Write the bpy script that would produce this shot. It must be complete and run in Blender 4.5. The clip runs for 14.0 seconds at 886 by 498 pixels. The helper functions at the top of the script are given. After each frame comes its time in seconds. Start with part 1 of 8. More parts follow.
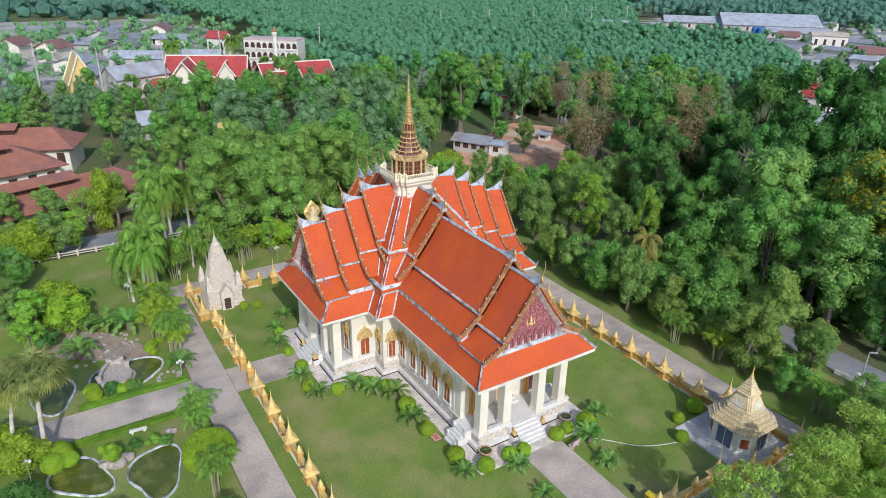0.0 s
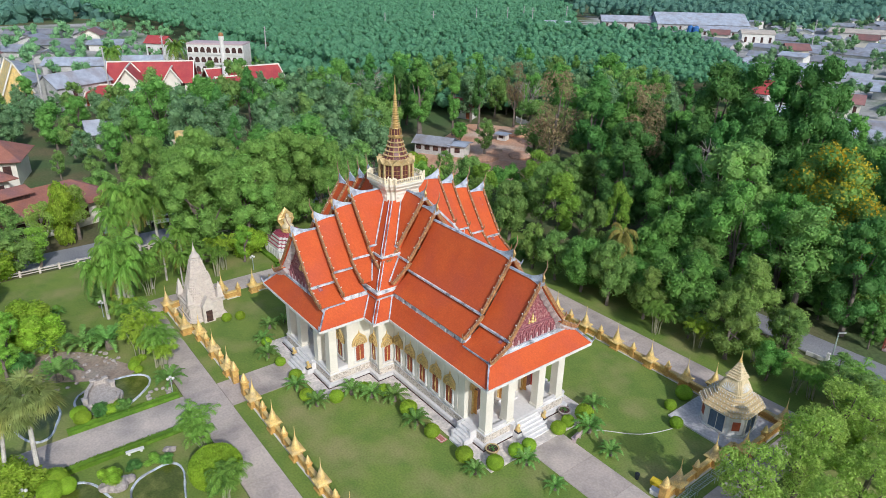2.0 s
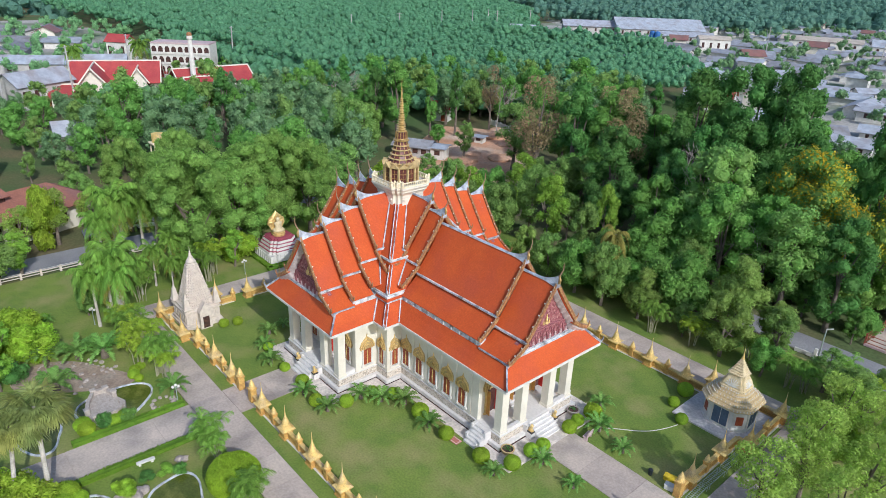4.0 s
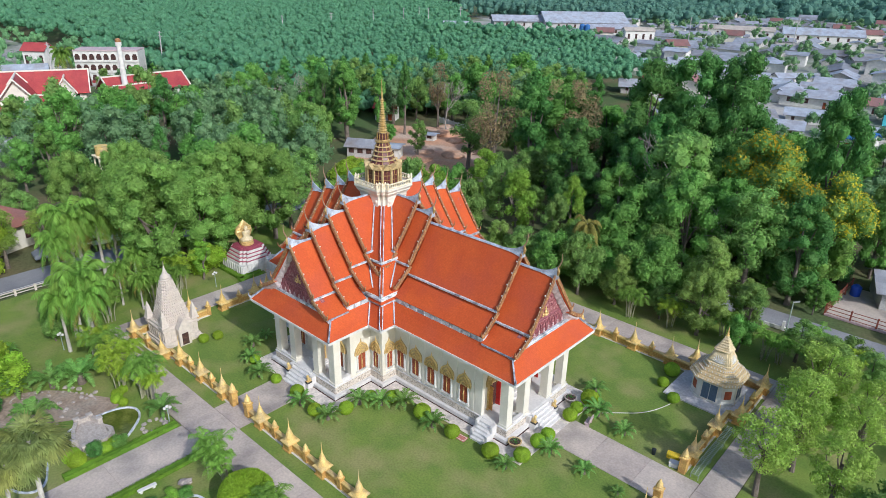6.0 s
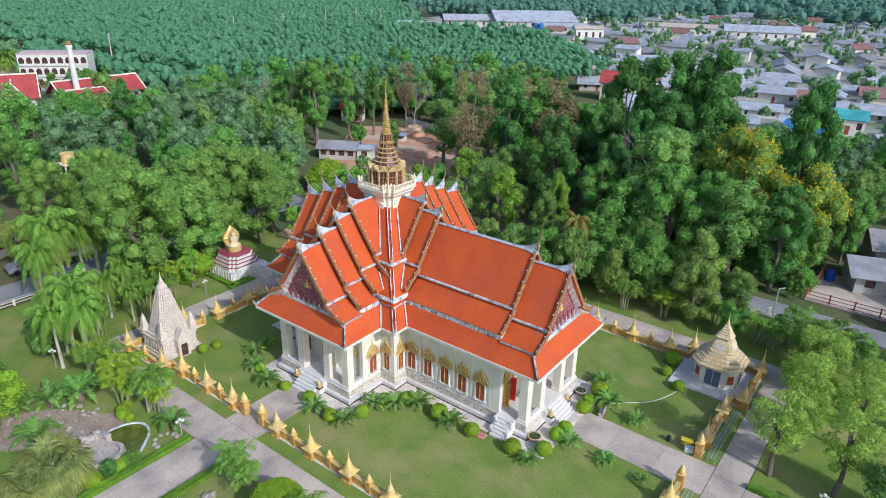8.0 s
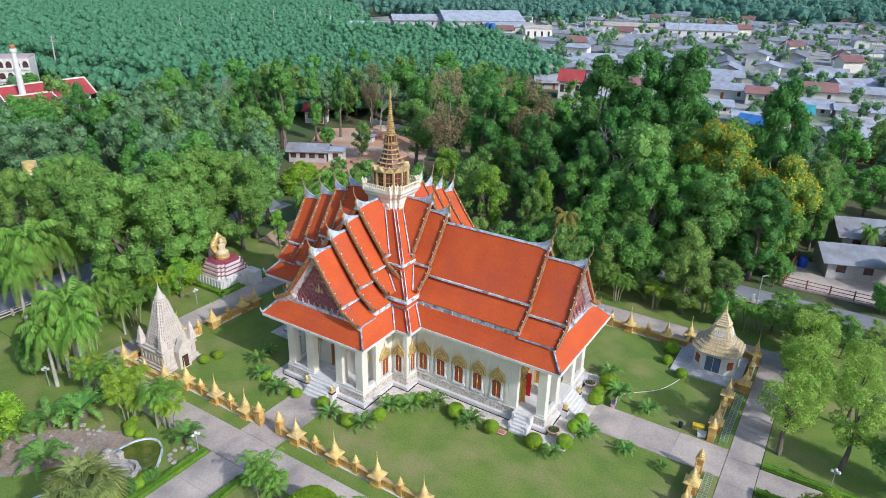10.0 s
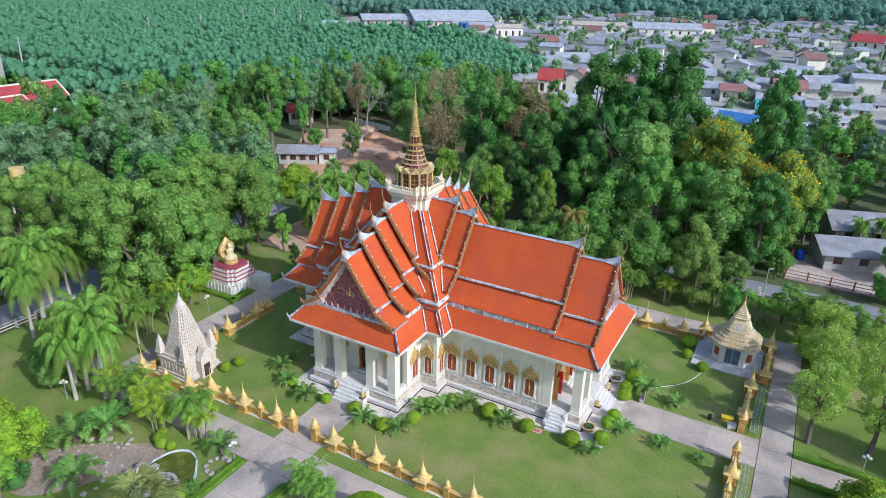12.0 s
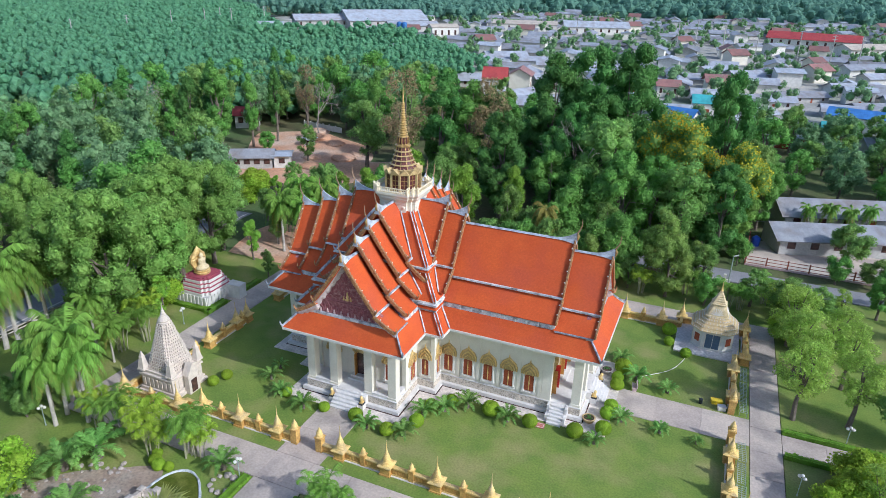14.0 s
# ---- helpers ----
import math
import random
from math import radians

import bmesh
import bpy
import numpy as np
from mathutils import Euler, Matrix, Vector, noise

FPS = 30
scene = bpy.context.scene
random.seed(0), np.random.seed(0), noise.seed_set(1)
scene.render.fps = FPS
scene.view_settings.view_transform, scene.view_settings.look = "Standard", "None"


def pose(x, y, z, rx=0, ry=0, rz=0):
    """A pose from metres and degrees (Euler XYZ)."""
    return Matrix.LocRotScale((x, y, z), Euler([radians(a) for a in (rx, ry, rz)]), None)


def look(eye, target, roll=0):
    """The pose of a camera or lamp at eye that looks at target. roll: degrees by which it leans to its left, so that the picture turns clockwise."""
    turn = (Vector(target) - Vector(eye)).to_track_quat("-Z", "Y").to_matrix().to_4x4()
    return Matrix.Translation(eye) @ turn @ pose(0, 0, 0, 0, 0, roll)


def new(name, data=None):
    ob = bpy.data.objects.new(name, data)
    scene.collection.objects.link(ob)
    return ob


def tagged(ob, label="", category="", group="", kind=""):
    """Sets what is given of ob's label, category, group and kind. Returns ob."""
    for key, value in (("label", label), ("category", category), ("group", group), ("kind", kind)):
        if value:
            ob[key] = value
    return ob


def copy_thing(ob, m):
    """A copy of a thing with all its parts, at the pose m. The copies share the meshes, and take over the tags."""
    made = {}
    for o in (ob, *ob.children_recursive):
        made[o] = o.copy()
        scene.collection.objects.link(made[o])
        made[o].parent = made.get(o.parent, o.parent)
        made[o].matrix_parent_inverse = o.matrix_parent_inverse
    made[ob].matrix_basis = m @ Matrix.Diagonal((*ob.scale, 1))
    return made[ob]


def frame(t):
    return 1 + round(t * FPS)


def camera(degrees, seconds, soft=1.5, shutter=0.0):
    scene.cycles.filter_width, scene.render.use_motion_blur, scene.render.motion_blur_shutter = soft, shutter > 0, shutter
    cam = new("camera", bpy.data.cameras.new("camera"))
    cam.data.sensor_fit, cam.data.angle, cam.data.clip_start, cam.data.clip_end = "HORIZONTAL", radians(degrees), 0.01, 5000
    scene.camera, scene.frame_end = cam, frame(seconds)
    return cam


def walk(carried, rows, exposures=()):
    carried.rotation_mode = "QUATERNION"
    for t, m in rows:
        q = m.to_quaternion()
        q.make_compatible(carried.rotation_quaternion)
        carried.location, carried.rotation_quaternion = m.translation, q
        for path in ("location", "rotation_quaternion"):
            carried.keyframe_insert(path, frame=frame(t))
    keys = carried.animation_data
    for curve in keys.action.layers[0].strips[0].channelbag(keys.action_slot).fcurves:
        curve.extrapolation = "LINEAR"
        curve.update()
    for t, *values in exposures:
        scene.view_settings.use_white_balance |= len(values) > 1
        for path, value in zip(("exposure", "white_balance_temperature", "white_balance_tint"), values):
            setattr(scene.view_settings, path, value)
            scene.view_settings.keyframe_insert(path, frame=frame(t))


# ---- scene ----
cam = camera(68.1, 14.0, soft=0.65)
PATH = [
    (0, (46.759, -26.331, 31.796), (45.218, -25.344, 30.989), 1.2),
    (0.5, (46.344, -27.188, 31.857), (44.824, -26.167, 31.053), 1.1),
    (1, (45.842, -28.08, 31.9), (44.341, -27.03, 31.097), 1.1),
    (1.5, (45.336, -28.957, 31.953), (43.861, -27.871, 31.15), 1.2),
    (2, (44.793, -29.753, 32.012), (43.349, -28.625, 31.211), 1.1),
    (4.3, (42.008, -33.478, 32.149), (40.663, -32.229, 31.354), 1.8),
    (4.5, (41.722, -33.776, 32.146), (40.396, -32.508, 31.349), 1.3),
    (5, (40.94, -34.562, 32.135), (39.657, -33.25, 31.34), 1.3),
    (5.5, (40.172, -35.316, 32.108), (38.918, -33.976, 31.313), 1.2),
    (6, (39.354, -36.119, 32.1), (38.128, -34.753, 31.306), 1.2),
    (6.5, (38.512, -36.925, 32.07), (37.308, -35.539, 31.277), 1.2),
    (7, (37.673, -37.688, 32.04), (36.49, -36.283, 31.248), 1.2),
    (7.5, (36.762, -38.44, 32.082), (35.615, -37.007, 31.289), 1.2),
    (8, (35.834, -39.262, 32.117), (34.725, -37.799, 31.324), 1.2),
    (10.5, (30.771, -42.908, 32.049), (29.821, -41.335, 31.259), 1.3),
    (11, (29.69, -43.516, 32.034), (28.764, -41.929, 31.244), 1.3),
    (11.5, (28.569, -44.116, 32.044), (27.662, -42.518, 31.255), 1.3),
    (12, (27.435, -44.719, 32.004), (26.549, -43.109, 31.215), 1.4),
    (12.5, (26.317, -45.269, 31.992), (25.474, -43.635, 31.204), 1.5),
    (13, (25.092, -45.832, 31.969), (24.333, -44.158, 31.182), 1.5),
    (13.5, (23.954, -46.298, 31.911), (23.227, -44.609, 31.125), 1.5),
    (14, (23.178, -46.614, 31.874), (22.47, -44.917, 31.089), 1.5),
]
walk(cam, [(t, look(eye, target, roll)) for t, eye, target, roll in PATH], [(0.0, 0.04, 5900, 10), (7.0, 0.13, 5780, 10), (14.0, 0.24, 5600, 10)])

# ---- light ----
SUN_UP, SUN_AZ = 34.0, -13.0      # elevation, and the bearing from the front axis of the temple
sun_dir = Vector((math.cos(radians(SUN_UP)) * math.cos(radians(SUN_AZ)), math.cos(radians(SUN_UP)) * math.sin(radians(SUN_AZ)), math.sin(radians(SUN_UP))))
world = bpy.data.worlds.new("world")
scene.world = world
world.use_nodes = True
sky = world.node_tree.nodes.new("ShaderNodeTexSky")
sky.sky_type = "NISHITA"
sky.sun_disc = False
sky.sun_elevation = radians(SUN_UP)
sky.sun_rotation = math.atan2(sun_dir.x, sun_dir.y)
sky.air_density, sky.dust_density, sky.ozone_density = 1.0, 2.0, 1.0
world.node_tree.links.new(sky.outputs[0], world.node_tree.nodes["Background"].inputs[0])
world.node_tree.nodes["Background"].inputs[1].default_value = 0.15
sun = new("sun", bpy.data.lights.new("sun", "SUN"))
sun.data.energy, sun.data.angle, sun.data.color = 2.9, radians(0.6), (1.0, 0.95, 0.88)
sun.matrix_world = look(sun_dir * 200, (0, 0, 0))


# ---- materials ----
def material(name, colour, second=None, scale=1.0, rough=0.8, metal=0.0, grain=8.0, bump=0.15, spec=0.3, third=None, third_scale=0.15, island=0.0, obj=0.0, transl=0.0, vary=0.2):
    """A surface whose colour drifts at two scales, with fine relief."""
    m = bpy.data.materials.new(name)
    m.use_nodes = True
    n, l = m.node_tree.nodes, m.node_tree.links
    b = n["Principled BSDF"]
    b.inputs["Roughness"].default_value, b.inputs["Metallic"].default_value = rough, metal
    b.inputs["Specular IOR Level"].default_value = spec
    geo = n.new("ShaderNodeNewGeometry")
    fine = n.new("ShaderNodeTexNoise")
    fine.inputs["Scale"].default_value, fine.inputs["Detail"].default_value = grain, 6
    l.new(geo.outputs["Position"], fine.inputs["Vector"])
    coarse = n.new("ShaderNodeTexNoise")
    coarse.inputs["Scale"].default_value, coarse.inputs["Detail"].default_value = scale, 5
    l.new(geo.outputs["Position"], coarse.inputs["Vector"])
    second = second or tuple(c * 0.72 for c in colour)
    mix = n.new("ShaderNodeMix")
    mix.data_type = "RGBA"
    mix.inputs[6].default_value, mix.inputs[7].default_value = (*colour, 1), (*second, 1)
    ramp = n.new("ShaderNodeMapRange")
    ramp.inputs[1].default_value, ramp.inputs[2].default_value = 0.36, 0.66
    l.new(coarse.outputs[0], ramp.inputs[0])
    l.new(ramp.outputs[0], mix.inputs[0])
    out = mix.outputs[2]
    if third:
        wide = n.new("ShaderNodeTexNoise")
        wide.inputs["Scale"].default_value, wide.inputs["Detail"].default_value = third_scale, 6
        l.new(geo.outputs["Position"], wide.inputs["Vector"])
        r2 = n.new("ShaderNodeMapRange")
        r2.inputs[1].default_value, r2.inputs[2].default_value = 0.48, 0.68
        l.new(wide.outputs[0], r2.inputs[0])
        m3 = n.new("ShaderNodeMix")
        m3.data_type = "RGBA"
        m3.inputs[7].default_value = (*third, 1)
        l.new(r2.outputs[0], m3.inputs[0])
        l.new(out, m3.inputs[6])
        out = m3.outputs[2]
    val = n.new("ShaderNodeHueSaturation")
    fr = n.new("ShaderNodeMapRange")
    fr.inputs[1].default_value, fr.inputs[2].default_value, fr.inputs[3].default_value, fr.inputs[4].default_value = 0.3, 0.7, 1 - vary, 1 + vary
    l.new(fine.outputs[0], fr.inputs[0])
    value = fr.outputs[0]
    for source, amount in (("island", island), ("object", obj)):
        if amount:
            k = n.new("ShaderNodeMapRange")
            k.inputs[3].default_value, k.inputs[4].default_value = 1 - amount, 1 + amount
            if source == "island":
                l.new(geo.outputs["Random Per Island"], k.inputs[0])
            else:
                info = n.new("ShaderNodeObjectInfo")
                l.new(info.outputs["Random"], k.inputs[0])
                hue = n.new("ShaderNodeMapRange")
                hue.inputs[3].default_value, hue.inputs[4].default_value = 0.5 - amount * 0.05, 0.5 + amount * 0.05
                l.new(info.outputs["Random"], hue.inputs[0])
                l.new(hue.outputs[0], val.inputs["Hue"])
            mul = n.new("ShaderNodeMath")
            mul.operation = "MULTIPLY"
            l.new(value, mul.inputs[0])
            l.new(k.outputs[0], mul.inputs[1])
            value = mul.outputs[0]
    l.new(value, val.inputs["Value"])
    l.new(out, val.inputs["Color"])
    l.new(val.outputs[0], b.inputs["Base Color"])
    if bump:
        bp = n.new("ShaderNodeBump")
        bp.inputs["Strength"].default_value, bp.inputs["Distance"].default_value = bump, 0.05
        l.new(fine.outputs[0], bp.inputs["Height"])
        l.new(bp.outputs[0], b.inputs["Normal"])
    if transl:
        t = n.new("ShaderNodeBsdfTranslucent")
        ms = n.new("ShaderNodeMixShader")
        ms.inputs[0].default_value = transl
        l.new(val.outputs[0], t.inputs[0])
        l.new(b.outputs[0], ms.inputs[1])
        l.new(t.outputs[0], ms.inputs[2])
        l.new(ms.outputs[0], n["Material Output"].inputs["Surface"])
    return m


def tile_material(name, colour, second, wide, high, dark, joint=0.76, relief=0.3):
    """Rows of small clay tiles over UV metres, with faded and mossy patches."""
    m = material(name, colour, second, scale=0.6, rough=0.6, grain=7.0, bump=0.0, spec=0.2, third=dark, third_scale=0.35, vary=0.08)
    n, l = m.node_tree.nodes, m.node_tree.links
    b = n["Principled BSDF"]
    uv = n.new("ShaderNodeUVMap")
    br = n.new("ShaderNodeTexBrick")
    br.inputs["Scale"].default_value = 1.0
    br.inputs["Brick Width"].default_value, br.inputs["Row Height"].default_value, br.inputs["Mortar Size"].default_value = wide, high, 0.012
    br.inputs["Color1"].default_value, br.inputs["Color2"].default_value, br.inputs["Mortar"].default_value = (1.04, 1.04, 1.04, 1), (0.94, 0.94, 0.94, 1), (joint, joint, joint, 1)
    l.new(uv.outputs[0], br.inputs["Vector"])
    mul = n.new("ShaderNodeMix")
    mul.data_type, mul.blend_type = "RGBA", "MULTIPLY"
    mul.inputs[0].default_value = 1.0
    old = b.inputs["Base Color"].links[0].from_socket
    l.new(old, mul.inputs[6])
    l.new(br.outputs["Color"], mul.inputs[7])
    l.new(mul.outputs[2], b.inputs["Base Color"])
    bp = n.new("ShaderNodeBump")
    bp.inputs["Strength"].default_value, bp.inputs["Distance"].default_value = relief, 0.02
    l.new(br.outputs["Fac"], bp.inputs["Height"])
    bp.invert = True
    l.new(bp.outputs[0], b.inputs["Normal"])
    return m


def rubble_material(name, a, b_, joint, scale):
    """Crazy-paved stone facing: cells with pale joints."""
    m = material(name, a, b_, scale=2.0, rough=0.85, bump=0.0)
    n, l = m.node_tree.nodes, m.node_tree.links
    b = n["Principled BSDF"]
    geo = n.new("ShaderNodeNewGeometry")
    v = n.new("ShaderNodeTexVoronoi")
    v.feature = "DISTANCE_TO_EDGE"
    v.inputs["Scale"].default_value = scale
    c = n.new("ShaderNodeTexVoronoi")
    c.inputs["Scale"].default_value = scale
    l.new(geo.outputs["Position"], v.inputs["Vector"])
    l.new(geo.outputs["Position"], c.inputs["Vector"])
    hsv = n.new("ShaderNodeHueSaturation")
    sep = n.new("ShaderNodeSeparateColor")
    l.new(c.outputs["Color"], sep.inputs[0])
    k = n.new("ShaderNodeMapRange")
    k.inputs[3].default_value, k.inputs[4].default_value = 0.68, 1.25
    l.new(sep.outputs[0], k.inputs[0])
    l.new(k.outputs[0], hsv.inputs["Value"])
    l.new(b.inputs["Base Color"].links[0].from_socket, hsv.inputs["Color"])
    edge = n.new("ShaderNodeMapRange")
    edge.inputs[1].default_value, edge.inputs[2].default_value = 0.02, 0.07
    l.new(v.outputs["Distance"], edge.inputs[0])
    mix = n.new("ShaderNodeMix")
    mix.data_type = "RGBA"
    mix.inputs[6].default_value = (*joint, 1)
    l.new(edge.outputs[0], mix.inputs[0])
    l.new(hsv.outputs[0], mix.inputs[7])
    l.new(mix.outputs[2], b.inputs["Base Color"])
    return m


TILE = tile_material("roof_tile", (0.55, 0.103, 0.026), (0.49, 0.084, 0.023), 0.13, 0.11, (0.47, 0.088, 0.036), 0.92, 0.1)
WALL = material("cream_paint", (0.71, 0.675, 0.58), (0.65, 0.61, 0.515), scale=0.8, rough=0.7, bump=0.03, vary=0.04)
WHITE = material("white_paint", (0.68, 0.665, 0.62), (0.58, 0.565, 0.52), scale=1.5, rough=0.65, bump=0.03, vary=0.06)
PALE = material("weathered_lime", (0.66, 0.68, 0.69), (0.42, 0.47, 0.53), scale=2.2, rough=0.8, grain=12, bump=0.1, third=(0.16, 0.16, 0.17), third_scale=1.7)
MARBLE = material("pale_marble", (0.69, 0.67, 0.65), (0.62, 0.60, 0.585), scale=0.9, rough=0.4, grain=5, bump=0.02, vary=0.07)
HIP = material("stained_hip_mortar", (0.42, 0.45, 0.50), (0.20, 0.22, 0.27), scale=2.6, rough=0.85, grain=12, bump=0.1, third=(0.10, 0.10, 0.12), third_scale=1.9)
GOLD = material("gold_paint", (0.76, 0.57, 0.25), (0.60, 0.42, 0.16), scale=3.0, rough=0.42, metal=0.35, grain=18, bump=0.25)
FENCE_GOLD = material("ochre_gold_paint", (0.78, 0.58, 0.22), (0.66, 0.46, 0.16), scale=2.0, rough=0.5, metal=0.2, grain=14, bump=0.2, third=(0.56, 0.44, 0.24), third_scale=1.0)
OCHRE = material("brown_ochre_panel", (0.58, 0.37, 0.11), (0.46, 0.26, 0.08), scale=2.5, rough=0.6, bump=0.1)
LANTERN_GOLD = material("pale_gilt", (0.60, 0.46, 0.23), (0.46, 0.34, 0.16), scale=4.0, rough=0.45, metal=0.2, grain=16, bump=0.15)
SPIRE_GOLD = material("dark_gilt", (0.50, 0.34, 0.13), (0.30, 0.19, 0.075), scale=4.0, rough=0.4, metal=0.4, grain=16, bump=0.2)
MAROON = material("maroon_relief", (0.30, 0.10, 0.11), (0.21, 0.06, 0.075), scale=4.0, rough=0.6, grain=9, bump=0.6, third=(0.44, 0.25, 0.235), third_scale=5.0)
BARGE = material("brown_gilded_wood", (0.34, 0.16, 0.07), (0.23, 0.10, 0.055), scale=5.0, rough=0.5, grain=14, bump=0.3, third=(0.46, 0.28, 0.11), third_scale=6.0)
DARK = material("dark_glass", (0.05, 0.03, 0.03), (0.10, 0.05, 0.04), scale=3.0, rough=0.25, bump=0.0, spec=0.5)
SHUTTER = material("brown_shutter", (0.34, 0.085, 0.035), (0.25, 0.06, 0.03), scale=4.0, rough=0.5, grain=20, bump=0.1)
DOOR_GILT = material("ochre_door_panel", (0.58, 0.30, 0.07), (0.46, 0.21, 0.05), scale=4.0, rough=0.5, grain=16, bump=0.2)
RED = material("red_lacquer", (0.50, 0.03, 0.02), (0.38, 0.025, 0.02), scale=3.0, rough=0.4, bump=0.03)
STONE = rubble_material("rubble_facing", (0.54, 0.47, 0.39), (0.45, 0.39, 0.32), (0.64, 0.59, 0.52), 6.0)
OCHRE_STONE = rubble_material("ochre_facing", (0.46, 0.34, 0.18), (0.38, 0.27, 0.14), (0.55, 0.45, 0.3), 7.0)
CONCRETE = material("weathered_concrete", (0.53, 0.45, 0.385), (0.44, 0.375, 0.325), scale=0.55, rough=0.9, grain=6, bump=0.08, third=(0.31, 0.27, 0.245), third_scale=0.28, vary=0.12, obj=0.08)
APRON = material("pale_paving", (0.70, 0.63, 0.57), (0.61, 0.55, 0.50), scale=0.9, rough=0.8, grain=5, bump=0.05, third=(0.47, 0.43, 0.40), third_scale=0.6)
ASPHALT = material("grey_road", (0.28, 0.28, 0.29), (0.20, 0.20, 0.22), scale=0.3, rough=0.9, grain=9, bump=0.1)
GRASS = material("mown_grass", (0.185, 0.25, 0.048), (0.135, 0.21, 0.038), scale=0.5, rough=0.95, grain=7, bump=0.5, third=(0.275, 0.265, 0.10), third_scale=0.2, vary=0.17)
SOIL = material("leafy_soil", (0.15, 0.13, 0.065), (0.08, 0.115, 0.04), scale=0.12, rough=1.0, grain=3, bump=0.4, third=(0.08, 0.14, 0.045), third_scale=0.03)
DIRT = material("red_earth", (0.60, 0.34, 0.21), (0.47, 0.26, 0.16), scale=0.25, rough=1.0, grain=2.5, bump=0.4, third=(0.56, 0.42, 0.32), third_scale=0.12)
BARK = material("grey_bark", (0.20, 0.165, 0.135), (0.13, 0.105, 0.085), scale=2.0, rough=0.95, grain=12, bump=0.5)
PALM_BARK = material("pale_palm_bark", (0.50, 0.47, 0.42), (0.36, 0.33, 0.29), scale=1.5, rough=0.9, grain=10, bump=0.3)
WATER = material("dark_pond_water", (0.075, 0.10, 0.014), (0.10, 0.12, 0.022), scale=0.6, rough=0.12, bump=0.01, spec=0.4, third=(0.17, 0.18, 0.04), third_scale=0.9)


def foliage(name, colour, second, obj=0.16, island=0.24, transl=0.38):
    return material(name, colour, second, scale=0.35, rough=0.65, grain=1.5, bump=0.0, spec=0.2, island=island, obj=obj, transl=transl)


LEAF = foliage("leaf_mid_green", (0.15, 0.325, 0.065), (0.19, 0.365, 0.08))
LEAF_DARK = foliage("leaf_deep_green", (0.095, 0.25, 0.06), (0.13, 0.29, 0.07))
LEAF_LIGHT = foliage("leaf_fresh_green", (0.24, 0.44, 0.06), (0.30, 0.48, 0.07))
LEAF_CANOPY = foliage("leaf_canopy_green", (0.195, 0.36, 0.075), (0.245, 0.40, 0.09), obj=0.12)
LEAF_YARD = foliage("leaf_pale_yellow_green", (0.34, 0.50, 0.10), (0.39, 0.52, 0.115), obj=0.08, transl=0.5)
LEAF_BRIGHT = foliage("leaf_bright_yellow_green", (0.32, 0.50, 0.05), (0.40, 0.53, 0.06), transl=0.5)
# green paled and greyed so far trees carry haze in their colour
LEAF_HAZY = foliage("leaf_hazed_green", (0.18, 0.34, 0.15), (0.22, 0.37, 0.17), obj=0.25)
LEAF_OLIVE = foliage("leaf_olive_green", (0.20, 0.36, 0.09), (0.245, 0.385, 0.10))
LEAF_GOLDEN = foliage("leaf_golden_olive", (0.215, 0.34, 0.075), (0.26, 0.37, 0.09), obj=0.14)
OLD_FROND = foliage("withered_frond", (0.40, 0.31, 0.08), (0.30, 0.30, 0.07))
LEAF_DRY = foliage("leaf_dry_brown", (0.40, 0.29, 0.16), (0.31, 0.28, 0.13))
LEAF_YELLOW = foliage("yellow_blossom", (0.68, 0.52, 0.03), (0.46, 0.45, 0.05))
# blue cast and paleness put distance haze into the plantation's leaf colour
LEAF_RUBBER = foliage("rubber_leaf_hazed", (0.125, 0.32, 0.165), (0.15, 0.345, 0.18), obj=0.0, island=0.1)
LEAF_PALM = foliage("palm_frond_green", (0.215, 0.375, 0.06), (0.165, 0.32, 0.05))
LEAF_CYCAD = foliage("cycad_green", (0.17, 0.35, 0.075), (0.24, 0.40, 0.095))
HEDGE_GREEN = foliage("low_hedge_green", (0.20, 0.36, 0.035), (0.15, 0.30, 0.035), obj=0.1)
TOPIARY = foliage("clipped_hedge_green", (0.32, 0.47, 0.035), (0.26, 0.42, 0.035), obj=0.15, island=0.16)


# ---- mesh helpers ----
def link_mesh(name, bm, mat, parent=None, label="", smooth=False):
    data = bpy.data.meshes.new(name)
    bmesh.ops.recalc_face_normals(bm, faces=bm.faces)
    bm.to_mesh(data)
    bm.free()
    data.materials.append(mat)
    if smooth:
        data.polygons.foreach_set("use_smooth", [True] * len(data.polygons))
    ob = new(name, data)
    ob.parent = parent
    return tagged(ob, label)


part = link_mesh


def thing(name, label, category, at=(0, 0, 0), group="", kind="", turn=0):
    ob = new(name)
    ob.matrix_world = pose(*at, 0, 0, turn)
    return tagged(ob, label, category, group, kind)


def quads(bm, pts, faces):
    v = [bm.verts.new(p) for p in pts]
    for f in faces:
        try:
            bm.faces.new([v[i] for i in f])
        except ValueError:
            pass
    return v


def box(bm, x0, x1, y0, y1, z0, z1, m=None):
    p = [Vector((x, y, z)) for z in (z0, z1) for x, y in ((x0, y0), (x1, y0), (x1, y1), (x0, y1))]
    if m is not None:
        p = [m @ a for a in p]
    quads(bm, p, ((3, 2, 1, 0), (4, 5, 6, 7), (0, 1, 5, 4), (1, 2, 6, 5), (2, 3, 7, 6), (3, 0, 4, 7)))


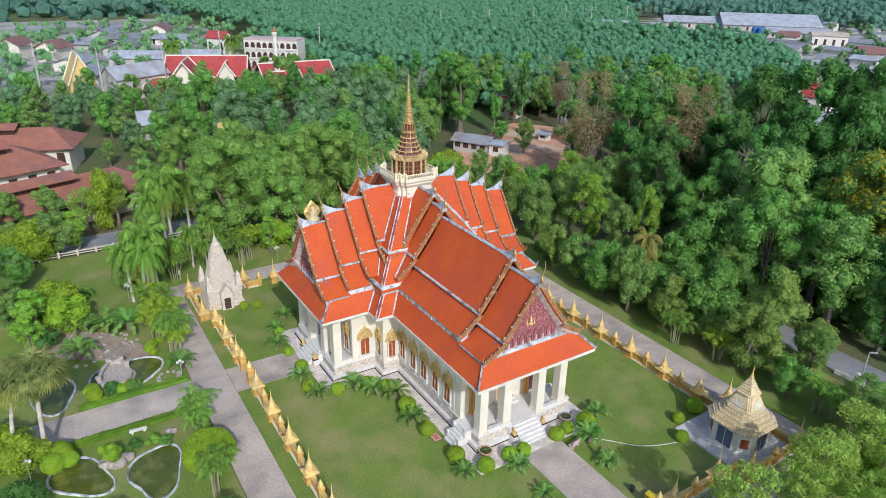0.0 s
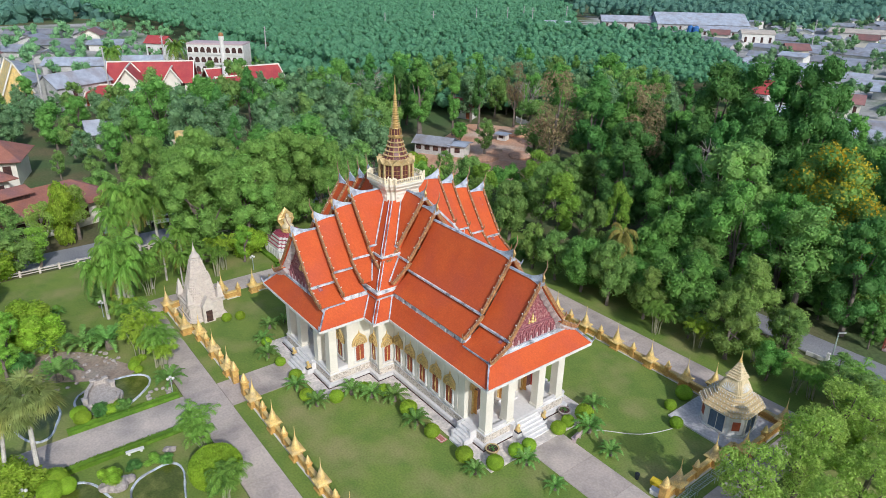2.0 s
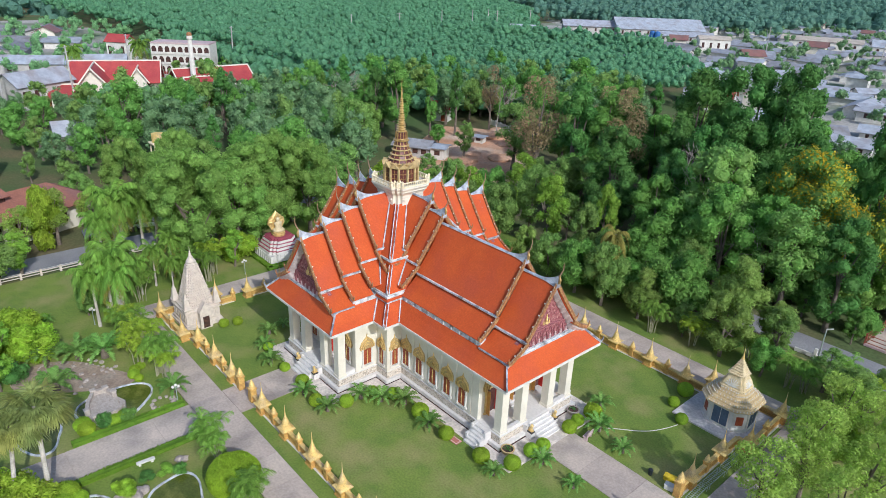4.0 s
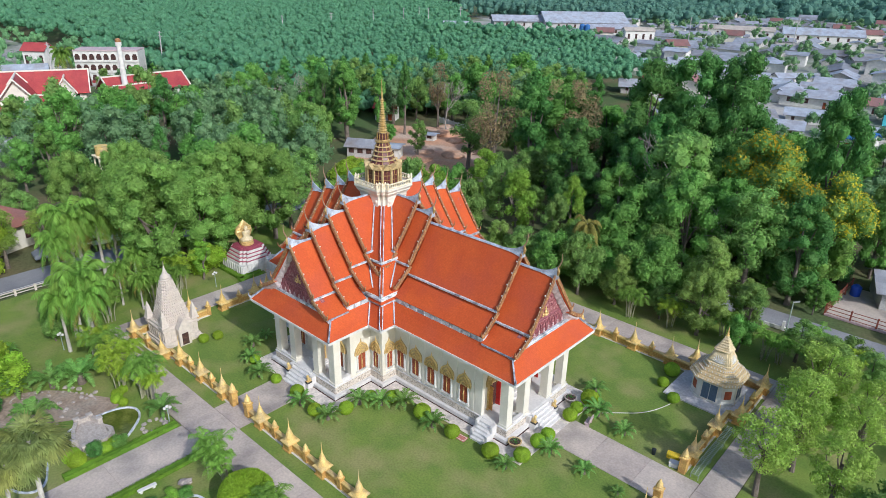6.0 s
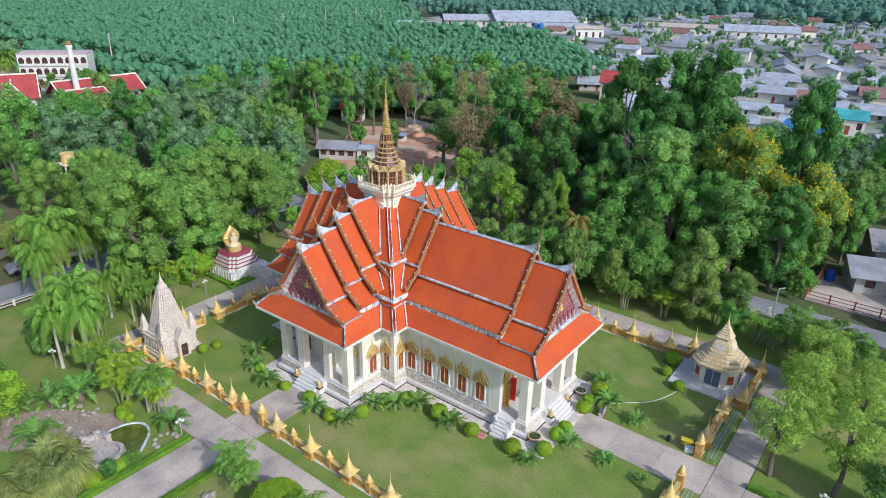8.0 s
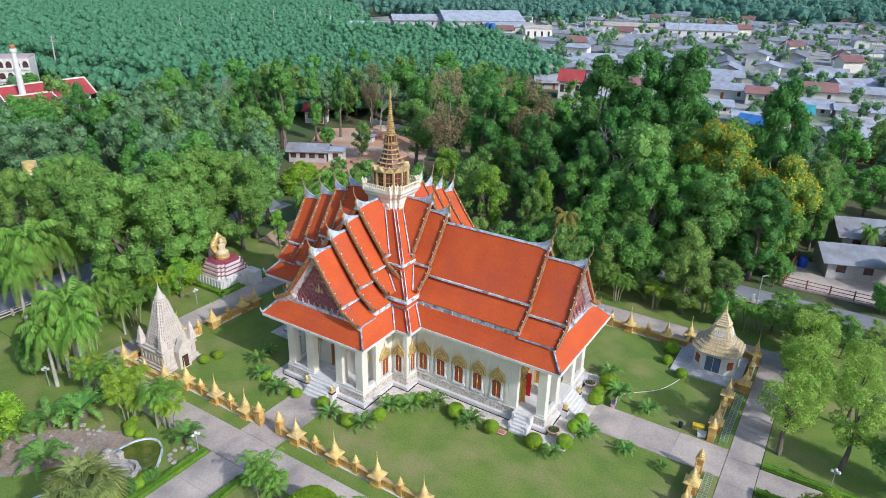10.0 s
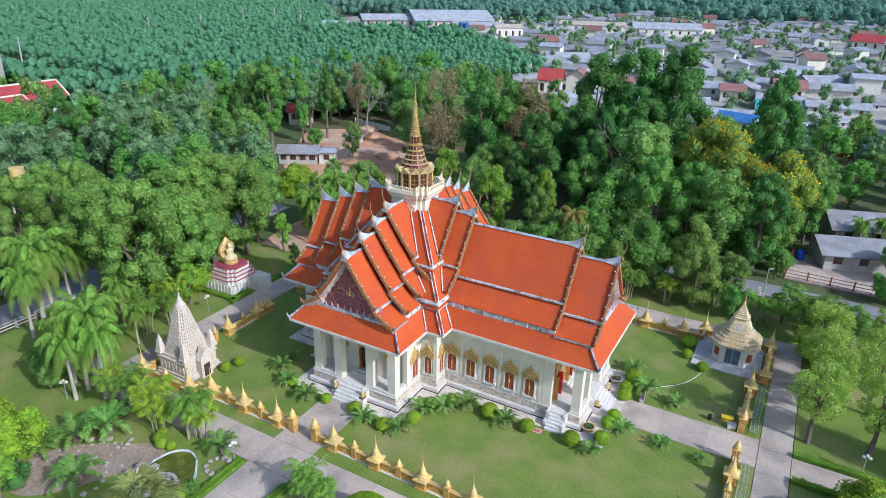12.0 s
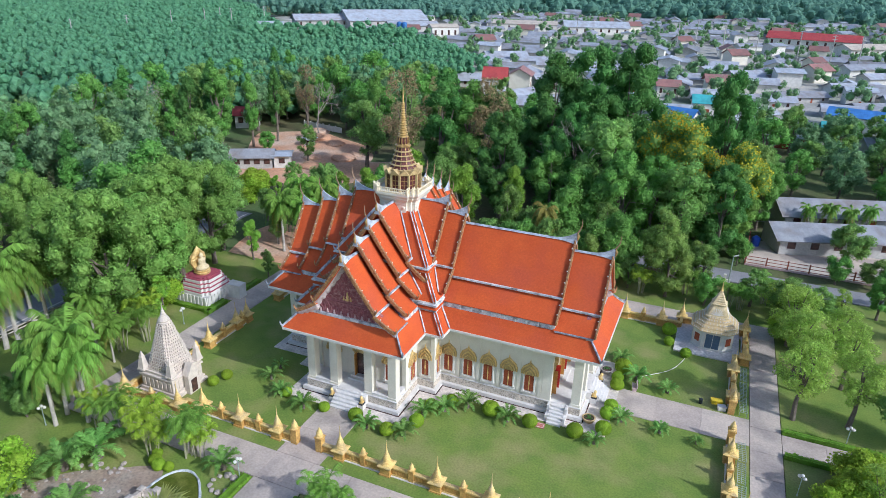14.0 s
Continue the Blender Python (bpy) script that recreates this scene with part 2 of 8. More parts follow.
def tapered(bm, rings, closed=True):
    """Stack of equal-length outlines [(x, y, z), ...], skinned and capped."""
    rows = [[bm.verts.new(p) for p in ring] for ring in rings]
    k = len(rows[0])
    for a, b in zip(rows, rows[1:]):
        for i in range(k):
            bm.faces.new((a[i], a[(i + 1) % k], b[(i + 1) % k], b[i]))
    if closed:
        bm.faces.new(rows[0][::-1])
        bm.faces.new(rows[-1])


def ring(r, z, k=8, turn=0.0, cx=0.0, cy=0.0):
    return [(cx + r * math.cos(turn + 2 * math.pi * i / k), cy + r * math.sin(turn + 2 * math.pi * i / k), z) for i in range(k)]


def square(h, z, cx=0.0, cy=0.0):
    return [(cx - h, cy - h, z), (cx + h, cy - h, z), (cx + h, cy + h, z), (cx - h, cy + h, z)]


def redented(h, z, step, cx=0.0, cy=0.0):
    """A square whose corners step back twice."""
    q = [(h, -h + 2 * step), (h, h - 2 * step), (h - step, h - 2 * step), (h - step, h - step), (h - 2 * step, h - step), (h - 2 * step, h)]
    out = []
    for i in range(4):
        a = i * math.pi / 2
        for x, y in q[1:]:
            out.append((cx + x * math.cos(a) - y * math.sin(a), cy + x * math.sin(a) + y * math.cos(a), z))
    return out


def lathe(bm, profile, k=10, cx=0.0, cy=0.0, turn=0.0):
    tapered(bm, [ring(max(r, 0.004), z, k, turn, cx, cy) for r, z in profile])


def beam(bm, a, b, w, h, up=Vector((0, 0, 1))):
    """A bar from a to b, w wide and h high."""
    a, b = Vector(a), Vector(b)
    d = (b - a).normalized()
    s = d.cross(up).normalized()
    n = s.cross(d).normalized()
    p = [a + s * i * w / 2 + n * j * h / 2 for i, j in ((-1, -1), (1, -1), (1, 1), (-1, 1))] + [b + s * i * w / 2 + n * j * h / 2 for i, j in ((-1, -1), (1, -1), (1, 1), (-1, 1))]
    quads(bm, p, ((0, 1, 2, 3), (7, 6, 5, 4), (0, 4, 5, 1), (1, 5, 6, 2), (2, 6, 7, 3), (3, 7, 4, 0)))


def tube(bm, pts, radii, k=6):
    """A tapering limb through the points."""
    rows = []
    for i, p in enumerate(pts):
        p = Vector(p)
        d = (Vector(pts[min(i + 1, len(pts) - 1)]) - Vector(pts[max(i - 1, 0)])).normalized()
        s = d.orthogonal().normalized()
        n = d.cross(s)
        rows.append([p + (s * math.cos(2 * math.pi * j / k) + n * math.sin(2 * math.pi * j / k)) * radii[i] for j in range(k)])
    tapered(bm, rows)


def uv_sheet(bm, corners, nu=1, nv=1, thick=0.1, sag=0.0):
    """A roof sheet: corners (eave a, eave b, top b, top a), with UVs in metres, thickness below, and an optional hollow sag."""
    layer = bm.loops.layers.uv.verify()
    a, b, c, d = (Vector(p) for p in corners)
    width, length = (b - a).length, (d - a).length
    ax = (b - a).normalized()
    normal = (b - a).cross(d - a)
    if normal.length < 1e-6:
        normal = (b - a).cross(c - b)
    normal.normalize()
    if normal.z < 0:
        normal = -normal
    grid, low = [], []
    for j in range(nv + 1):
        t = j / nv
        row = []
        for i in range(nu + 1):
            s = i / nu
            p = (a.lerp(b, s)).lerp(d.lerp(c, s), t) - normal * sag * 4 * t * (1 - t)
            row.append(bm.verts.new(p))
        grid.append(row)
        low.append([bm.verts.new(v.co - normal * thick) for v in row])
    for j in range(nv):
        for i in range(nu):
            f = bm.faces.new((grid[j][i], grid[j][i + 1], grid[j + 1][i + 1], grid[j + 1][i]))
            for lp in f.loops:
                r = lp.vert.co - a
                along = r.dot(ax)
                lp[layer].uv = (along, (r - ax * along).length)
            bm.faces.new((low[j][i], low[j + 1][i], low[j + 1][i + 1], low[j][i + 1]))
    rim = grid[0] + [r[-1] for r in grid[1:]] + grid[-1][-2::-1] + [r[0] for r in grid[-2:0:-1]]
    rlow = low[0] + [r[-1] for r in low[1:]] + low[-1][-2::-1] + [r[0] for r in low[-2:0:-1]]
    for i in range(len(rim)):
        k = (i + 1) % len(rim)
        bm.faces.new((rim[k], rim[i], rlow[i], rlow[k]))


# ---- ground ----
def terrain(x, y):
    d = math.hypot(x + 10, y)
    return 0.006 * max(0.0, min(d, 330.0) - 75.0) if d > 75 else 0.0


bm = bmesh.new()
radii = [0, 20, 45, 75, 100, 130, 170, 220, 280, 340, 500, 900, 1800, 3600]
rows = []
for r in radii[1:]:
    rows.append([bm.verts.new((-10 + r * math.cos(2 * math.pi * k / 48), r * math.sin(2 * math.pi * k / 48), terrain(-10 + r * math.cos(2 * math.pi * k / 48), r * math.sin(2 * math.pi * k / 48)) - 0.06)) for k in range(48)])
mid = bm.verts.new((-10, 0, -0.06))
for k in range(48):
    bm.faces.new((mid, rows[0][k], rows[0][(k + 1) % 48]))
    for a, b in zip(rows, rows[1:]):
        bm.faces.new((a[k], a[(k + 1) % 48], b[(k + 1) % 48], b[k]))
tagged(link_mesh("ground", bm, SOIL), "dark leafy soil with patches of rough grass", "ground", kind="structure")


def slab(name, mat, x0, x1, y0, y1, top, label, category, low=-0.3, cut=0.0):
    """A flat slab with softened edges; pavements are jointed in the material."""
    bm = bmesh.new()
    box(bm, x0, x1, y0, y1, low, top)
    bmesh.ops.bevel(bm, geom=[e for e in bm.edges if all(v.co.z > low + 0.01 for v in e.verts)], offset=0.02, segments=1, affect="EDGES")
    ob = link_mesh(name, bm, mat)
    return tagged(ob, label, category, kind="structure")


LAWN = "mown green lawn with dry and bright patches"
slab("lawn", GRASS, -16.88, 29.38, -16.68, 14.76, 0.0, LAWN, "lawn")
slab("lawn", GRASS, -33.0, -1.65, -75.0, -19.45, 0.0, LAWN, "lawn")
slab("lawn", GRASS, 2.2, 31.6, -75.0, -19.45, 0.0, LAWN, "lawn")
slab("lawn", GRASS, 31.65, 85.0, 0.75, 27.9, 0.0, LAWN, "lawn")
slab("lawn", GRASS, 31.65, 85.0, -75.0, -1.75, 0.0, LAWN, "lawn")
slab("lawn", GRASS, -33.0, -19.75, -19.4, 10.0, 0.0, LAWN, "lawn")
slab("lawn", GRASS, -16.0, 31.6, 18.36, 27.0, -0.01, "thin shaded grass beside the lane", "lawn")

PATH_L = "grey weathered concrete path with darker stains"


def paved(name, x0, x1, y0, y1, top=0.035, step=3.0, mat=CONCRETE, label=PATH_L):
    """Cast concrete laid bay by bay, each bay a slab of its own with an open joint."""
    base = slab(name, mat, x0, x1, y0, y1, top - 0.03, label, "path")
    nx, ny = max(1, round((x1 - x0) / step)), max(1, round((y1 - y0) / step))
    w, d = (x1 - x0) / nx, (y1 - y0) / ny
    bm = bmesh.new()
    box(bm, -w / 2 + 0.012, w / 2 - 0.012, -d / 2 + 0.012, d / 2 - 0.012, -0.1, top)
    data = bpy.data.meshes.new("bay")
    bm.to_mesh(data)
    bm.free()
    data.materials.append(mat)
    for i in range(nx):
        for j in range(ny):
            o = new("bay", data)
            o.parent = base
            o.location = (x0 + (i + 0.5) * w, y0 + (j + 0.5) * d, random.uniform(-0.006, 0.0))
    return base


paved("path", -19.6, 31.6, -19.4, -16.7)
paved("path", -1.6, 2.1, -75.0, -19.42)
paved("path", -1.75, 1.85, -16.68, -10.6)
paved("path", 29.4, 31.6, -16.68, 18.3)
paved("path", 18.9, 29.38, -1.75, 1.65)
paved("path", 31.62, 85.0, -1.7, 0.7)
paved("path", -19.7, -16.9, -16.68, 14.76)
paved("path", -19.7, 29.38, 14.78, 18.3, label="grey concrete lane outside the gilded fence")

# ---- the temple ----
temple = thing("temple", "cream cross-plan Buddhist temple with tiered orange-red tile roofs and gilded spire", "temple")
HALF, EAVE_Z, BAND_Z = 5.16, 6.1, 7.35       # half width over the eaves, eave height, top of the skirt roof
NAVE_END, ARM_END = 18.38, 10.53             # eave ends from the crossing
ARMS = [(0, NAVE_END), (-90, ARM_END), (90, ARM_END), (180, ARM_END)]
RIDGE = (14.5, 13.78, 13.05, 12.3)
C_EAVE = (10.85, 10.12, 9.4, 8.62)
B_EAVE = (9.25, 8.5, 7.85, 7.42)
C_W, B_W = 2.6, 4.2


def turned(bm, deg):
    bmesh.ops.transform(bm, matrix=Matrix.Rotation(radians(deg), 4, "Z"), verts=bm.verts)


def ridge_z(z, u, u1):
    """The ridge sweeps up in its last metre and a half."""
    t = max(0.0, 1 - (u1 - u) / 1.9)
    return z + 0.62 * t ** 2.4


def slope_profile(k):
    """(lateral, height) from the ridge down to the lower eave of tier k, with the break between the two tile fields."""
    return ((0.0, RIDGE[k]), (C_W, C_EAVE[k])), ((C_W - 0.12, C_EAVE[k] - 0.2), (B_W, B_EAVE[k]))


def roof_tier(k, u0, u1, deg):
    upper, lower = slope_profile(k)
    for side in (-1, 1):
        for tag, ((v0, z0), (v1, z1)), sag in (("roof_slope", upper, 0.09), ("lower_roof_slope", lower, 0.05)):
            bm = bmesh.new()
            uv_sheet(bm, ((u0, side * v1, z1), (u1, side * v1, z1), (u1, side * v0, z0), (u0, side * v0, z0)), 1, 5, 0.1, sag)
            turned(bm, deg)
            part(tag, bm, TILE, temple)
        bm = bmesh.new()     # lime strip between the two fields
        beam(bm, (u0, side * (C_W + 0.05), C_EAVE[k] - 0.06), (u1, side * (C_W + 0.05), C_EAVE[k] - 0.06), 0.2, 0.13)
        turned(bm, deg)
        part("roof_strip", bm, PALE, temple, "weathered whitewashed strip")
    bm = bmesh.new()         # lime ridge, swept up at the gable
    n = 14
    pts = [u0 + (u1 + 0.12 - u0) * i / n for i in range(n + 1)] if u1 - u0 < 6 else [u0, u1 - 1.7] + [u1 - 1.5 + 1.62 * i / 8 for i in range(9)]
    rows_ = []
    for u in pts:
        t = max(0.0, 1 - (u1 - u) / 1.3)
        top, w = ridge_z(RIDGE[k], u, u1) + 0.05, 0.07 - 0.05 * t
        low, wide = RIDGE[k] - 0.05 - 0.14 * t * t, 0.14 + 0.09 * t * t
        mid_z, mid_w = low + (top - low) * 0.45, w + (wide - w) * 0.3
        rows_.append([(u, -wide, low), (u, -mid_w, mid_z), (u, -w, top), (u, w, top), (u, mid_w, mid_z), (u, wide, low)])
    tapered(bm, rows_)
    turned(bm, deg)
    part("ridge", bm, RIDGE_LIME, temple, "weathered whitewashed ridge with blue-grey stains")
    gable_edge(k, u1, deg)


CHOFA = material("greyed_gilding", (0.38, 0.25, 0.15), (0.27, 0.17, 0.11), scale=5.0, rough=0.55, grain=14, bump=0.2)


def horn(bm, base, out, height, r=0.07):
    """A slender curved finial that leans out and sweeps up."""
    pts, rad = [], []
    for i in range(8):
        t = i / 7
        pts.append(Vector(base) + Vector(out) * (0.42 * math.sin(t * 2.2)) + Vector((0, 0, height * t)))
        rad.append(r * (1 - t) ** 0.8 + 0.012)
    tube(bm, pts, rad, 6)


def gable_edge(k, u1, deg):
    """Gilded bargeboards with their fins, the peak finial and the feet."""
    (p0, p1), (p2, p3) = slope_profile(k)
    for side in (-1, 1):
        for (va, za), (vb, zb) in ((p0, p1), (p2, p3)):
            n = 20 if va < 1 else 11
            line = []
            for i in range(n + 1):
                t = i / n
                line.append(Vector((u1 + 0.02, side * (va + (vb - va) * t), za + (zb - za) * t - 0.2 * t * (1 - t) + 0.05)))
            d = (line[-1] - line[0]).normalized()
            nrm = Vector((0, -d.z, d.y)) * side
            if nrm.z < 0:
                nrm = -nrm
            out = Vector((0.08, 0, 0))
            bm = bmesh.new()
            tapered(bm, [[q - out - nrm * 0.12, q + out - nrm * 0.12, q + out + nrm * 0.12, q - out + nrm * 0.12] for q in line])
            turned(bm, deg)
            board = part("bargeboard", bm, BARGE, temple, "brown bargeboard with gilded fins")
            bm = bmesh.new()
            for last, q in zip(line, line[1:]):
                m = (last + q) / 2
                a, b, tip = m - d * 0.08 + nrm * 0.1, m + d * 0.08 + nrm * 0.1, m - d * 0.11 + nrm * 0.25
                thin = Vector((0.03, 0, 0))
                quads(bm, [a - thin, b - thin, tip, a + thin, b + thin], ((0, 1, 2), (4, 3, 2), (0, 2, 3), (1, 4, 2), (0, 3, 4, 1)))
            turned(bm, deg)
            tagged(part("fin", bm, CHOFA, board, "dull gilded fins"), kind="stuff")
            for q in line[3:-1:4]:
                bm = bmesh.new()
                c = q - Vector((0.1, 0, 0)) + nrm * 0.15
                lathe(bm, [(0.03, c.z - 0.05), (0.055, c.z), (0.03, c.z + 0.05)], 6, c.x, c.y)
                turned(bm, deg)
                part("stud", bm, WHITE, board, "small white stud")
            bm = bmesh.new()
            horn(bm, line[-1], (0.15, side * 0.5, 0), 0.55, 0.08)
            turned(bm, deg)
            part("foot_finial", bm, BARGE, board)
    bm = bmesh.new()
    z = ridge_z(RIDGE[k], u1, u1) + 0.1
    horn(bm, (u1 + 0.08, 0, z - 0.1), (0.75, 0, 0), 1.2, 0.05)
    turned(bm, deg)
    chofa = part("peak_finial", bm, CHOFA, temple, "slender curved grey-gold finial")
    bm = bmesh.new()
    tube(bm, [(u1 + 0.04, 0, z - 0.75), (u1 + 0.16, 0, z - 0.55), (u1 + 0.2, 0, z - 0.3), (u1 + 0.12, 0, z - 0.02)], [0.04, 0.09, 0.11, 0.04], 8)
    turned(bm, deg)
    part("knob", bm, SPIRE_GOLD, chofa, "rounded gilded breast of the finial")


RIDGE_LIME = material("blue_grey_lime", (0.50, 0.54, 0.60), (0.33, 0.38, 0.45), scale=2.4, rough=0.8, grain=12, bump=0.1, third=(0.20, 0.21, 0.24), third_scale=1.6)
ROSE = material("faded_rose", (0.58, 0.42, 0.42), (0.48, 0.34, 0.34), scale=3, rough=0.7)
VERGE = material("greyed_rose_lime", (0.60, 0.55, 0.55), (0.44, 0.38, 0.39), scale=2.5, rough=0.8, grain=10, bump=0.1)
ROSE_DARK = material("dull_rose", (0.34, 0.14, 0.15), (0.27, 0.10, 0.12), scale=3, rough=0.7)


def pediment(k, u1, deg):
    """Maroon carved gable field with its row of niches, set back under a pale scalloped verge."""
    (p0, p1), (p2, p3) = slope_profile(k)
    ua, ub = u1 - 0.95, u1 - 0.62
    bm = bmesh.new()
    outline = [(0, p0[1] - 0.25), (p1[0] - 0.1, p1[1] - 0.2), (p3[0] - 0.35, p3[1] + 0.02), (-(p3[0] - 0.35), p3[1] + 0.02), (-(p1[0] - 0.1), p1[1] - 0.2)]
    tapered(bm, [[(u, v, z) for v, z in outline] for u in (ua, ub)])
    for j in range(130):     # bosses of the carving, proud of the field
        z = random.uniform(p1[1] + 0.15, p0[1] - 0.7)
        w = (p0[1] - z) / (p0[1] - p1[1]) * (C_W - 0.45)
        v = random.uniform(-w, w)
        r, out, turn = random.uniform(0.05, 0.11), random.uniform(0.04, 0.09), random.uniform(0, 1)
        tapered(bm, [[(ub + o, v + q * math.cos(turn + 1.257 * i), z + q * math.sin(turn + 1.257 * i)) for i in range(5)] for o, q in ((-0.01, r), (out * 0.7, r * 0.8), (out, r * 0.3))])
    turned(bm, deg)
    part("pediment", bm, MAROON, temple, "maroon carved pediment")
    bm = bmesh.new()
    box(bm, ub, ub + 0.2, -p3[0] + 0.5, p3[0] - 0.5, p3[1] - 0.02, p3[1] + 0.14)
    turned(bm, deg)
    part("cornice", bm, PALE, temple)
    bm = bmesh.new()
    for z, t in ((p1[1] - 0.02, 0.1), (p1[1] + 0.12, 0.05)):
        box(bm, ub, ub + t, -2.2, 2.2, z, z + 0.09)
    turned(bm, deg)
    part("cornice", bm, ROSE_DARK, temple, "dull rose moulding over the niches")
    for j in range(9):       # pointed arches on slim columns, each with a small plain figure
        v = -2.4 + j * 0.6
        h = 1.0 if abs(v) < 2.0 else 0.62
        zb = p3[1] + 0.16
        bm = bmesh.new()
        arch = [(-0.26, 0.0), (-0.26, 0.55), (-0.13, 0.82), (0.0, 1.0), (0.13, 0.82), (0.26, 0.55), (0.26, 0.0)]
        inner = [(p * 0.72, q * 0.9) for p, q in arch]
        rows_ = [[(ub + 0.015, v + p, zb + h * q), (ub + 0.09, v + p, zb + h * q), (ub + 0.09, v + pi, zb + h * qi), (ub + 0.015, v + pi, zb + h * qi)] for (p, q), (pi, qi) in zip(arch, inner)]
        tapered(bm, rows_)
        turned(bm, deg)
        niche = part("niche_arch", bm, ROSE_DARK, temple, "maroon pointed arch")
        bm = bmesh.new()
        lathe(bm, [(0.10, zb + 0.02), (0.09, zb + 0.1), (0.06, zb + 0.2), (0.07, zb + 0.27), (0.02, zb + 0.36)], 6, ub + 0.06, v)
        turned(bm, deg)
        part("niche_figure", bm, ROSE, niche)
    for side in (-1, 1):     # pale underside of the verge with its scalloped lower edge
        for (va, za), (vb, zb), n in ((p0, p1, 6), (p2, p3, 4)):
            bm = bmesh.new()
            rows_ = []
            for i in range(n * 4 + 1):
                t = i / (n * 4)
                v, z = va + (vb - va) * t, za + (zb - za) * t - 0.2 * t * (1 - t)
                drop = 0.56 + 0.2 * abs(math.sin(math.pi * n * t))
                rows_.append([(u1 - 0.1, side * v, z - 0.13), (u1 - 0.1, side * v, z - 0.3), (ub + 0.14, side * v, z - drop), (ub + 0.02, side * v, z - drop), (ub + 0.02, side * v, z - 0.13)])
            tapered(bm, rows_)
            turned(bm, deg)
            part("verge_soffit", bm, VERGE, temple, "pale scalloped underside of the verge")
    for v, s_, z in ((0, 1.0, 0.36), (-0.3, 0.5, 0.34), (0.3, 0.5, 0.34)):     # small gilded relief, plain shapes
        bm = bmesh.new()
        lathe(bm, [(r * s_, p1[1] + z + q * s_) for r, q in ((0.16, 0), (0.17, 0.08), (0.08, 0.16), (0.12, 0.3), (0.05, 0.42), (0.08, 0.5), (0.01, 0.74))], 7, ub + 0.07, v)
        turned(bm, deg)
        part("gilded_relief", bm, GOLD, temple, "small gilded relief")


def skirt(end, deg):
    """The lowest roof, hipped round the end of an arm, with its white soffit and eave board."""
    top_u, top_v = end - 1.15, 4.08
    a = [(4.0, -HALF), (end, -HALF), (end, HALF), (4.0, HALF)]
    b = [(4.0, -top_v), (top_u, -top_v), (top_u, top_v), (4.0, top_v)]
    for i in range(3):
        bm = bmesh.new()
        (x0, y0), (x1, y1), (x2, y2), (x3, y3) = a[i], a[i + 1], b[i + 1], b[i]
        uv_sheet(bm, ((x0, y0, EAVE_Z), (x1, y1, EAVE_Z), (x2, y2, BAND_Z), (x3, y3, BAND_Z)), 1, 3, 0.1, 0.05)
        turned(bm, deg)
        part("skirt_roof", bm, TILE, temple)
        bm = bmesh.new()
        beam(bm, (x0, y0, EAVE_Z - 0.1), (x1, y1, EAVE_Z - 0.1), 0.12, 0.2)
        turned(bm, deg)
        part("eave_board", bm, WHITE, temple, "white painted eave board")
    bm = bmesh.new()
    tapered(bm, [[(x, y, EAVE_Z - 0.16) for x, y in ((4.0, -HALF + 0.05), (end - 0.05, -HALF + 0.05), (end - 0.05, HALF - 0.05), (4.0, HALF - 0.05))],
                 [(x, y, EAVE_Z - 0.11) for x, y in ((4.0, -HALF + 0.05), (end - 0.05, -HALF + 0.05), (end - 0.05, HALF - 0.05), (4.0, HALF - 0.05))]])
    turned(bm, deg)
    part("soffit", bm, WHITE, temple)
    for side in (-1, 1):
        bm = bmesh.new()
        beam(bm, (end + 0.05, side * (HALF + 0.05), EAVE_Z + 0.06), (top_u, side * top_v, BAND_Z + 0.06), 0.11, 0.14)
        horn(bm, (end, side * HALF, EAVE_Z + 0.1), (0.3, side * 0.3, 0), 0.5, 0.08)
        turned(bm, deg)
        part("hip_ridge", bm, HIP, temple, "dark-streaked limewashed hip")
    last = 14.6 if end > 12 else 7.75      # wall band between skirt and the next eave, lower under the last tier
    for u0, u1, top in ((3.0, last, B_EAVE[2] - 0.06), (last + 0.002, top_u + 0.02, B_EAVE[3] - 0.02)):
        bm = bmesh.new()
        box(bm, u0, u1, -top_v + 0.02, top_v - 0.02, BAND_Z - 0.3, top)
        turned(bm, deg)
        part("clerestory_band", bm, PALE, temple, "stained whitewashed band under the tiles")
    for side in (-1, 1):
        bm = bmesh.new()
        beam(bm, (last, side * (B_W + 0.02), B_EAVE[3] - 0.07), (top_u + 0.3, side * (B_W + 0.02), B_EAVE[3] - 0.07), 0.1, 0.1)
        turned(bm, deg)
        part("eave_edge", bm, HIP, temple, "dark stained edge of the lowest tiles")
    bm = bmesh.new()
    for side in (-1, 1):
        u = 6.0
        while u < (end - 4.0 if end > 12 else 7.2):
            box(bm, u, u + 0.16, side * top_v - 0.05, side * top_v + 0.05, BAND_Z + 0.02, B_EAVE[2] - 0.1)
            u += 0.9
    turned(bm, deg)
    tagged(part("band_block", bm, PALE, temple), kind="stuff")


for deg, end in ARMS:
    ends = (4.1, 5.7, 14.65, 17.6) if end > 12 else (4.45, 6.05, 7.8, 9.85)
    start = 0.8
    for k, u1 in enumerate(ends):
        roof_tier(k, start if k == 0 else ends[k - 1] - 0.15, u1, deg)
    pediment(3, ends[3], deg)
    skirt(end, deg)

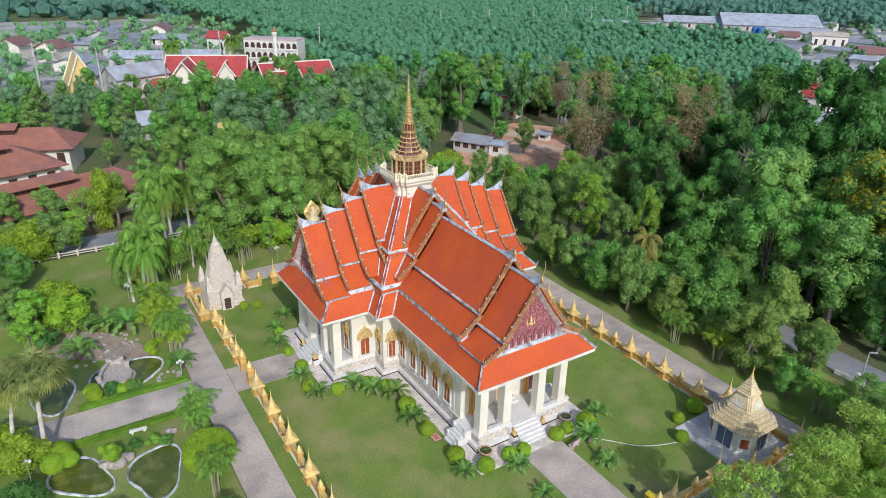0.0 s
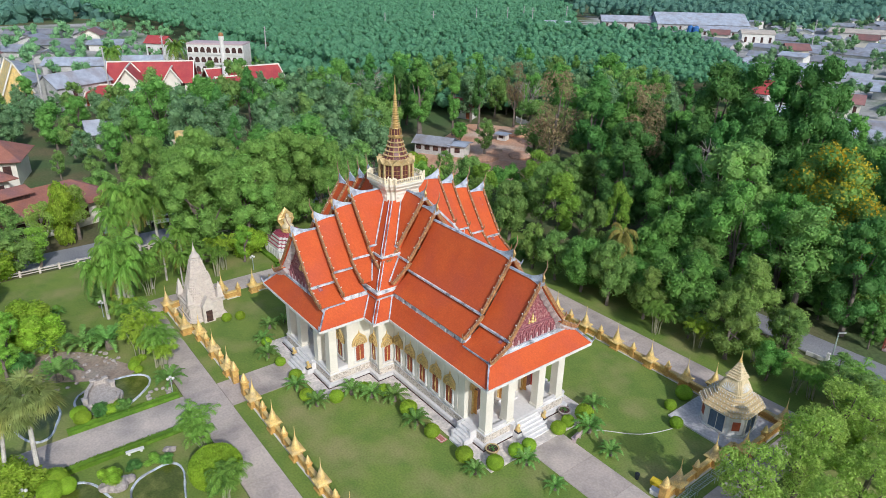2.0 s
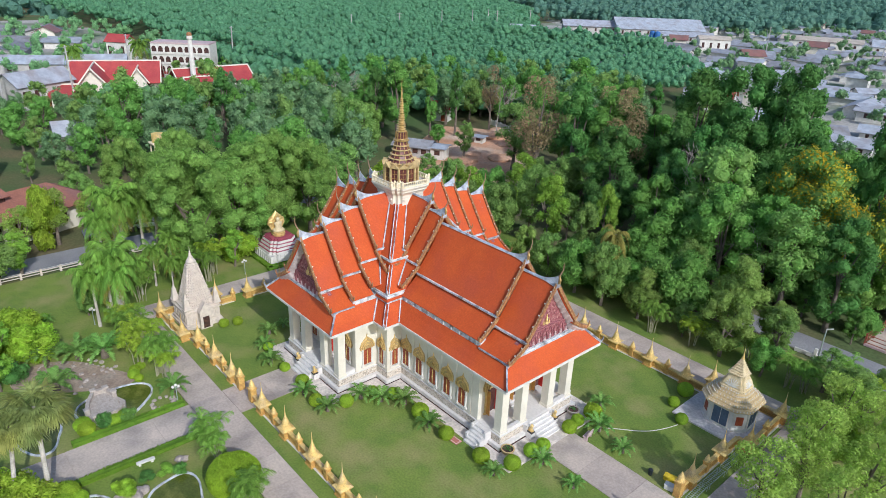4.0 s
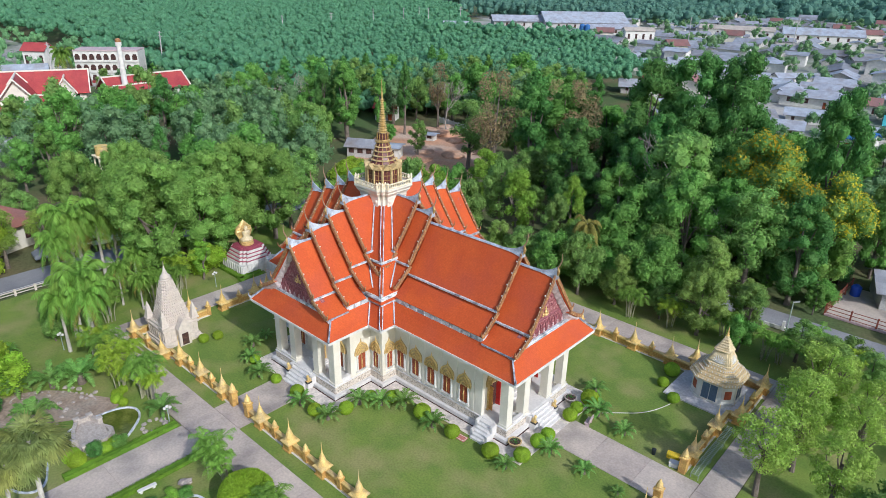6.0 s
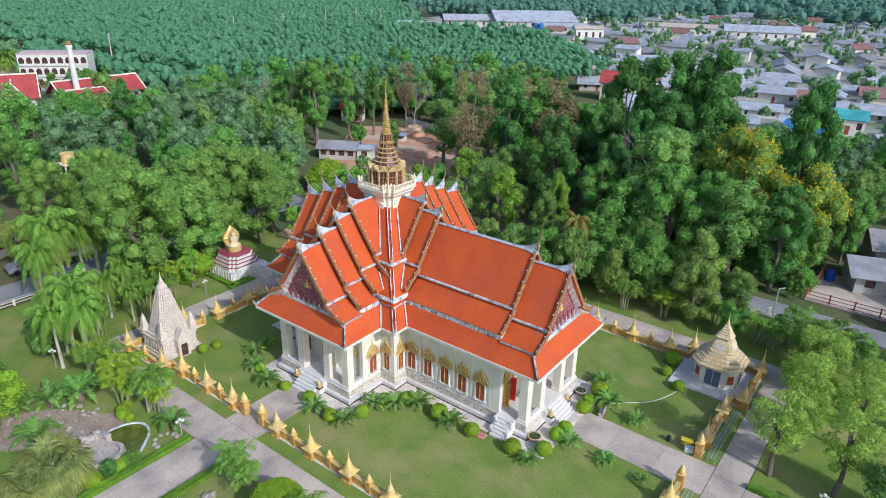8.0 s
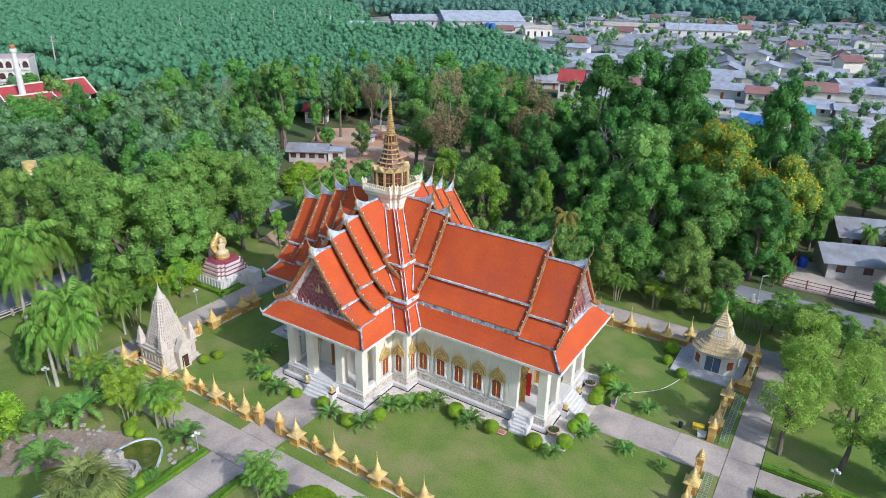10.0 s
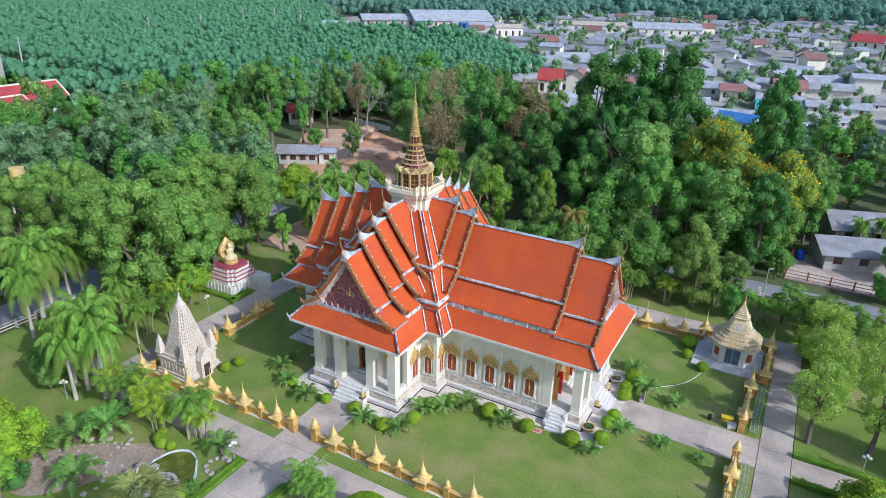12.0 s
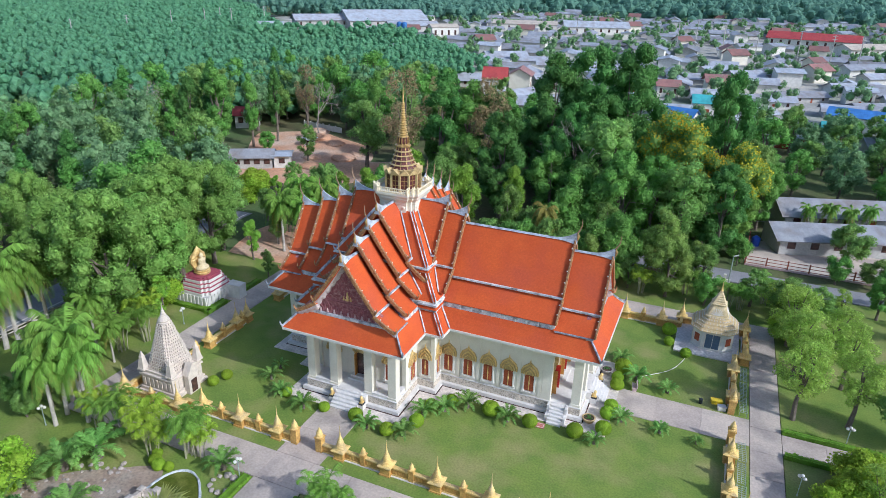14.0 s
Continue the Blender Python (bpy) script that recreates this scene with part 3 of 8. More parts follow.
# square corner blocks of the crossing: skirt, band, two tile fields, all hipped
CORNER = [("skirt_roof", 6.6, 6.1, 5.42, 7.4), ("lower_roof_slope", 5.45, 8.15, 4.05, 9.95), ("roof_slope", 4.15, 10.35, 1.55, 13.75)]
for tag, h0, z0, h1, z1 in CORNER:
    for i in range(4):
        bm = bmesh.new()
        uv_sheet(bm, ((-h0, -h0, z0), (h0, -h0, z0), (h1, -h1, z1), (-h1, -h1, z1)), 1, 4, 0.1, 0.05)
        turned(bm, 90 * i)
        part(tag, bm, TILE, temple)
        bm = bmesh.new()
        for o in (-0.12, 0.12):
            k = o * 0.707
            beam(bm, (h0 + k, -h0 + k, z0 + 0.03), (h1 + k, -h1 + k, z1 + 0.03), 0.06, 0.1)
        horn(bm, (h0, -h0, z0), (0.25, -0.25, 0), 0.45, 0.07)
        turned(bm, 90 * i)
        part("hip_ridge", bm, PALE, temple)
        bm = bmesh.new()
        beam(bm, (-h0, -h0, z0 - 0.1), (h0, -h0, z0 - 0.1), 0.12, 0.2)
        turned(bm, 90 * i)
        part("eave_board", bm, WHITE, temple)
# limewashed edges where the corner roofs meet the arms
for a, b in (((2.62, 3.8, 10.9), (0.6, 1.62, 13.7)), ((4.2, 5.2, 8.54), (2.5, 4.08, 9.96)), ((5.18, 6.62, 6.16), (4.1, 5.44, 7.42))):
    for i in range(4):
        for flip in (False, True):
            p, q = [Vector((y, -x, z) if flip else (x, -y, z)) for x, y, z in (a, b)]
            bm = bmesh.new()
            beam(bm, p, q, 0.09, 0.1)
            turned(bm, 90 * i)
            part("edge_trim", bm, PALE, temple, "limewashed trim along the roof edge")
for h, z0, z1 in ((5.36, 7.2, 8.08), (3.98, 9.85, 10.3)):
    bm = bmesh.new()
    tapered(bm, [square(h, z0), square(h, z1)])
    part("corner_band", bm, PALE, temple, "stained whitewashed band under the tiles")
bm = bmesh.new()
for z, h in ((7.72, 5.6), (10.08, 4.24)):
    tapered(bm, [square(h + 0.06, z - 0.09), square(h - 0.1, z + 0.09)])
part("corner_strip", bm, TILE, temple)
bm = bmesh.new()
for h, z0, z1 in ((5.6, 7.42, 7.58), (5.66, 7.87, 8.07), (4.2, 9.9, 9.99), (4.3, 10.16, 10.3)):
    tapered(bm, [square(h - 0.04, z0), square(h, z0 + 0.03), square(h, z1 - 0.03), square(h - 0.04, z1)])
part("corner_moulding", bm, PALE, temple, "limewashed mouldings between the corner roofs")
bm = bmesh.new()
tapered(bm, [square(6.5, 5.94), square(6.5, 5.99)])
part("soffit", bm, WHITE, temple)

# tower and spire
MAROON_GLASS = material("maroon_lattice", (0.15, 0.045, 0.04), (0.09, 0.03, 0.03), scale=4.0, rough=0.35, bump=0.0, spec=0.4)
NEEDLE_GOLD = material("worn_gilt_rings", (0.62, 0.44, 0.17), (0.44, 0.29, 0.10), scale=5.0, rough=0.4, metal=0.3, grain=16, bump=0.2)
TOWER_CREAM = material("cream_gold_stucco", (0.80, 0.72, 0.54), (0.70, 0.60, 0.40), scale=2.0, rough=0.7, grain=12, bump=0.1)
bm = bmesh.new()
tapered(bm, [redented(1.75, 12.0, 0.3), redented(1.62, 14.2, 0.28), redented(1.66, 14.25, 0.28), redented(1.66, 14.45, 0.28), redented(1.9, 14.75, 0.3), redented(1.9, 14.85, 0.3), redented(2.05, 15.05, 0.32), redented(2.05, 15.2, 0.32)])
tower = part("tower_base", bm, WALL, temple, "cream stepped tower base")
for i in range(4):
    for v in (-0.85, 0, 0.85):
        bm = bmesh.new()
        tapered(bm, [[(1.56 + u, v + r * math.cos(a), 14.0 + r * math.sin(a)) for a in [2 * math.pi * j / 10 for j in range(10)]] for u, r in ((0, 0.15), (0.14, 0.13), (0.18, 0.05))])
        turned(bm, 90 * i)
        part("rosette", bm, WALL, tower)
outline = [Vector(p) for p in redented(1.98, 15.2, 0.32)]
for i, p in enumerate(outline):
    q = outline[(i + 1) % len(outline)]
    bm = bmesh.new()
    beam(bm, p + Vector((0, 0, 0.42)), q + Vector((0, 0, 0.42)), 0.1, 0.07)
    beam(bm, p + Vector((0, 0, 0.06)), q + Vector((0, 0, 0.06)), 0.1, 0.08)
    n = max(1, round((q - p).length / 0.2))
    for j in range(n):
        c = p.lerp(q, (j + 0.5) / n)
        lathe(bm, [(0.05, 15.24), (0.035, 15.4), (0.05, 15.58)], 6, c.x, c.y)
    part("balustrade", bm, TOWER_CREAM, temple, "cream turned balustrade")
    bm = bmesh.new()
    lathe(bm, [(0.08, 15.2), (0.08, 15.64), (0.11, 15.66), (0.11, 15.72), (0.06, 15.76), (0.02, 15.86)], 6, p.x, p.y)
    part("baluster_post", bm, TOWER_CREAM, temple)
bm = bmesh.new()
K, T = 12, math.pi / 12
tapered(bm, [ring(r, z, K, T) for r, z in ((1.36, 15.2), (1.36, 16.6))])
part("lantern_core", bm, MAROON_GLASS, temple, "dark maroon glazed lantern wall")
for i in range(K):
    a = T + 2 * math.pi * i / K
    b = T + 2 * math.pi * (i + 1) / K
    pa, pb = Vector((1.44 * math.cos(a), 1.44 * math.sin(a), 0)), Vector((1.44 * math.cos(b), 1.44 * math.sin(b), 0))
    bm = bmesh.new()
    beam(bm, pa + Vector((0, 0, 15.2)), pa + Vector((0, 0, 16.65)), 0.15, 0.15, Vector((1, 0, 0)))
    part("lantern_post", bm, LANTERN_GOLD, temple)
    bm = bmesh.new()
    m = pa.lerp(pb, 0.5) * 0.985
    beam(bm, m + Vector((0, 0, 15.3)), m + Vector((0, 0, 16.5)), 0.035, 0.035, Vector((1, 0, 0)))
    for z in (15.28, 15.72, 16.1, 16.55):
        beam(bm, pa * 0.985 + Vector((0, 0, z)), pb * 0.985 + Vector((0, 0, z)), 0.04, 0.04)
    part("lantern_grille", bm, SPIRE_GOLD, temple)
    bm = bmesh.new()         # small gabled hood over each bay
    m = (pa + pb) / 2
    quads(bm, [pa * 1.12 + Vector((0, 0, 16.62)), pb * 1.12 + Vector((0, 0, 16.62)), m * 1.16 + Vector((0, 0, 17.05)), m * 0.55 + Vector((0, 0, 17.05)), pa * 0.7 + Vector((0, 0, 16.85)), pb * 0.7 + Vector((0, 0, 16.85))],
          ((0, 1, 2), (0, 2, 3, 4), (1, 5, 3, 2), (0, 4, 5, 1), (3, 5, 4)))
    part("lantern_hood", bm, LANTERN_GOLD, temple)
tiers = [(1.2, 16.92), (0.98, 17.24), (0.83, 17.58), (0.70, 17.95), (0.6, 18.3)]
for (r, z), (r2, z2) in zip(tiers, tiers[1:] + [(0.5, 18.66)]):
    bm = bmesh.new()
    tapered(bm, [ring(r - 0.04, z, K, T), ring(r2 - 0.02, z2 - 0.02, K, T)])
    t = part("spire_tier", bm, MAROON_GLASS, temple, "dark maroon tier between gilded ribs")
    bm = bmesh.new()
    tapered(bm, [ring(r - 0.06, z - 0.05, K, T), ring(r + 0.12, z - 0.02, K, T), ring(r + 0.12, z + 0.015, K, T), ring(r - 0.04, z + 0.05, K, T)])
    part("ledge", bm, LANTERN_GOLD, t)
    for i in range(K):
        a = T + 2 * math.pi * i / K
        bm = bmesh.new()
        beam(bm, (r * math.cos(a), r * math.sin(a), z + 0.03), (r2 * math.cos(a), r2 * math.sin(a), z2 - 0.03), 0.05, 0.05)
        part("rib", bm, SPIRE_GOLD, t)
bm = bmesh.new()
prof = [(0.5, 18.62), (0.66, 18.68), (0.66, 18.76), (0.5, 18.84), (0.48, 18.9)]
lathe(bm, prof, K, 0, 0, T)
part("spire_ring", bm, SPIRE_GOLD, temple)
bm = bmesh.new()
lathe(bm, [(0.46, 18.88), (0.42, 19.4)], K, 0, 0, T)
drum = part("spire_drum", bm, MAROON_GLASS, temple, "dark maroon drum behind gilded bars")
for i in range(K):
    a = T + 2 * math.pi * i / K
    bm = bmesh.new()
    beam(bm, (0.5 * math.cos(a), 0.5 * math.sin(a), 18.88), (0.45 * math.cos(a), 0.45 * math.sin(a), 19.42), 0.06, 0.06, Vector((1, 0, 0)))
    part("bar", bm, SPIRE_GOLD, drum)
bm = bmesh.new()
prof, z, r = [], 19.4, 0.46
while z < 22.0:
    prof += [(r * 0.6, z), (r, z + 0.05), (r * 0.96, z + 0.09), (r * 0.56, z + 0.13)]
    z += 0.19
    r = 0.46 - 0.33 * ((z - 19.4) / 2.6) ** 0.8
prof += [(0.12, 22.0), (0.14, 22.08), (0.06, 22.2), (0.075, 22.5), (0.04, 22.8), (0.06, 22.86), (0.03, 22.95), (0.012, 23.7)]
lathe(bm, prof, 10)
part("spire_needle", bm, NEEDLE_GOLD, temple, "bright gilded ringed spire")

# walls, podium, columns
WALL_Z = 5.96


def plan_boxes(grow):
    """The cross plan: four arms and the crossing block, each grown outwards."""
    g = grow
    return [(-9.25 - g, 17.1 + g, -4.0 - g, 4.0 + g), (-4.0 - g, 4.0 + g, -9.25 - g, 9.25 + g), (-5.45 - g, 5.45 + g, -5.45 - g, 5.45 + g)]


# thin dark strip at the foot, then plinth and podium
for name, mat, grow, z0, z1, label in (("drain_edge", DARK, 0.44, -0.1, 0.062, "thin dark line at the foot of the plinth"), ("plinth", MARBLE, 0.34, -0.2, 0.36, "white stone plinth"), ("podium", STONE, 0.06, 0.3, 0.98, "podium faced with rubble mosaic")):
    for i, (x0, x1, y0, y1) in enumerate(plan_boxes(grow)):
        bm = bmesh.new()
        dz = 0.004 * i
        box(bm, x0, x1, y0, y1, z0, z1 + dz)
        part(name, bm, mat, temple, label)
for i, (x0, x1, y0, y1) in enumerate(plan_boxes(0.1)):
    bm = bmesh.new()
    box(bm, x0, x1, y0, y1, 0.98 + 0.004 * i, 1.06 + 0.004 * i)
    part("floor_slab", bm, MARBLE, temple, "pale polished marble porch floor")
INNER = [(-7.4, 14.55, -4.0, 4.0), (-4.0, 4.0, -7.4, 7.4), (-5.45, 5.45, -5.45, 5.45)]
for i, (x0, x1, y0, y1) in enumerate(INNER):
    bm = bmesh.new()
    dz = 0.003 * i
    box(bm, x0 + 0.002 * i, x1 - 0.002 * i, y0 + 0.002 * i, y1 - 0.002 * i, 1.02, WALL_Z - dz)
    part("wall", bm, WALL, temple, "cream painted wall")


def put(bm, deg):
    turned(bm, deg)
    return bm


def column(u, v, deg, w=0.34):
    bm = bmesh.new()
    for h, z0, z1 in ((w + 0.06, 1.05, 1.25), (w, 1.25, 5.5), (w + 0.05, 5.3, 5.38), (w + 0.03, 5.5, 5.6)):
        box(bm, u - h, u + h, v - h, v + h, z0, z1)
    part("column", put(bm, deg), WALL, temple)


def bracket(u, v, du, dv, deg):
    """Curved corner piece that turns the head of an opening into a flat arch."""
    bm = bmesh.new()
    n = 6
    a = []
    for i in range(n + 1):
        t = i / n * math.pi / 2
        a.append((0.75 * (1 - math.sin(t)), -0.6 * (1 - math.cos(t))))
    pts = [(0.0, 0.0)] + a
    w = 0.09
    side = Vector((abs(dv), abs(du), 0)) * w
    rows_ = [[Vector((u + du * p, v + dv * p, 5.35 + q)) + side * s for p, q in pts] for s in (-1, 1)]
    tapered(bm, rows_)
    part("bracket", put(bm, deg), WALL, temple)


def gold_frame(u, v, face, deg, wide, sill, head, top, leaf, open_leaf=False, base=True):
    """A gilded window or door surround on a wall that faces +u (face 'u') or +v/-v ('v+', 'v-')."""
    if face == "u":
        m = Matrix.Translation((u, v, 0)) @ Matrix.Rotation(radians(90), 4, "Z")
    elif face == "v-":
        m = Matrix.Translation((u, v, 0))
    else:
        m = Matrix.Translation((u, v, 0)) @ Matrix.Rotation(radians(180), 4, "Z")
    rot = Matrix.Rotation(radians(deg), 4, "Z") @ m    # local: x along the wall, -y outwards
    name = "window" if base else "door"
    w = wide / 2
    bm = bmesh.new()
    box(bm, -w - 0.03, w + 0.03, -0.05, 0.1, sill, head + 0.05)
    bmesh.ops.transform(bm, matrix=rot, verts=bm.verts)
    root = part(name, bm, DARK, temple, "shuttered window with gilded surround" if base else "red and gilded doorway")
    bm = bmesh.new()
    for s in (-1, 1):
        x0, x1 = sorted((s * (w - 0.02), s * (w + 0.09)))
        box(bm, x0, x1, -0.13, 0.06, sill - 0.02, head)
        x0, x1 = sorted((s * (w - 0.03), s * (w + 0.16)))
        box(bm, x0, x1, -0.17, 0.06, sill - 0.1, sill + 0.07)
        box(bm, x0, x1, -0.17, 0.06, head - 0.09, head + 0.05)
    box(bm, -w - 0.2, w + 0.2, -0.19, 0.06, sill - 0.15, sill - 0.06)
    bmesh.ops.transform(bm, matrix=rot, verts=bm.verts)
    part("surround", bm, WHITE if base else GOLD, root, "pale moulded surround" if base else "gilded moulded surround")
    bm = bmesh.new()         # flame-shaped field
    half = [(w + 0.3, head), (w + 0.34, head + (top - head) * 0.25), (w + 0.16, head + (top - head) * 0.62)]
    prof = [(-x, z) for x, z in half] + [(0, top)] + half[::-1]
    tapered(bm, [[(x, y, z) for x, z in prof] for y in (0.04, -0.08)])
    bmesh.ops.transform(bm, matrix=rot, verts=bm.verts)
    part("tympanum", bm, LANTERN_GOLD, root, "dull gold field inside the gilded ribs")
    bm = bmesh.new()
    for d, s in ((0.17, 0.97), (0.2, 0.70), (0.22, 0.42)):      # ribs that follow the flame
        prof = [(-(w + 0.26) * s, head + 0.05), (-(w + 0.29) * s, head + (top - head) * 0.25 * s), (-(w + 0.13) * s, head + (top - head) * 0.6 * s), (0, head + (top - head) * 0.97 * s),
                ((w + 0.13) * s, head + (top - head) * 0.6 * s), ((w + 0.29) * s, head + (top - head) * 0.25 * s), ((w + 0.26) * s, head + 0.05)]
        for (xa, za), (xb, zb) in zip(prof, prof[1:]):
            beam(bm, (xa, -0.1, za), (xb, -0.1, zb), 2 * (d - 0.1), 0.085 * (0.5 + 0.5 * s))
    lathe(bm, [(0.05, top - 0.1), (0.06, top), (0.012, top + 0.3)], 5, 0, -0.06)
    bmesh.ops.transform(bm, matrix=rot, verts=bm.verts)
    part("pediment_frame", bm, GOLD, root, "flame-shaped gilded pediment")
    for s in (-1, 1):
        bm = bmesh.new()
        if open_leaf:
            x0, x1 = sorted((s * (w - 0.06), s * w))
            box(bm, x0, x1, -w * 0.9, -0.06, sill + 0.02, head)
        else:
            x0, x1 = sorted((s * 0.015, s * (w - 0.02)))
            box(bm, x0, x1, -0.09, -0.04, sill + 0.02, head - 0.02)
            x0, x1 = sorted((s * 0.07, s * (w - 0.09)))
            for za, zb in ((0.08, 0.45), (0.52, 0.92)):
                box(bm, x0, x1, -0.105, -0.04, sill + (head - sill) * za, sill + (head - sill) * zb)
        bmesh.ops.transform(bm, matrix=rot, verts=bm.verts)
        part("leaf", bm, DOOR_GILT if open_leaf and s < 0 else leaf, root)
    if base:
        bm = bmesh.new()
        box(bm, -0.03, 0.03, -0.125, -0.05, sill + 0.05, head - 0.1)
        lathe(bm, [(0.04, sill + 0.5), (0.06, sill + 0.75), (0.03, sill + 0.95)], 6, 0, -0.12)
        bmesh.ops.transform(bm, matrix=rot, verts=bm.verts)
        part("shutter_bar", bm, GOLD, root)


WIN = dict(wide=0.8, sill=1.5, head=2.95, top=4.1, leaf=SHUTTER)
for s, face in ((-1, "v-"), (1, "v+")):
    for i in range(5):
        gold_frame(6.18 + 1.71 * i, s * 4.0, face, 0, **WIN)
    for i in range(5):
        x = 7.03 + 1.71 * i
        bm = bmesh.new()
        y0, y1 = sorted((s * 3.9, s * 4.07))
        box(bm, x - 0.13, x + 0.13, y0, y1, 1.06, 5.95)
        part("pilaster", bm, WALL, temple)
for deg, end in ARMS[1:]:
    for s, face in ((-1, "v-"), (1, "v+")):
        gold_frame(6.5, s * 4.0, face, deg, **WIN)
for i in range(4):
    for v in (-4.75, 4.75):
        gold_frame(5.45, v, "u", 90 * i, **{**WIN, "wide": 0.62})
    bm = bmesh.new()
    box(bm, 5.22, 5.56, 5.22, 5.56, 1.05, 5.95)
    part("corner_pilaster", put(bm, 90 * i), WALL, temple)

for deg, end in ARMS:
    wall_u, col_u = (14.55, 16.72) if end > 12 else (7.4, 8.88)
    for v in (-3.62, -1.55, 1.55, 3.62):
        column(col_u, v, deg)
    for v in (-3.68, 3.68):
        bm = bmesh.new()
        box(bm, wall_u - 0.5, wall_u + 0.22, min(v, v * 1.1), max(v, v * 1.1), 1.05, 5.95)
        part("corner_pilaster", put(bm, deg), WALL, temple)
    bm = bmesh.new()         # beams that carry the eaves over the porch
    box(bm, col_u - 0.3, col_u + 0.3, -3.95, 3.95, 5.35, 5.95)
    part("beam", put(bm, deg), WALL, temple)
    for s in (-1, 1):
        bm = bmesh.new()
        y0, y1 = sorted((s * 3.35, s * 3.9))
        box(bm, wall_u, col_u - 0.31, y0, y1, 5.35, 5.95)
        part("beam", put(bm, deg), WALL, temple)
        bracket(wall_u + 0.22, s * 3.62, 1, 0, deg)
        bracket(col_u - 0.34, s * 3.62, -1, 0, deg)
        bracket(col_u, s * 3.28, 0, -s, deg)
        bracket(col_u, s * 1.89, 0, s, deg)
        bracket(col_u, s * 1.21, 0, -s, deg)
        # low parapets between the outer columns
        bm = bmesh.new()
        y0, y1 = sorted((s * 1.9, s * 3.28))
        box(bm, col_u + 0.1, col_u + 0.4, y0, y1, 1.05, 1.32)
        part("parapet", put(bm, deg), MARBLE, temple)
        if end < 12:
            bm = bmesh.new()
            y0, y1 = sorted((s * 3.6, s * 3.95))
            box(bm, wall_u + 0.22, col_u - 0.35, y0, y1, 1.05, 1.4)
            part("parapet", put(bm, deg), MARBLE, temple)
    gold_frame(wall_u, 0, "u", deg, 0.95, 1.22, 3.35, 4.75, RED, True, False)
    for v in (-2.55, 2.55):
        if end > 12:
            gold_frame(wall_u, v, "u", deg, 1.0, 1.1, 3.2, 4.6, RED, True, False)
        else:
            gold_frame(wall_u, v, "u", deg, **WIN)
    bm = bmesh.new()
    for j in range(2):
        box(bm, wall_u - 0.1, wall_u + 0.75 - 0.3 * j, -0.95 + 0.1 * j, 0.95 - 0.1 * j, 1.05 + 0.16 * j, 1.21 + 0.16 * j)
    part("door_step", put(bm, deg), MARBLE, temple)
    # front flight: five treads
    front = end - 1.15
    for j in range(6):
        bm = bmesh.new()
        box(bm, front - 0.3, front + 0.25 * (6 - j) - 0.1, -1.12, 1.12, 0.0 + 0.172 * j, 0.172 * (j + 1))
        part("tread", put(bm, deg), MARBLE, temple, "white marble step")
    for s in (-1, 1):
        bm = bmesh.new()
        y0, y1 = sorted((s * 1.13, s * 1.55))
        box(bm, front - 0.3, front + 0.75, y0, y1, 0, 0.5)
        box(bm, front - 0.3, front + 0.3, y0, y1, 0.48, 0.98)
        part("stair_cheek", put(bm, deg), MARBLE, temple)
for s in (-1, 1):            # side flights of the front porch
    for j in range(6):
        bm = bmesh.new()
        y0, y1 = sorted((s * 4.0, s * (5.55 - 0.22 * j)))
        box(bm, 14.95, 16.05, y0, y1, 0.172 * j, 0.172 * (j + 1))
        part("tread", bm, MARBLE, temple, "white marble step")
    for x in (14.72, 16.08):
        bm = bmesh.new()
        y0, y1 = sorted((s * 4.05, s * 5.2))
        box(bm, x, x + 0.2, y0, y1, 0, 0.55)
        y0, y1 = sorted((s * 4.05, s * 4.65))
        box(bm, x + 0.001, x + 0.199, y0, y1, 0.54, 1.08)
        part("stair_cheek", bm, MARBLE, temple)

# pale paving round the podium
for i, (x0, x1, y0, y1) in enumerate([(-10.4, 19.4, -5.35, 5.35), (-5.3, 5.3, -10.7, 10.7), (-6.7, 6.7, -6.7, 6.7)]):
    slab("apron", APRON, x0, x1, y0, y1, 0.045 + 0.003 * i, "pale paving strip round the temple podium", "paving")


# ---- gilded fence ----
def tall_post_meshes():
    out = []
    bm = bmesh.new()
    tapered(bm, [square(h, z) for h, z in ((0.42, 0.0), (0.42, 0.12), (0.36, 0.13), (0.36, 0.62), (0.44, 0.64), (0.46, 0.74), (0.40, 0.76), (0.40, 0.84))])
    out.append(("plinth", bm, OCHRE))
    bm = bmesh.new()
    tapered(bm, [square(h, z) for h, z in ((0.50, 0.72), (0.52, 0.80), (0.40, 0.88), (0.36, 0.90))])
    lathe(bm, [(0.42, 0.88), (0.42, 0.94), (0.35, 0.97), (0.37, 1.03), (0.31, 1.06), (0.32, 1.12), (0.26, 1.15), (0.27, 1.21), (0.25, 1.3), (0.22, 1.44), (0.15, 1.56), (0.17, 1.6), (0.11, 1.64), (0.125, 1.7), (0.085, 1.75), (0.095, 1.8), (0.06, 1.86), (0.07, 1.91), (0.042, 1.97), (0.05, 2.08), (0.028, 2.14), (0.014, 2.75)], 14)
    out.append(("spire", bm, FENCE_GOLD))
    return out


def short_post_meshes(k):
    out = []
    bm = bmesh.new()
    tapered(bm, [square(h * k, z * k) for h, z in ((0.17, 0.0), (0.17, 0.8), (0.21, 0.82), (0.21, 0.88), (0.17, 0.9))])
    out.append(("plinth", bm, OCHRE))
    bm = bmesh.new()
    lathe(bm, [(r * k, z * k) for r, z in ((0.20, 0.86), (0.20, 0.92), (0.13, 0.95), (0.17, 1.02), (0.13, 1.1), (0.15, 1.14), (0.10, 1.22), (0.07, 1.3), (0.015, 1.42))], 10)
    out.append(("finial", bm, FENCE_GOLD))
    return out


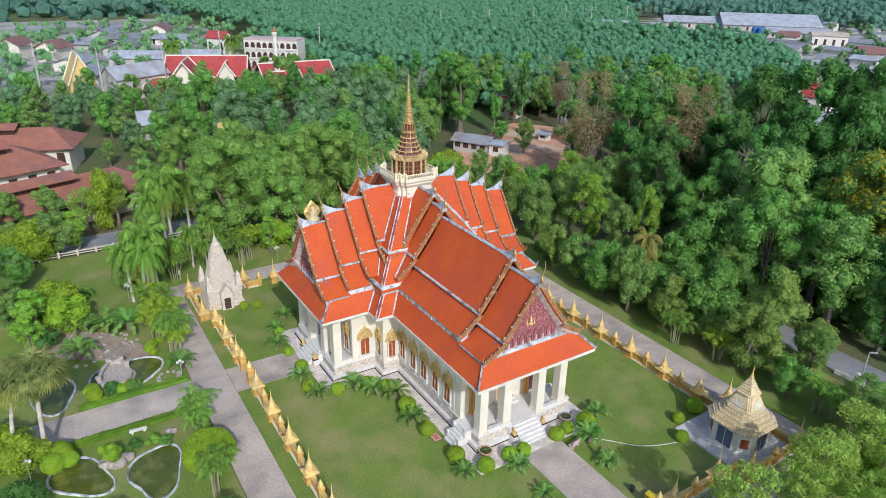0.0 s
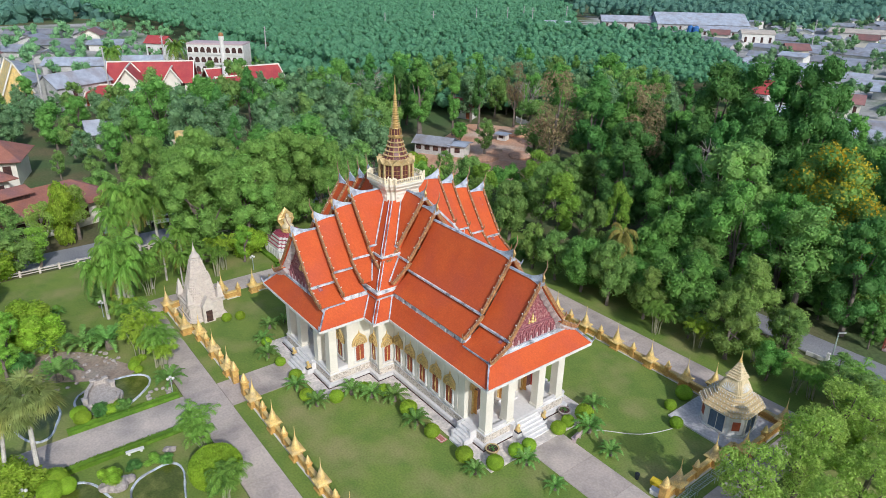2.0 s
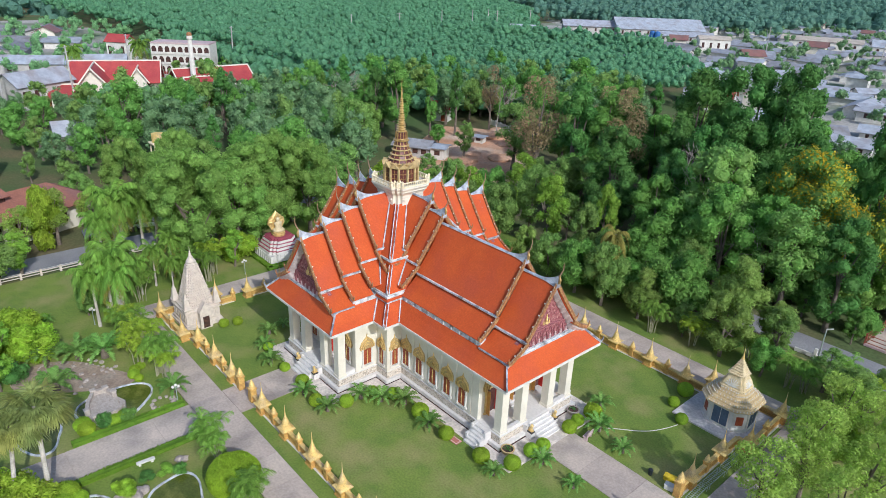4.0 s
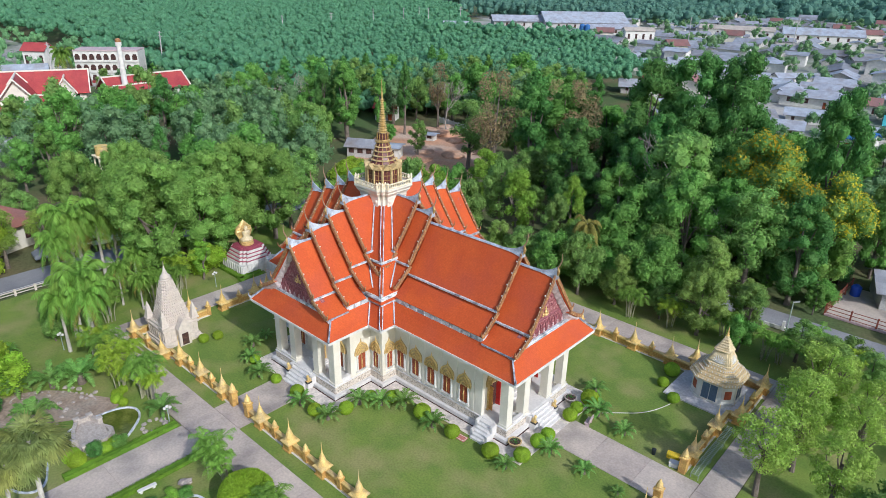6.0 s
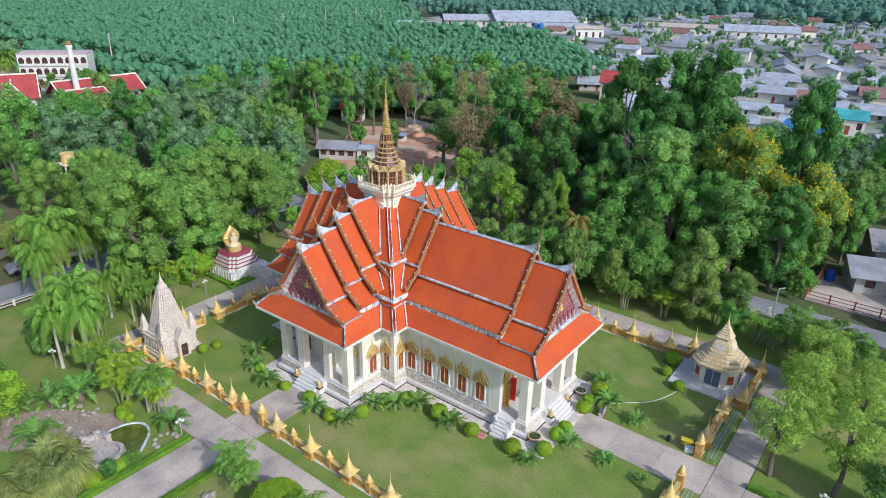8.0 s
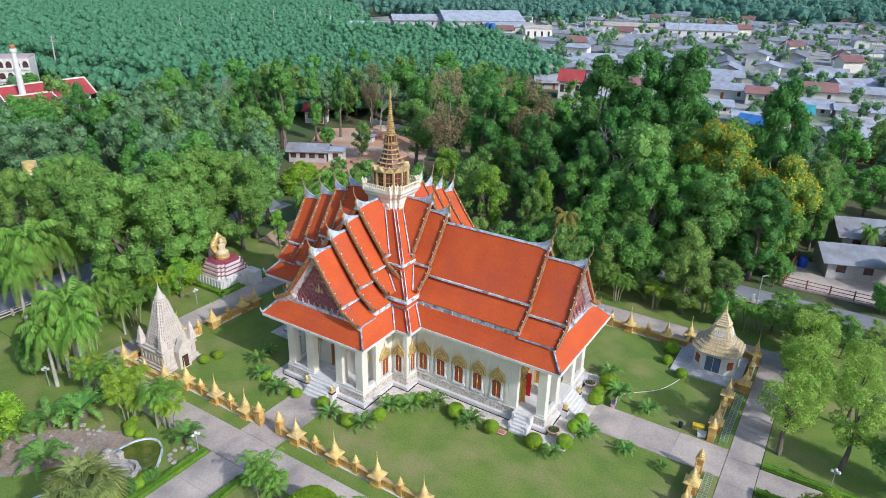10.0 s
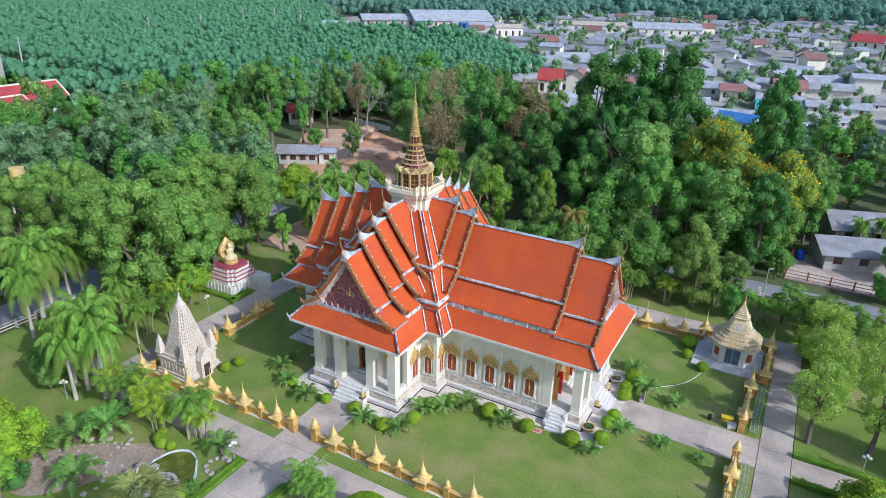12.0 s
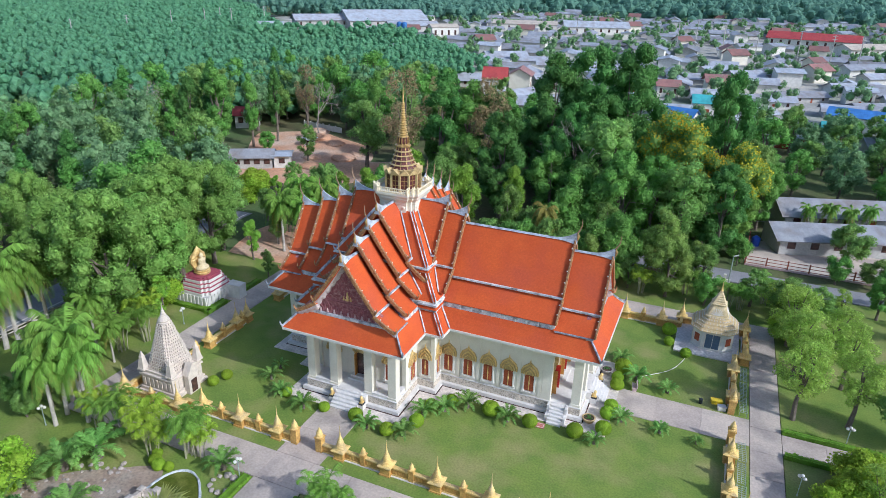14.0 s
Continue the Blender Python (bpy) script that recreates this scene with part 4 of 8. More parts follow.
def shared(meshes):
    made = []
    for name, bm, mat in meshes:
        data = bpy.data.meshes.new(name)
        bmesh.ops.recalc_face_normals(bm, faces=bm.faces)
        bm.to_mesh(data)
        bm.free()
        data.materials.append(mat)
        made.append((name, data))
    return made


TALL, SHORT, GATE = shared(tall_post_meshes()), shared(short_post_meshes(1.1)), shared(short_post_meshes(1.45))


def fence_run(points, name="gilded_fence"):
    """Posts (x, y, kind) joined by low panels; kind t tall, s short, g gate, - a bare corner; a trailing | leaves the gap open."""
    root = thing(name, "low ochre and gold wall with bell-shaped spired posts", "fence", group="temple compound fence")
    for (x, y, k) in points:
        if k[0] == "-":
            continue
        for nm, data in {"t": TALL, "s": SHORT, "g": GATE}[k[0]]:
            o = new("post" if nm == "plinth" else nm, data)
            if nm == "plinth":
                base = o
                o.parent = root
                o.location = (x, y, 0)
            else:
                o.parent = base
    for (x0, y0, k0), (x1, y1, k1) in zip(points, points[1:]):
        if k0.endswith("|"):
            continue
        a, b = Vector((x0, y0, 0)), Vector((x1, y1, 0))
        bm = bmesh.new()
        beam(bm, a + Vector((0, 0, 0.32)), b + Vector((0, 0, 0.32)), 0.16, 0.64)
        panel = part("panel", bm, OCHRE, root)
        bm = bmesh.new()
        n = max(2, round((b - a).length / 0.22))
        for i in range(n):
            c = a.lerp(b, (i + 0.5) / n)
            d = (b - a).normalized() * 0.05
            beam(bm, c - d + Vector((0, 0, 0.34)), c + d + Vector((0, 0, 0.34)), 0.21, 0.36)
        tagged(part("lattice", bm, OCHRE, panel), kind="stuff")
        bm = bmesh.new()
        beam(bm, a + Vector((0, 0, 0.68)), b + Vector((0, 0, 0.68)), 0.30, 0.1)
        beam(bm, a + Vector((0, 0, 0.60)), b + Vector((0, 0, 0.60)), 0.22, 0.06)
        beam(bm, a + Vector((0, 0, 0.07)), b + Vector((0, 0, 0.07)), 0.26, 0.14)
        part("coping", bm, FENCE_GOLD, panel)
        bm = bmesh.new()
        beam(bm, a + Vector((0, 0, 0.02)), b + Vector((0, 0, 0.02)), 0.5, 0.06)
        part("footing", bm, WHITE, panel)


def alternate(xs, fixed, along, skip=()):
    """Tall posts at xs with a short one halfway between each pair."""
    out = []
    for i, x in enumerate(xs):
        out.append((x, "t"))
        if i + 1 < len(xs):
            out.append(((x + xs[i + 1]) / 2, "s"))
    return [((x, fixed, k) if along == "x" else (fixed, x, k)) for x, k in out]


SY, NY, EX, WX = -15.35, 14.45, 28.0, -15.6
fence_run([(-1.05, SY, "g")] + [(x, y, k) for x, y, k in alternate([-2.55, -5.95, -9.45], SY, "x")] + [(-11.2, SY, "-"), (-11.2, -16.1, "t"), (-13.9, -16.1, "s"), (-16.7, -16.1, "t"), (-16.7, -13.4, "s"), (-16.7, -10.6, "t"), (WX, -10.6, "-"), (WX, -9.3, "s")])
fence_run(alternate([-7.7, -4.0, -0.3 - 2.2], WX, "y"))
fence_run(alternate([2.5, 6.2, 9.8], WX, "y") + [(WX, 10.6, "-"), (-16.6, 10.6, "t"), (-16.6, 15.6, "t"), (-11.3, 15.6, "t"), (-11.3, NY, "-")] + alternate([-8.6, -4.9, -1.6], NY, "x"))
fence_run(alternate([3.0, 6.7, 10.4, 14.1, 17.75, 21.3], NY, "x") + [(23.1, NY, "-"), (23.1, 15.7, "t"), (26.0, 15.7, "s"), (28.9, 15.7, "t"), (28.9, 12.9, "s"), (28.9, 10.2, "t"), (EX, 10.2, "-")] + alternate([7.75, 3.5], EX, "y") + [(EX, 2.0, "g")])
fence_run([(EX, -2.0, "g")] + alternate([-4.1, -8.1], EX, "y") + [(EX, -10.2, "-"), (28.9, -10.2, "t"), (28.9, -15.9, "t"), (23.3, -15.9, "t"), (23.3, SY, "-")] + alternate([21.4, 17.65, 13.9, 10.15, 6.4, 2.75], SY, "x") + [(1.05, SY, "g")])

# ---- corner shrines ----
SANDY = material("sandy_plaster", (0.62, 0.555, 0.48), (0.53, 0.465, 0.395), scale=2.0, rough=0.85, grain=14, bump=0.4, third=(0.52, 0.46, 0.41), third_scale=3.5, vary=0.1)
SLAB = material("grey_paving", (0.60, 0.57, 0.55), (0.50, 0.48, 0.47), scale=0.8, rough=0.8, grain=5, bump=0.05)


CREAMY = material("cream_gold_paint", (0.68, 0.57, 0.36), (0.57, 0.46, 0.26), scale=2.5, rough=0.6, grain=12, bump=0.3)
# brown that stands in for shade inside the tower's niches
UMBER = material("umber_recess_shade", (0.36, 0.28, 0.22), (0.28, 0.21, 0.17), scale=3.0, rough=0.9)


def tower_shrine(x, y):
    root = thing("chedi", "sand-coloured steep pyramidal shrine tower with carved tiers beside the fence", "shrine", (x, y, 0))
    bm = bmesh.new()
    tapered(bm, [square(h, z) for h, z in ((1.85, 0), (1.85, 0.25), (1.72, 0.27), (1.72, 0.5), (1.6, 0.52), (1.6, 1.55), (1.7, 1.6), (1.7, 1.75), (1.55, 1.8), (1.55, 2.0))])
    base = part("base", bm, SANDY, root)
    for s in range(4):
        for i in range(7):
            bm = bmesh.new()
            v = -1.3 + i * 0.43
            if s == 1 and abs(v) < 0.5:
                continue
            box(bm, 1.58, 1.66, v - 0.12, v + 0.12, 0.7, 1.4)
            turned(bm, 90 * s)
            part("niche", bm, SANDY, base)
    bm = bmesh.new()
    box(bm, -0.55, 0.55, -0.5, 0.0, 0, 1.7)
    tapered(bm, [[(-0.62, yy, 1.7), (0.62, yy, 1.7), (0, yy, 2.7)] for yy in (-0.55, 0.1)])
    bmesh.ops.transform(bm, matrix=Matrix.Translation((1.75, 0, 0)) @ Matrix.Rotation(radians(90), 4, "Z"), verts=bm.verts)
    porch = part("porch", bm, SANDY, root)
    bm = bmesh.new()
    box(bm, 2.22, 2.27, -0.3, 0.3, 0.1, 1.25)
    part("doorway", bm, DARK, porch)
    n = 15
    for i in range(n):
        t0, t1 = i / n, (i + 1) / n
        h0, h1 = 1.32 - 0.86 * t0, 1.32 - 0.86 * t1
        z0, z1 = 2.0 + 3.85 * t0, 2.0 + 3.85 * t1
        bm = bmesh.new()
        tapered(bm, [redented(h0 + 0.03, z0, 0.12), redented(h0 + 0.03, z0 + 0.06, 0.12), redented(h0 - 0.05, z0 + 0.08, 0.12), redented(h1 - 0.05, z1, 0.12)])
        tier = part("tier", bm, SANDY, root)
        bm = bmesh.new()
        for s in range(4):
            m = max(2, int(h0 / 0.14))
            for j in range(m):
                v = (j - (m - 1) / 2) * 1.3 * h0 / m
                a = Matrix.Rotation(s * math.pi / 2, 4, "Z")
                box(bm, h0 - 0.1, h0 + 0.01, v - 0.05, v + 0.05, z0 + 0.09, z1 - 0.02, a)
        tagged(part("carving", bm, SANDY, tier), kind="stuff")
        bm = bmesh.new()
        # umber blocks paint shade into the recesses, left off the sunlit +X face
        for s in (1, 2, 3):
            m = max(2, int(h0 / 0.14))
            for j in range(m - 1):
                v = (j + 0.5 - (m - 1) / 2) * 1.3 * h0 / m
                box(bm, h0 - 0.12, h0 - 0.035, v - 0.045, v + 0.045, z0 + 0.1, z1 - 0.03, Matrix.Rotation(s * math.pi / 2, 4, "Z"))
        tagged(part("niche", bm, UMBER, tier, "niches with shade painted in as umber blocks"), kind="stuff")
    bm = bmesh.new()
    lathe(bm, [(0.40, 5.82), (0.50, 5.86), (0.50, 5.92), (0.40, 5.98), (0.47, 6.08), (0.42, 6.2), (0.32, 6.32), (0.22, 6.46), (0.24, 6.52), (0.17, 6.58), (0.18, 6.66), (0.12, 6.74), (0.13, 6.86), (0.07, 6.95), (0.08, 7.05), (0.03, 7.15), (0.012, 7.6)], 14)
    part("finial", bm, SANDY, root, "flared sandy finial")
    for sx in (-1, 1):
        for sy in (-1, 1):
            bm = bmesh.new()
            cx, cy = sx * 1.42, sy * 1.42
            tapered(bm, [square(h, z, cx, cy) for h, z in ((0.34, 2.0), (0.34, 2.12), (0.29, 2.16), (0.15, 3.05), (0.19, 3.1), (0.12, 3.2), (0.03, 3.6))])
            part("corner_turret", bm, SANDY, root)


tower_shrine(-14.2, -13.55)
tower_shrine(-14.2, 13.2)


def bell_shrine(x, y):
    root = thing("shrine", "white chamfered shrine with stepped tan and gold roof and blue-grey door", "shrine", (x, y, 0))
    root.scale = (0.93, 0.93, 0.95)
    bm = bmesh.new()
    box(bm, -3.4, 2.6, -3.2, 2.8, -0.2, 0.14)
    part("base", bm, SLAB, root)

    def chamfer(h, c, z):
        return [(h, -h + c, z), (h, h - c, z), (h - c, h, z), (-h + c, h, z), (-h, h - c, z), (-h, -h + c, z), (-h + c, -h, z), (h - c, -h, z)]
    bm = bmesh.new()
    tapered(bm, [chamfer(h, c, z) for h, c, z in ((1.95, 0.86, 0.1), (1.95, 0.86, 0.3), (1.84, 0.8, 0.32), (1.84, 0.8, 2.0), (1.94, 0.84, 2.08), (1.94, 0.84, 2.16))])
    body = part("wall", bm, WHITE, root)
    for s in range(4):
        bm = bmesh.new()
        box(bm, 1.82, 1.87, -0.66, 0.66, 0.34, 1.86)
        turned(bm, 90 * s)
        door = part("door", bm, DOOR_BLUE, body, "grey-blue double door")
        bm = bmesh.new()
        for v in (-0.7, 0.7):
            box(bm, 1.82, 1.9, v - 0.05, v + 0.05, 0.32, 1.92)
        box(bm, 1.82, 1.9, -0.75, 0.75, 1.86, 1.95)
        box(bm, 1.82, 1.88, -0.02, 0.02, 0.34, 1.86)
        turned(bm, 90 * s)
        part("door_frame", bm, WALL, door)
        bm = bmesh.new()
        d = (1.84 + 1.04) / math.sqrt(2)
        box(bm, d - 0.04, d + 0.03, -0.3, 0.3, 0.75, 1.55, Matrix.Rotation(radians(45 + 90 * s), 4, "Z"))
        part("panel", bm, SHUTTER, body, "brown panel")
    for i, (h, z, zt) in enumerate(((2.2, 2.14, 2.42), (1.94, 2.42, 2.68), (1.62, 2.68, 2.94), (1.36, 2.94, 3.16), (1.2, 3.16, 3.34))):
        bm = bmesh.new()
        tapered(bm, [chamfer(h - 0.06, h * 0.4, z), chamfer(h, h * 0.42, z + 0.03), chamfer(h, h * 0.42, z + 0.1), chamfer(h - 0.07, h * 0.4, z + 0.13), chamfer(h - 0.14, h * 0.4, zt)])
        step = part("roof_step", bm, TAN_GILT, root, "tan and gilded roof step")
        bm = bmesh.new()
        for s in range(8):
            n = 6 if s % 2 == 0 else 5
            reach = h - 0.05 if s % 2 == 0 else (2 * h - h * 0.42) / math.sqrt(2) - 0.05
            wide = h * (1 - 0.42) if s % 2 == 0 else h * 0.42 / math.sqrt(2)
            for j in range(n):
                p = Matrix.Rotation(s * math.pi / 4, 3, "Z") @ Vector((reach, (j + 0.5 - n / 2) * 2 * wide / n, 0))
                lathe(bm, [(0.045, z + 0.08), (0.05, z + 0.13), (0.012, z + 0.24)], 5, p.x, p.y)
        tagged(part("leaf_frieze", bm, WHITE, step), kind="stuff")
    bm = bmesh.new()
    tapered(bm, [redented(h, zz, 0.1) for h, zz in ((1.08, 3.3), (1.08, 3.42), (0.98, 3.46), (0.95, 3.7), (0.84, 4.0), (0.72, 4.25), (0.64, 4.45), (0.74, 4.5), (0.74, 4.58), (0.58, 4.62))])
    bell = part("bell", bm, CREAMY, root, "cream bell-shaped upper storey with white stucco fans")
    for s in range(4):
        bm = bmesh.new()
        for j in range(9):
            a = math.pi * (j + 0.5) / 9
            v, zz = 0.56 * math.cos(a), 3.56 + 0.62 * math.sin(a)
            beam(bm, (1.0, v * 0.2, 3.55), (1.0 - 0.42 * max(0.0, zz - 3.62), v, zz), 0.05, 0.06)
        turned(bm, 90 * s)
        tagged(part("stucco_fan", bm, WHITE, bell), kind="stuff")
    z, h = 4.6, 0.58
    while h > 0.14:
        bm = bmesh.new()
        tapered(bm, [square(h - 0.05, z), square(h, z + 0.05), square(h, z + 0.1), square(h - 0.07, z + 0.12), square(h - 0.11, z + 0.2)])
        part("spire_step", bm, CREAMY, root)
        z += 0.2
        h -= 0.085
    bm = bmesh.new()
    lathe(bm, [(0.13, z - 0.02), (0.15, z + 0.05), (0.08, z + 0.12), (0.1, z + 0.2), (0.06, z + 0.3), (0.015, z + 0.95)], 8)
    part("finial", bm, FENCE_GOLD, root)


DOOR_BLUE = material("grey_blue_door", (0.10, 0.15, 0.22), (0.08, 0.12, 0.18), rough=0.5)
TAN_GILT = material("tan_gilding", (0.62, 0.49, 0.28), (0.52, 0.39, 0.21), scale=3.0, rough=0.6, grain=14, bump=0.25)
bell_shrine(26.05, 12.85)

# ---- seated statue on its stepped pedestal ----
PINK = material("dusty_rose_paint", (0.34, 0.07, 0.10), (0.28, 0.06, 0.09), scale=2.0, rough=0.7, bump=0.05)
ped = thing("pedestal", "white and rose stepped pedestal with ribbed walls behind the temple", "pedestal", (-22.7, -0.2, 0))
bm = bmesh.new()
tapered(bm, [square(2.12, 0), square(2.08, 1.2)])
lower = part("base", bm, WHITE, ped)
for s in range(4):
    for j in range(9):
        bm = bmesh.new()
        box(bm, 2.0, 2.2, -1.98 + 0.47 * j, -1.78 + 0.47 * j, 0, 1.2)
        turned(bm, 90 * s)
        part("rib", bm, WHITE, lower)
z, h = 1.2, 2.05
for i in range(4):
    bm = bmesh.new()
    tapered(bm, [redented(h, z, 0.3), redented(h, z + 0.27, 0.3), redented(h - 0.04, z + 0.3, 0.3)])
    st = part("step", bm, WHITE, ped)
    bm = bmesh.new()
    tapered(bm, [redented(h - 0.03, z + 0.29, 0.3), redented(h - 0.05, z + 0.36, 0.3), redented(h - 0.2, z + 0.37, 0.3)])
    part("tread", bm, PINK, st, "rose painted tread")
    z += 0.36
    h -= 0.16
bm = bmesh.new()
tapered(bm, [redented(1.3, z - 0.06, 0.25), redented(1.26, z + 0.1, 0.25)])
part("top", bm, PINK, ped, "dark rose painted top")
TOPZ = z + 0.1
bm = bmesh.new()
lathe(bm, [(0.72, TOPZ), (0.78, TOPZ + 0.2), (0.68, TOPZ + 0.26), (0.75, TOPZ + 0.42), (0.6, TOPZ + 0.5)], 16, -22.7, -0.2)
tagged(part("lotus_seat", bm, GOLD), "gilded round lotus seat on the rose pedestal", "seat")
bm = bmesh.new()
S0 = TOPZ + 0.5
rows_ = [(a * 1.5, b * 1.45, zz * 1.22) for a, b, zz in ((0.46, 0.40, 0.0), (0.50, 0.42, 0.10), (0.40, 0.33, 0.24), (0.26, 0.22, 0.34), (0.27, 0.2, 0.55), (0.33, 0.2, 0.78), (0.28, 0.17, 0.9), (0.09, 0.09, 0.96), (0.15, 0.14, 1.05), (0.16, 0.15, 1.18), (0.12, 0.12, 1.30), (0.03, 0.03, 1.42))]
tapered(bm, [[(-22.7 + b * math.cos(2 * math.pi * i / 14), -0.2 + a * math.sin(2 * math.pi * i / 14), S0 + zz) for i in range(14)] for a, b, zz in rows_])
tagged(part("statue", bm, CREAMY, smooth=True), "pale gold seated statue on a gilded lotus seat", "statue")
hood = thing("sculpture", "gilded flame-shaped hood behind the seated statue", "sculpture", (-23.2, -0.2, TOPZ + 0.1))
hood.scale = (1.0, 1.15, 0.9)
bm = bmesh.new()
tapered(bm, [[(x, y * w, z) for x, y in ((-0.14, -0.5), (0.12, -0.5), (0.12, 0.5), (-0.14, 0.5))] for w, z in ((1.1, 0.0), (1.0, 0.4), (1.4, 0.9), (1.8, 1.35), (1.6, 2.0), (0.8, 2.4))])
body = part("body", bm, GOLD, hood)
for i in range(9):
    a = math.pi * (i + 0.5) / 9
    bm = bmesh.new()
    lathe(bm, [(0.16, 0), (0.22, 0.25), (0.17, 0.5), (0.02, 0.8)], 7)
    bmesh.ops.transform(bm, matrix=Matrix.Translation((0.05, 0.8 * math.cos(a), 1.4 + 0.85 * math.sin(a))) @ Matrix.Rotation(-(a - math.pi / 2), 4, "X"), verts=bm.verts)
    part("flame", bm, GOLD, body)
bm = bmesh.new()
box(bm, 1.9, 3.6, 0.9, 2.0, 0, 1.5)
part("stair_block", bm, WHITE, ped)
paved("path", -20.6, -19.72, 0.2, 2.2, label="short pale concrete path to the pedestal")


# ---- small plants ----
class Leaves:
    """Collects leaf faces fast, without bmesh."""

    def __init__(self):
        self.v, self.f = [], []

    def quad(self, a, b, c, d):
        n = len(self.v)
        self.v += [tuple(a), tuple(b), tuple(c), tuple(d)]
        self.f.append((n, n + 1, n + 2, n + 3))

    def tri(self, a, b, c):
        n = len(self.v)
        self.v += [tuple(a), tuple(b), tuple(c)]
        self.f.append((n, n + 1, n + 2))

    def mesh(self, name, mat):
        data = bpy.data.meshes.new(name)
        data.from_pydata(self.v, [], self.f)
        data.materials.append(mat)
        return data


def frond(lv, base, heading, rise, length, droop, leaflet, n=16, width=0.05, vee=0.5):
    """One feather leaf: leaflets in pairs along an arching stalk."""
    out = Vector((math.cos(heading), math.sin(heading), 0))
    side = Vector((-out.y, out.x, 0))
    prev = None
    for i in range(n + 1):
        t = i / n
        p = Vector(base) + out * (length * t * (1 - 0.25 * droop * t)) + Vector((0, 0, length * (rise * t - droop * t * t)))
        if prev is not None:
            w = 0.025 * length * (1 - t) + 0.006
            lv.quad(prev - side * w, prev + side * w, p + side * w, p - side * w)
            size = leaflet * (0.35 + 1.1 * math.sin(math.pi * min(1, t * 0.92 + 0.06)))
            d = (p - prev).normalized()
            for s in (-1, 1):
                tip = p + side * s * size * 0.85 + d * size * 0.5 + Vector((0, 0, size * (vee - 0.75 * random.random())))
                lv.quad(p - d * width, p + d * width, tip + d * width * 0.4, tip - d * width * 0.4)
        prev = p


def cycad_mesh(name, seed):
    random.seed(seed)
    lv = Leaves()
    for ringi, (num, rise, droop, ln) in enumerate(((4, 1.5, 0.85, 0.95), (6, 1.1, 0.8, 1.2), (8, 0.75, 0.72, 1.35))):
        for i in range(num):
            frond(lv, (0, 0, 0.42), 2 * math.pi * (i + 0.5 * ringi + random.uniform(-0.2, 0.2)) / num, rise, ln * random.uniform(0.9, 1.15), droop, 0.125, 22, 0.036, 0.3)
    return lv.mesh(name, LEAF_CYCAD)


def stump_mesh(h, r):
    bm = bmesh.new()
    lathe(bm, [(r * 1.1, -0.05), (r, h * 0.4), (r * 1.05, h * 0.7), (r * 0.7, h)], 9)
    data = bpy.data.meshes.new("trunk")
    bm.to_mesh(data)
    bm.free()
    data.materials.append(BARK)
    return data


CYCADS = []
for i in range(3):
    c = thing("cycad", "dark green cycad with a rosette of stiff arching fronds", "cycad", (0, 0, -60), group="cycads in the lawn")
    o = new("crown", cycad_mesh("crown", 40 + i))
    o.parent = c
    o = new("trunk", stump_mesh(0.5, 0.16))
    o.parent = c
    CYCADS.append(c)


def clipped_mesh(seed, squash=0.88, level=4, leaf=0.026):
    rng = np.random.default_rng(seed)
    lv = Leaves()
    bm = bmesh.new()
    bmesh.ops.create_icosphere(bm, subdivisions=level, radius=0.5)
    for v in bm.verts:
        v.co = v.co * (1 + 0.05 * noise.noise(v.co * 4 + Vector((seed, 0, 0))))
        v.co.z = v.co.z * squash + 0.40
    for f in bm.faces:
        lv.tri(*[v.co for v in f.verts])
    for f in bm.faces:
        c, n = f.calc_center_median(), f.normal
        for _ in range(2):
            d = Vector(rng.normal(size=3)).normalized()
            s = n.cross(d).normalized() * leaf * 0.9
            lv.tri(c + s, c - s, c + n * leaf + d * leaf)
    bm.free()
    return lv.mesh("crown", TOPIARY)


BALLS = []
for i in range(3):
    b_ = thing("topiary_ball", "bright green clipped round shrub", "shrub", (0, 0, -60), group="clipped shrubs round the temple")
    o = new("crown", clipped_mesh(i * 3 + 1))
    o.parent = b_
    o = new("stem", stump_mesh(0.3, 0.08))
    o.parent = b_
    BALLS.append(b_)


def scatter_copies(protos, places, scale=1.0, jitter=0.12):
    for i, (x, y, *s) in enumerate(places):
        k = (s[0] if s else 1.0) * scale * random.uniform(1 - jitter, 1 + jitter)
        p = protos[i % len(protos)]
        m = pose(x, y, 0, 0, 0, random.uniform(0, 360)) @ Matrix.Scale(k, 4)
        if i < len(protos):
            p.matrix_world = m
        else:
            q = copy_thing(p, m)
            q.scale = (k, k, k)


random.seed(5)
scatter_copies(BALLS, [(4.47, -11.7), (6.06, -9.9), (1.52, -11.2), (6.15, -7.4, 0.95), (7.5, -6.4, 0.9), (10.7, -6.2, 1.15), (13.88, -6.3, 1.1), (17.25, -6.0, 1.15), (-1.23, -11.3, 0.95), (19.2, -1.6, 1.05),
                       (19.1, -2.75), (19.15, -4.8, 1.05), (22.2, 12.9, 1.2), (22.4, 10.8), (24.0, 9.25), (19.2, 4.3, 1.2), (19.0, 2.7), (19.15, 1.5, 1.05), (-5.0, -10.9, 0.9), (-1.5, 11.3), (-11.3, -12.2, 0.8), (-10.9, -11.0, 0.9), (-2.7, -26.4, 1.25), (-3.4, -26.5, 1.2), (-2.7, -24.5, 1.0), (-2.9, -23.8, 0.9), (3.5, -29.2, 1.5), (4.2, -28.7, 1.2), (4.3, -29.6, 1.4), (-8.5, -21.2, 0.75), (-7.9, -21.5, 0.8), (-7.2, -21.3, 0.75), (-8.9, -20.6, 0.7)], 1.05)
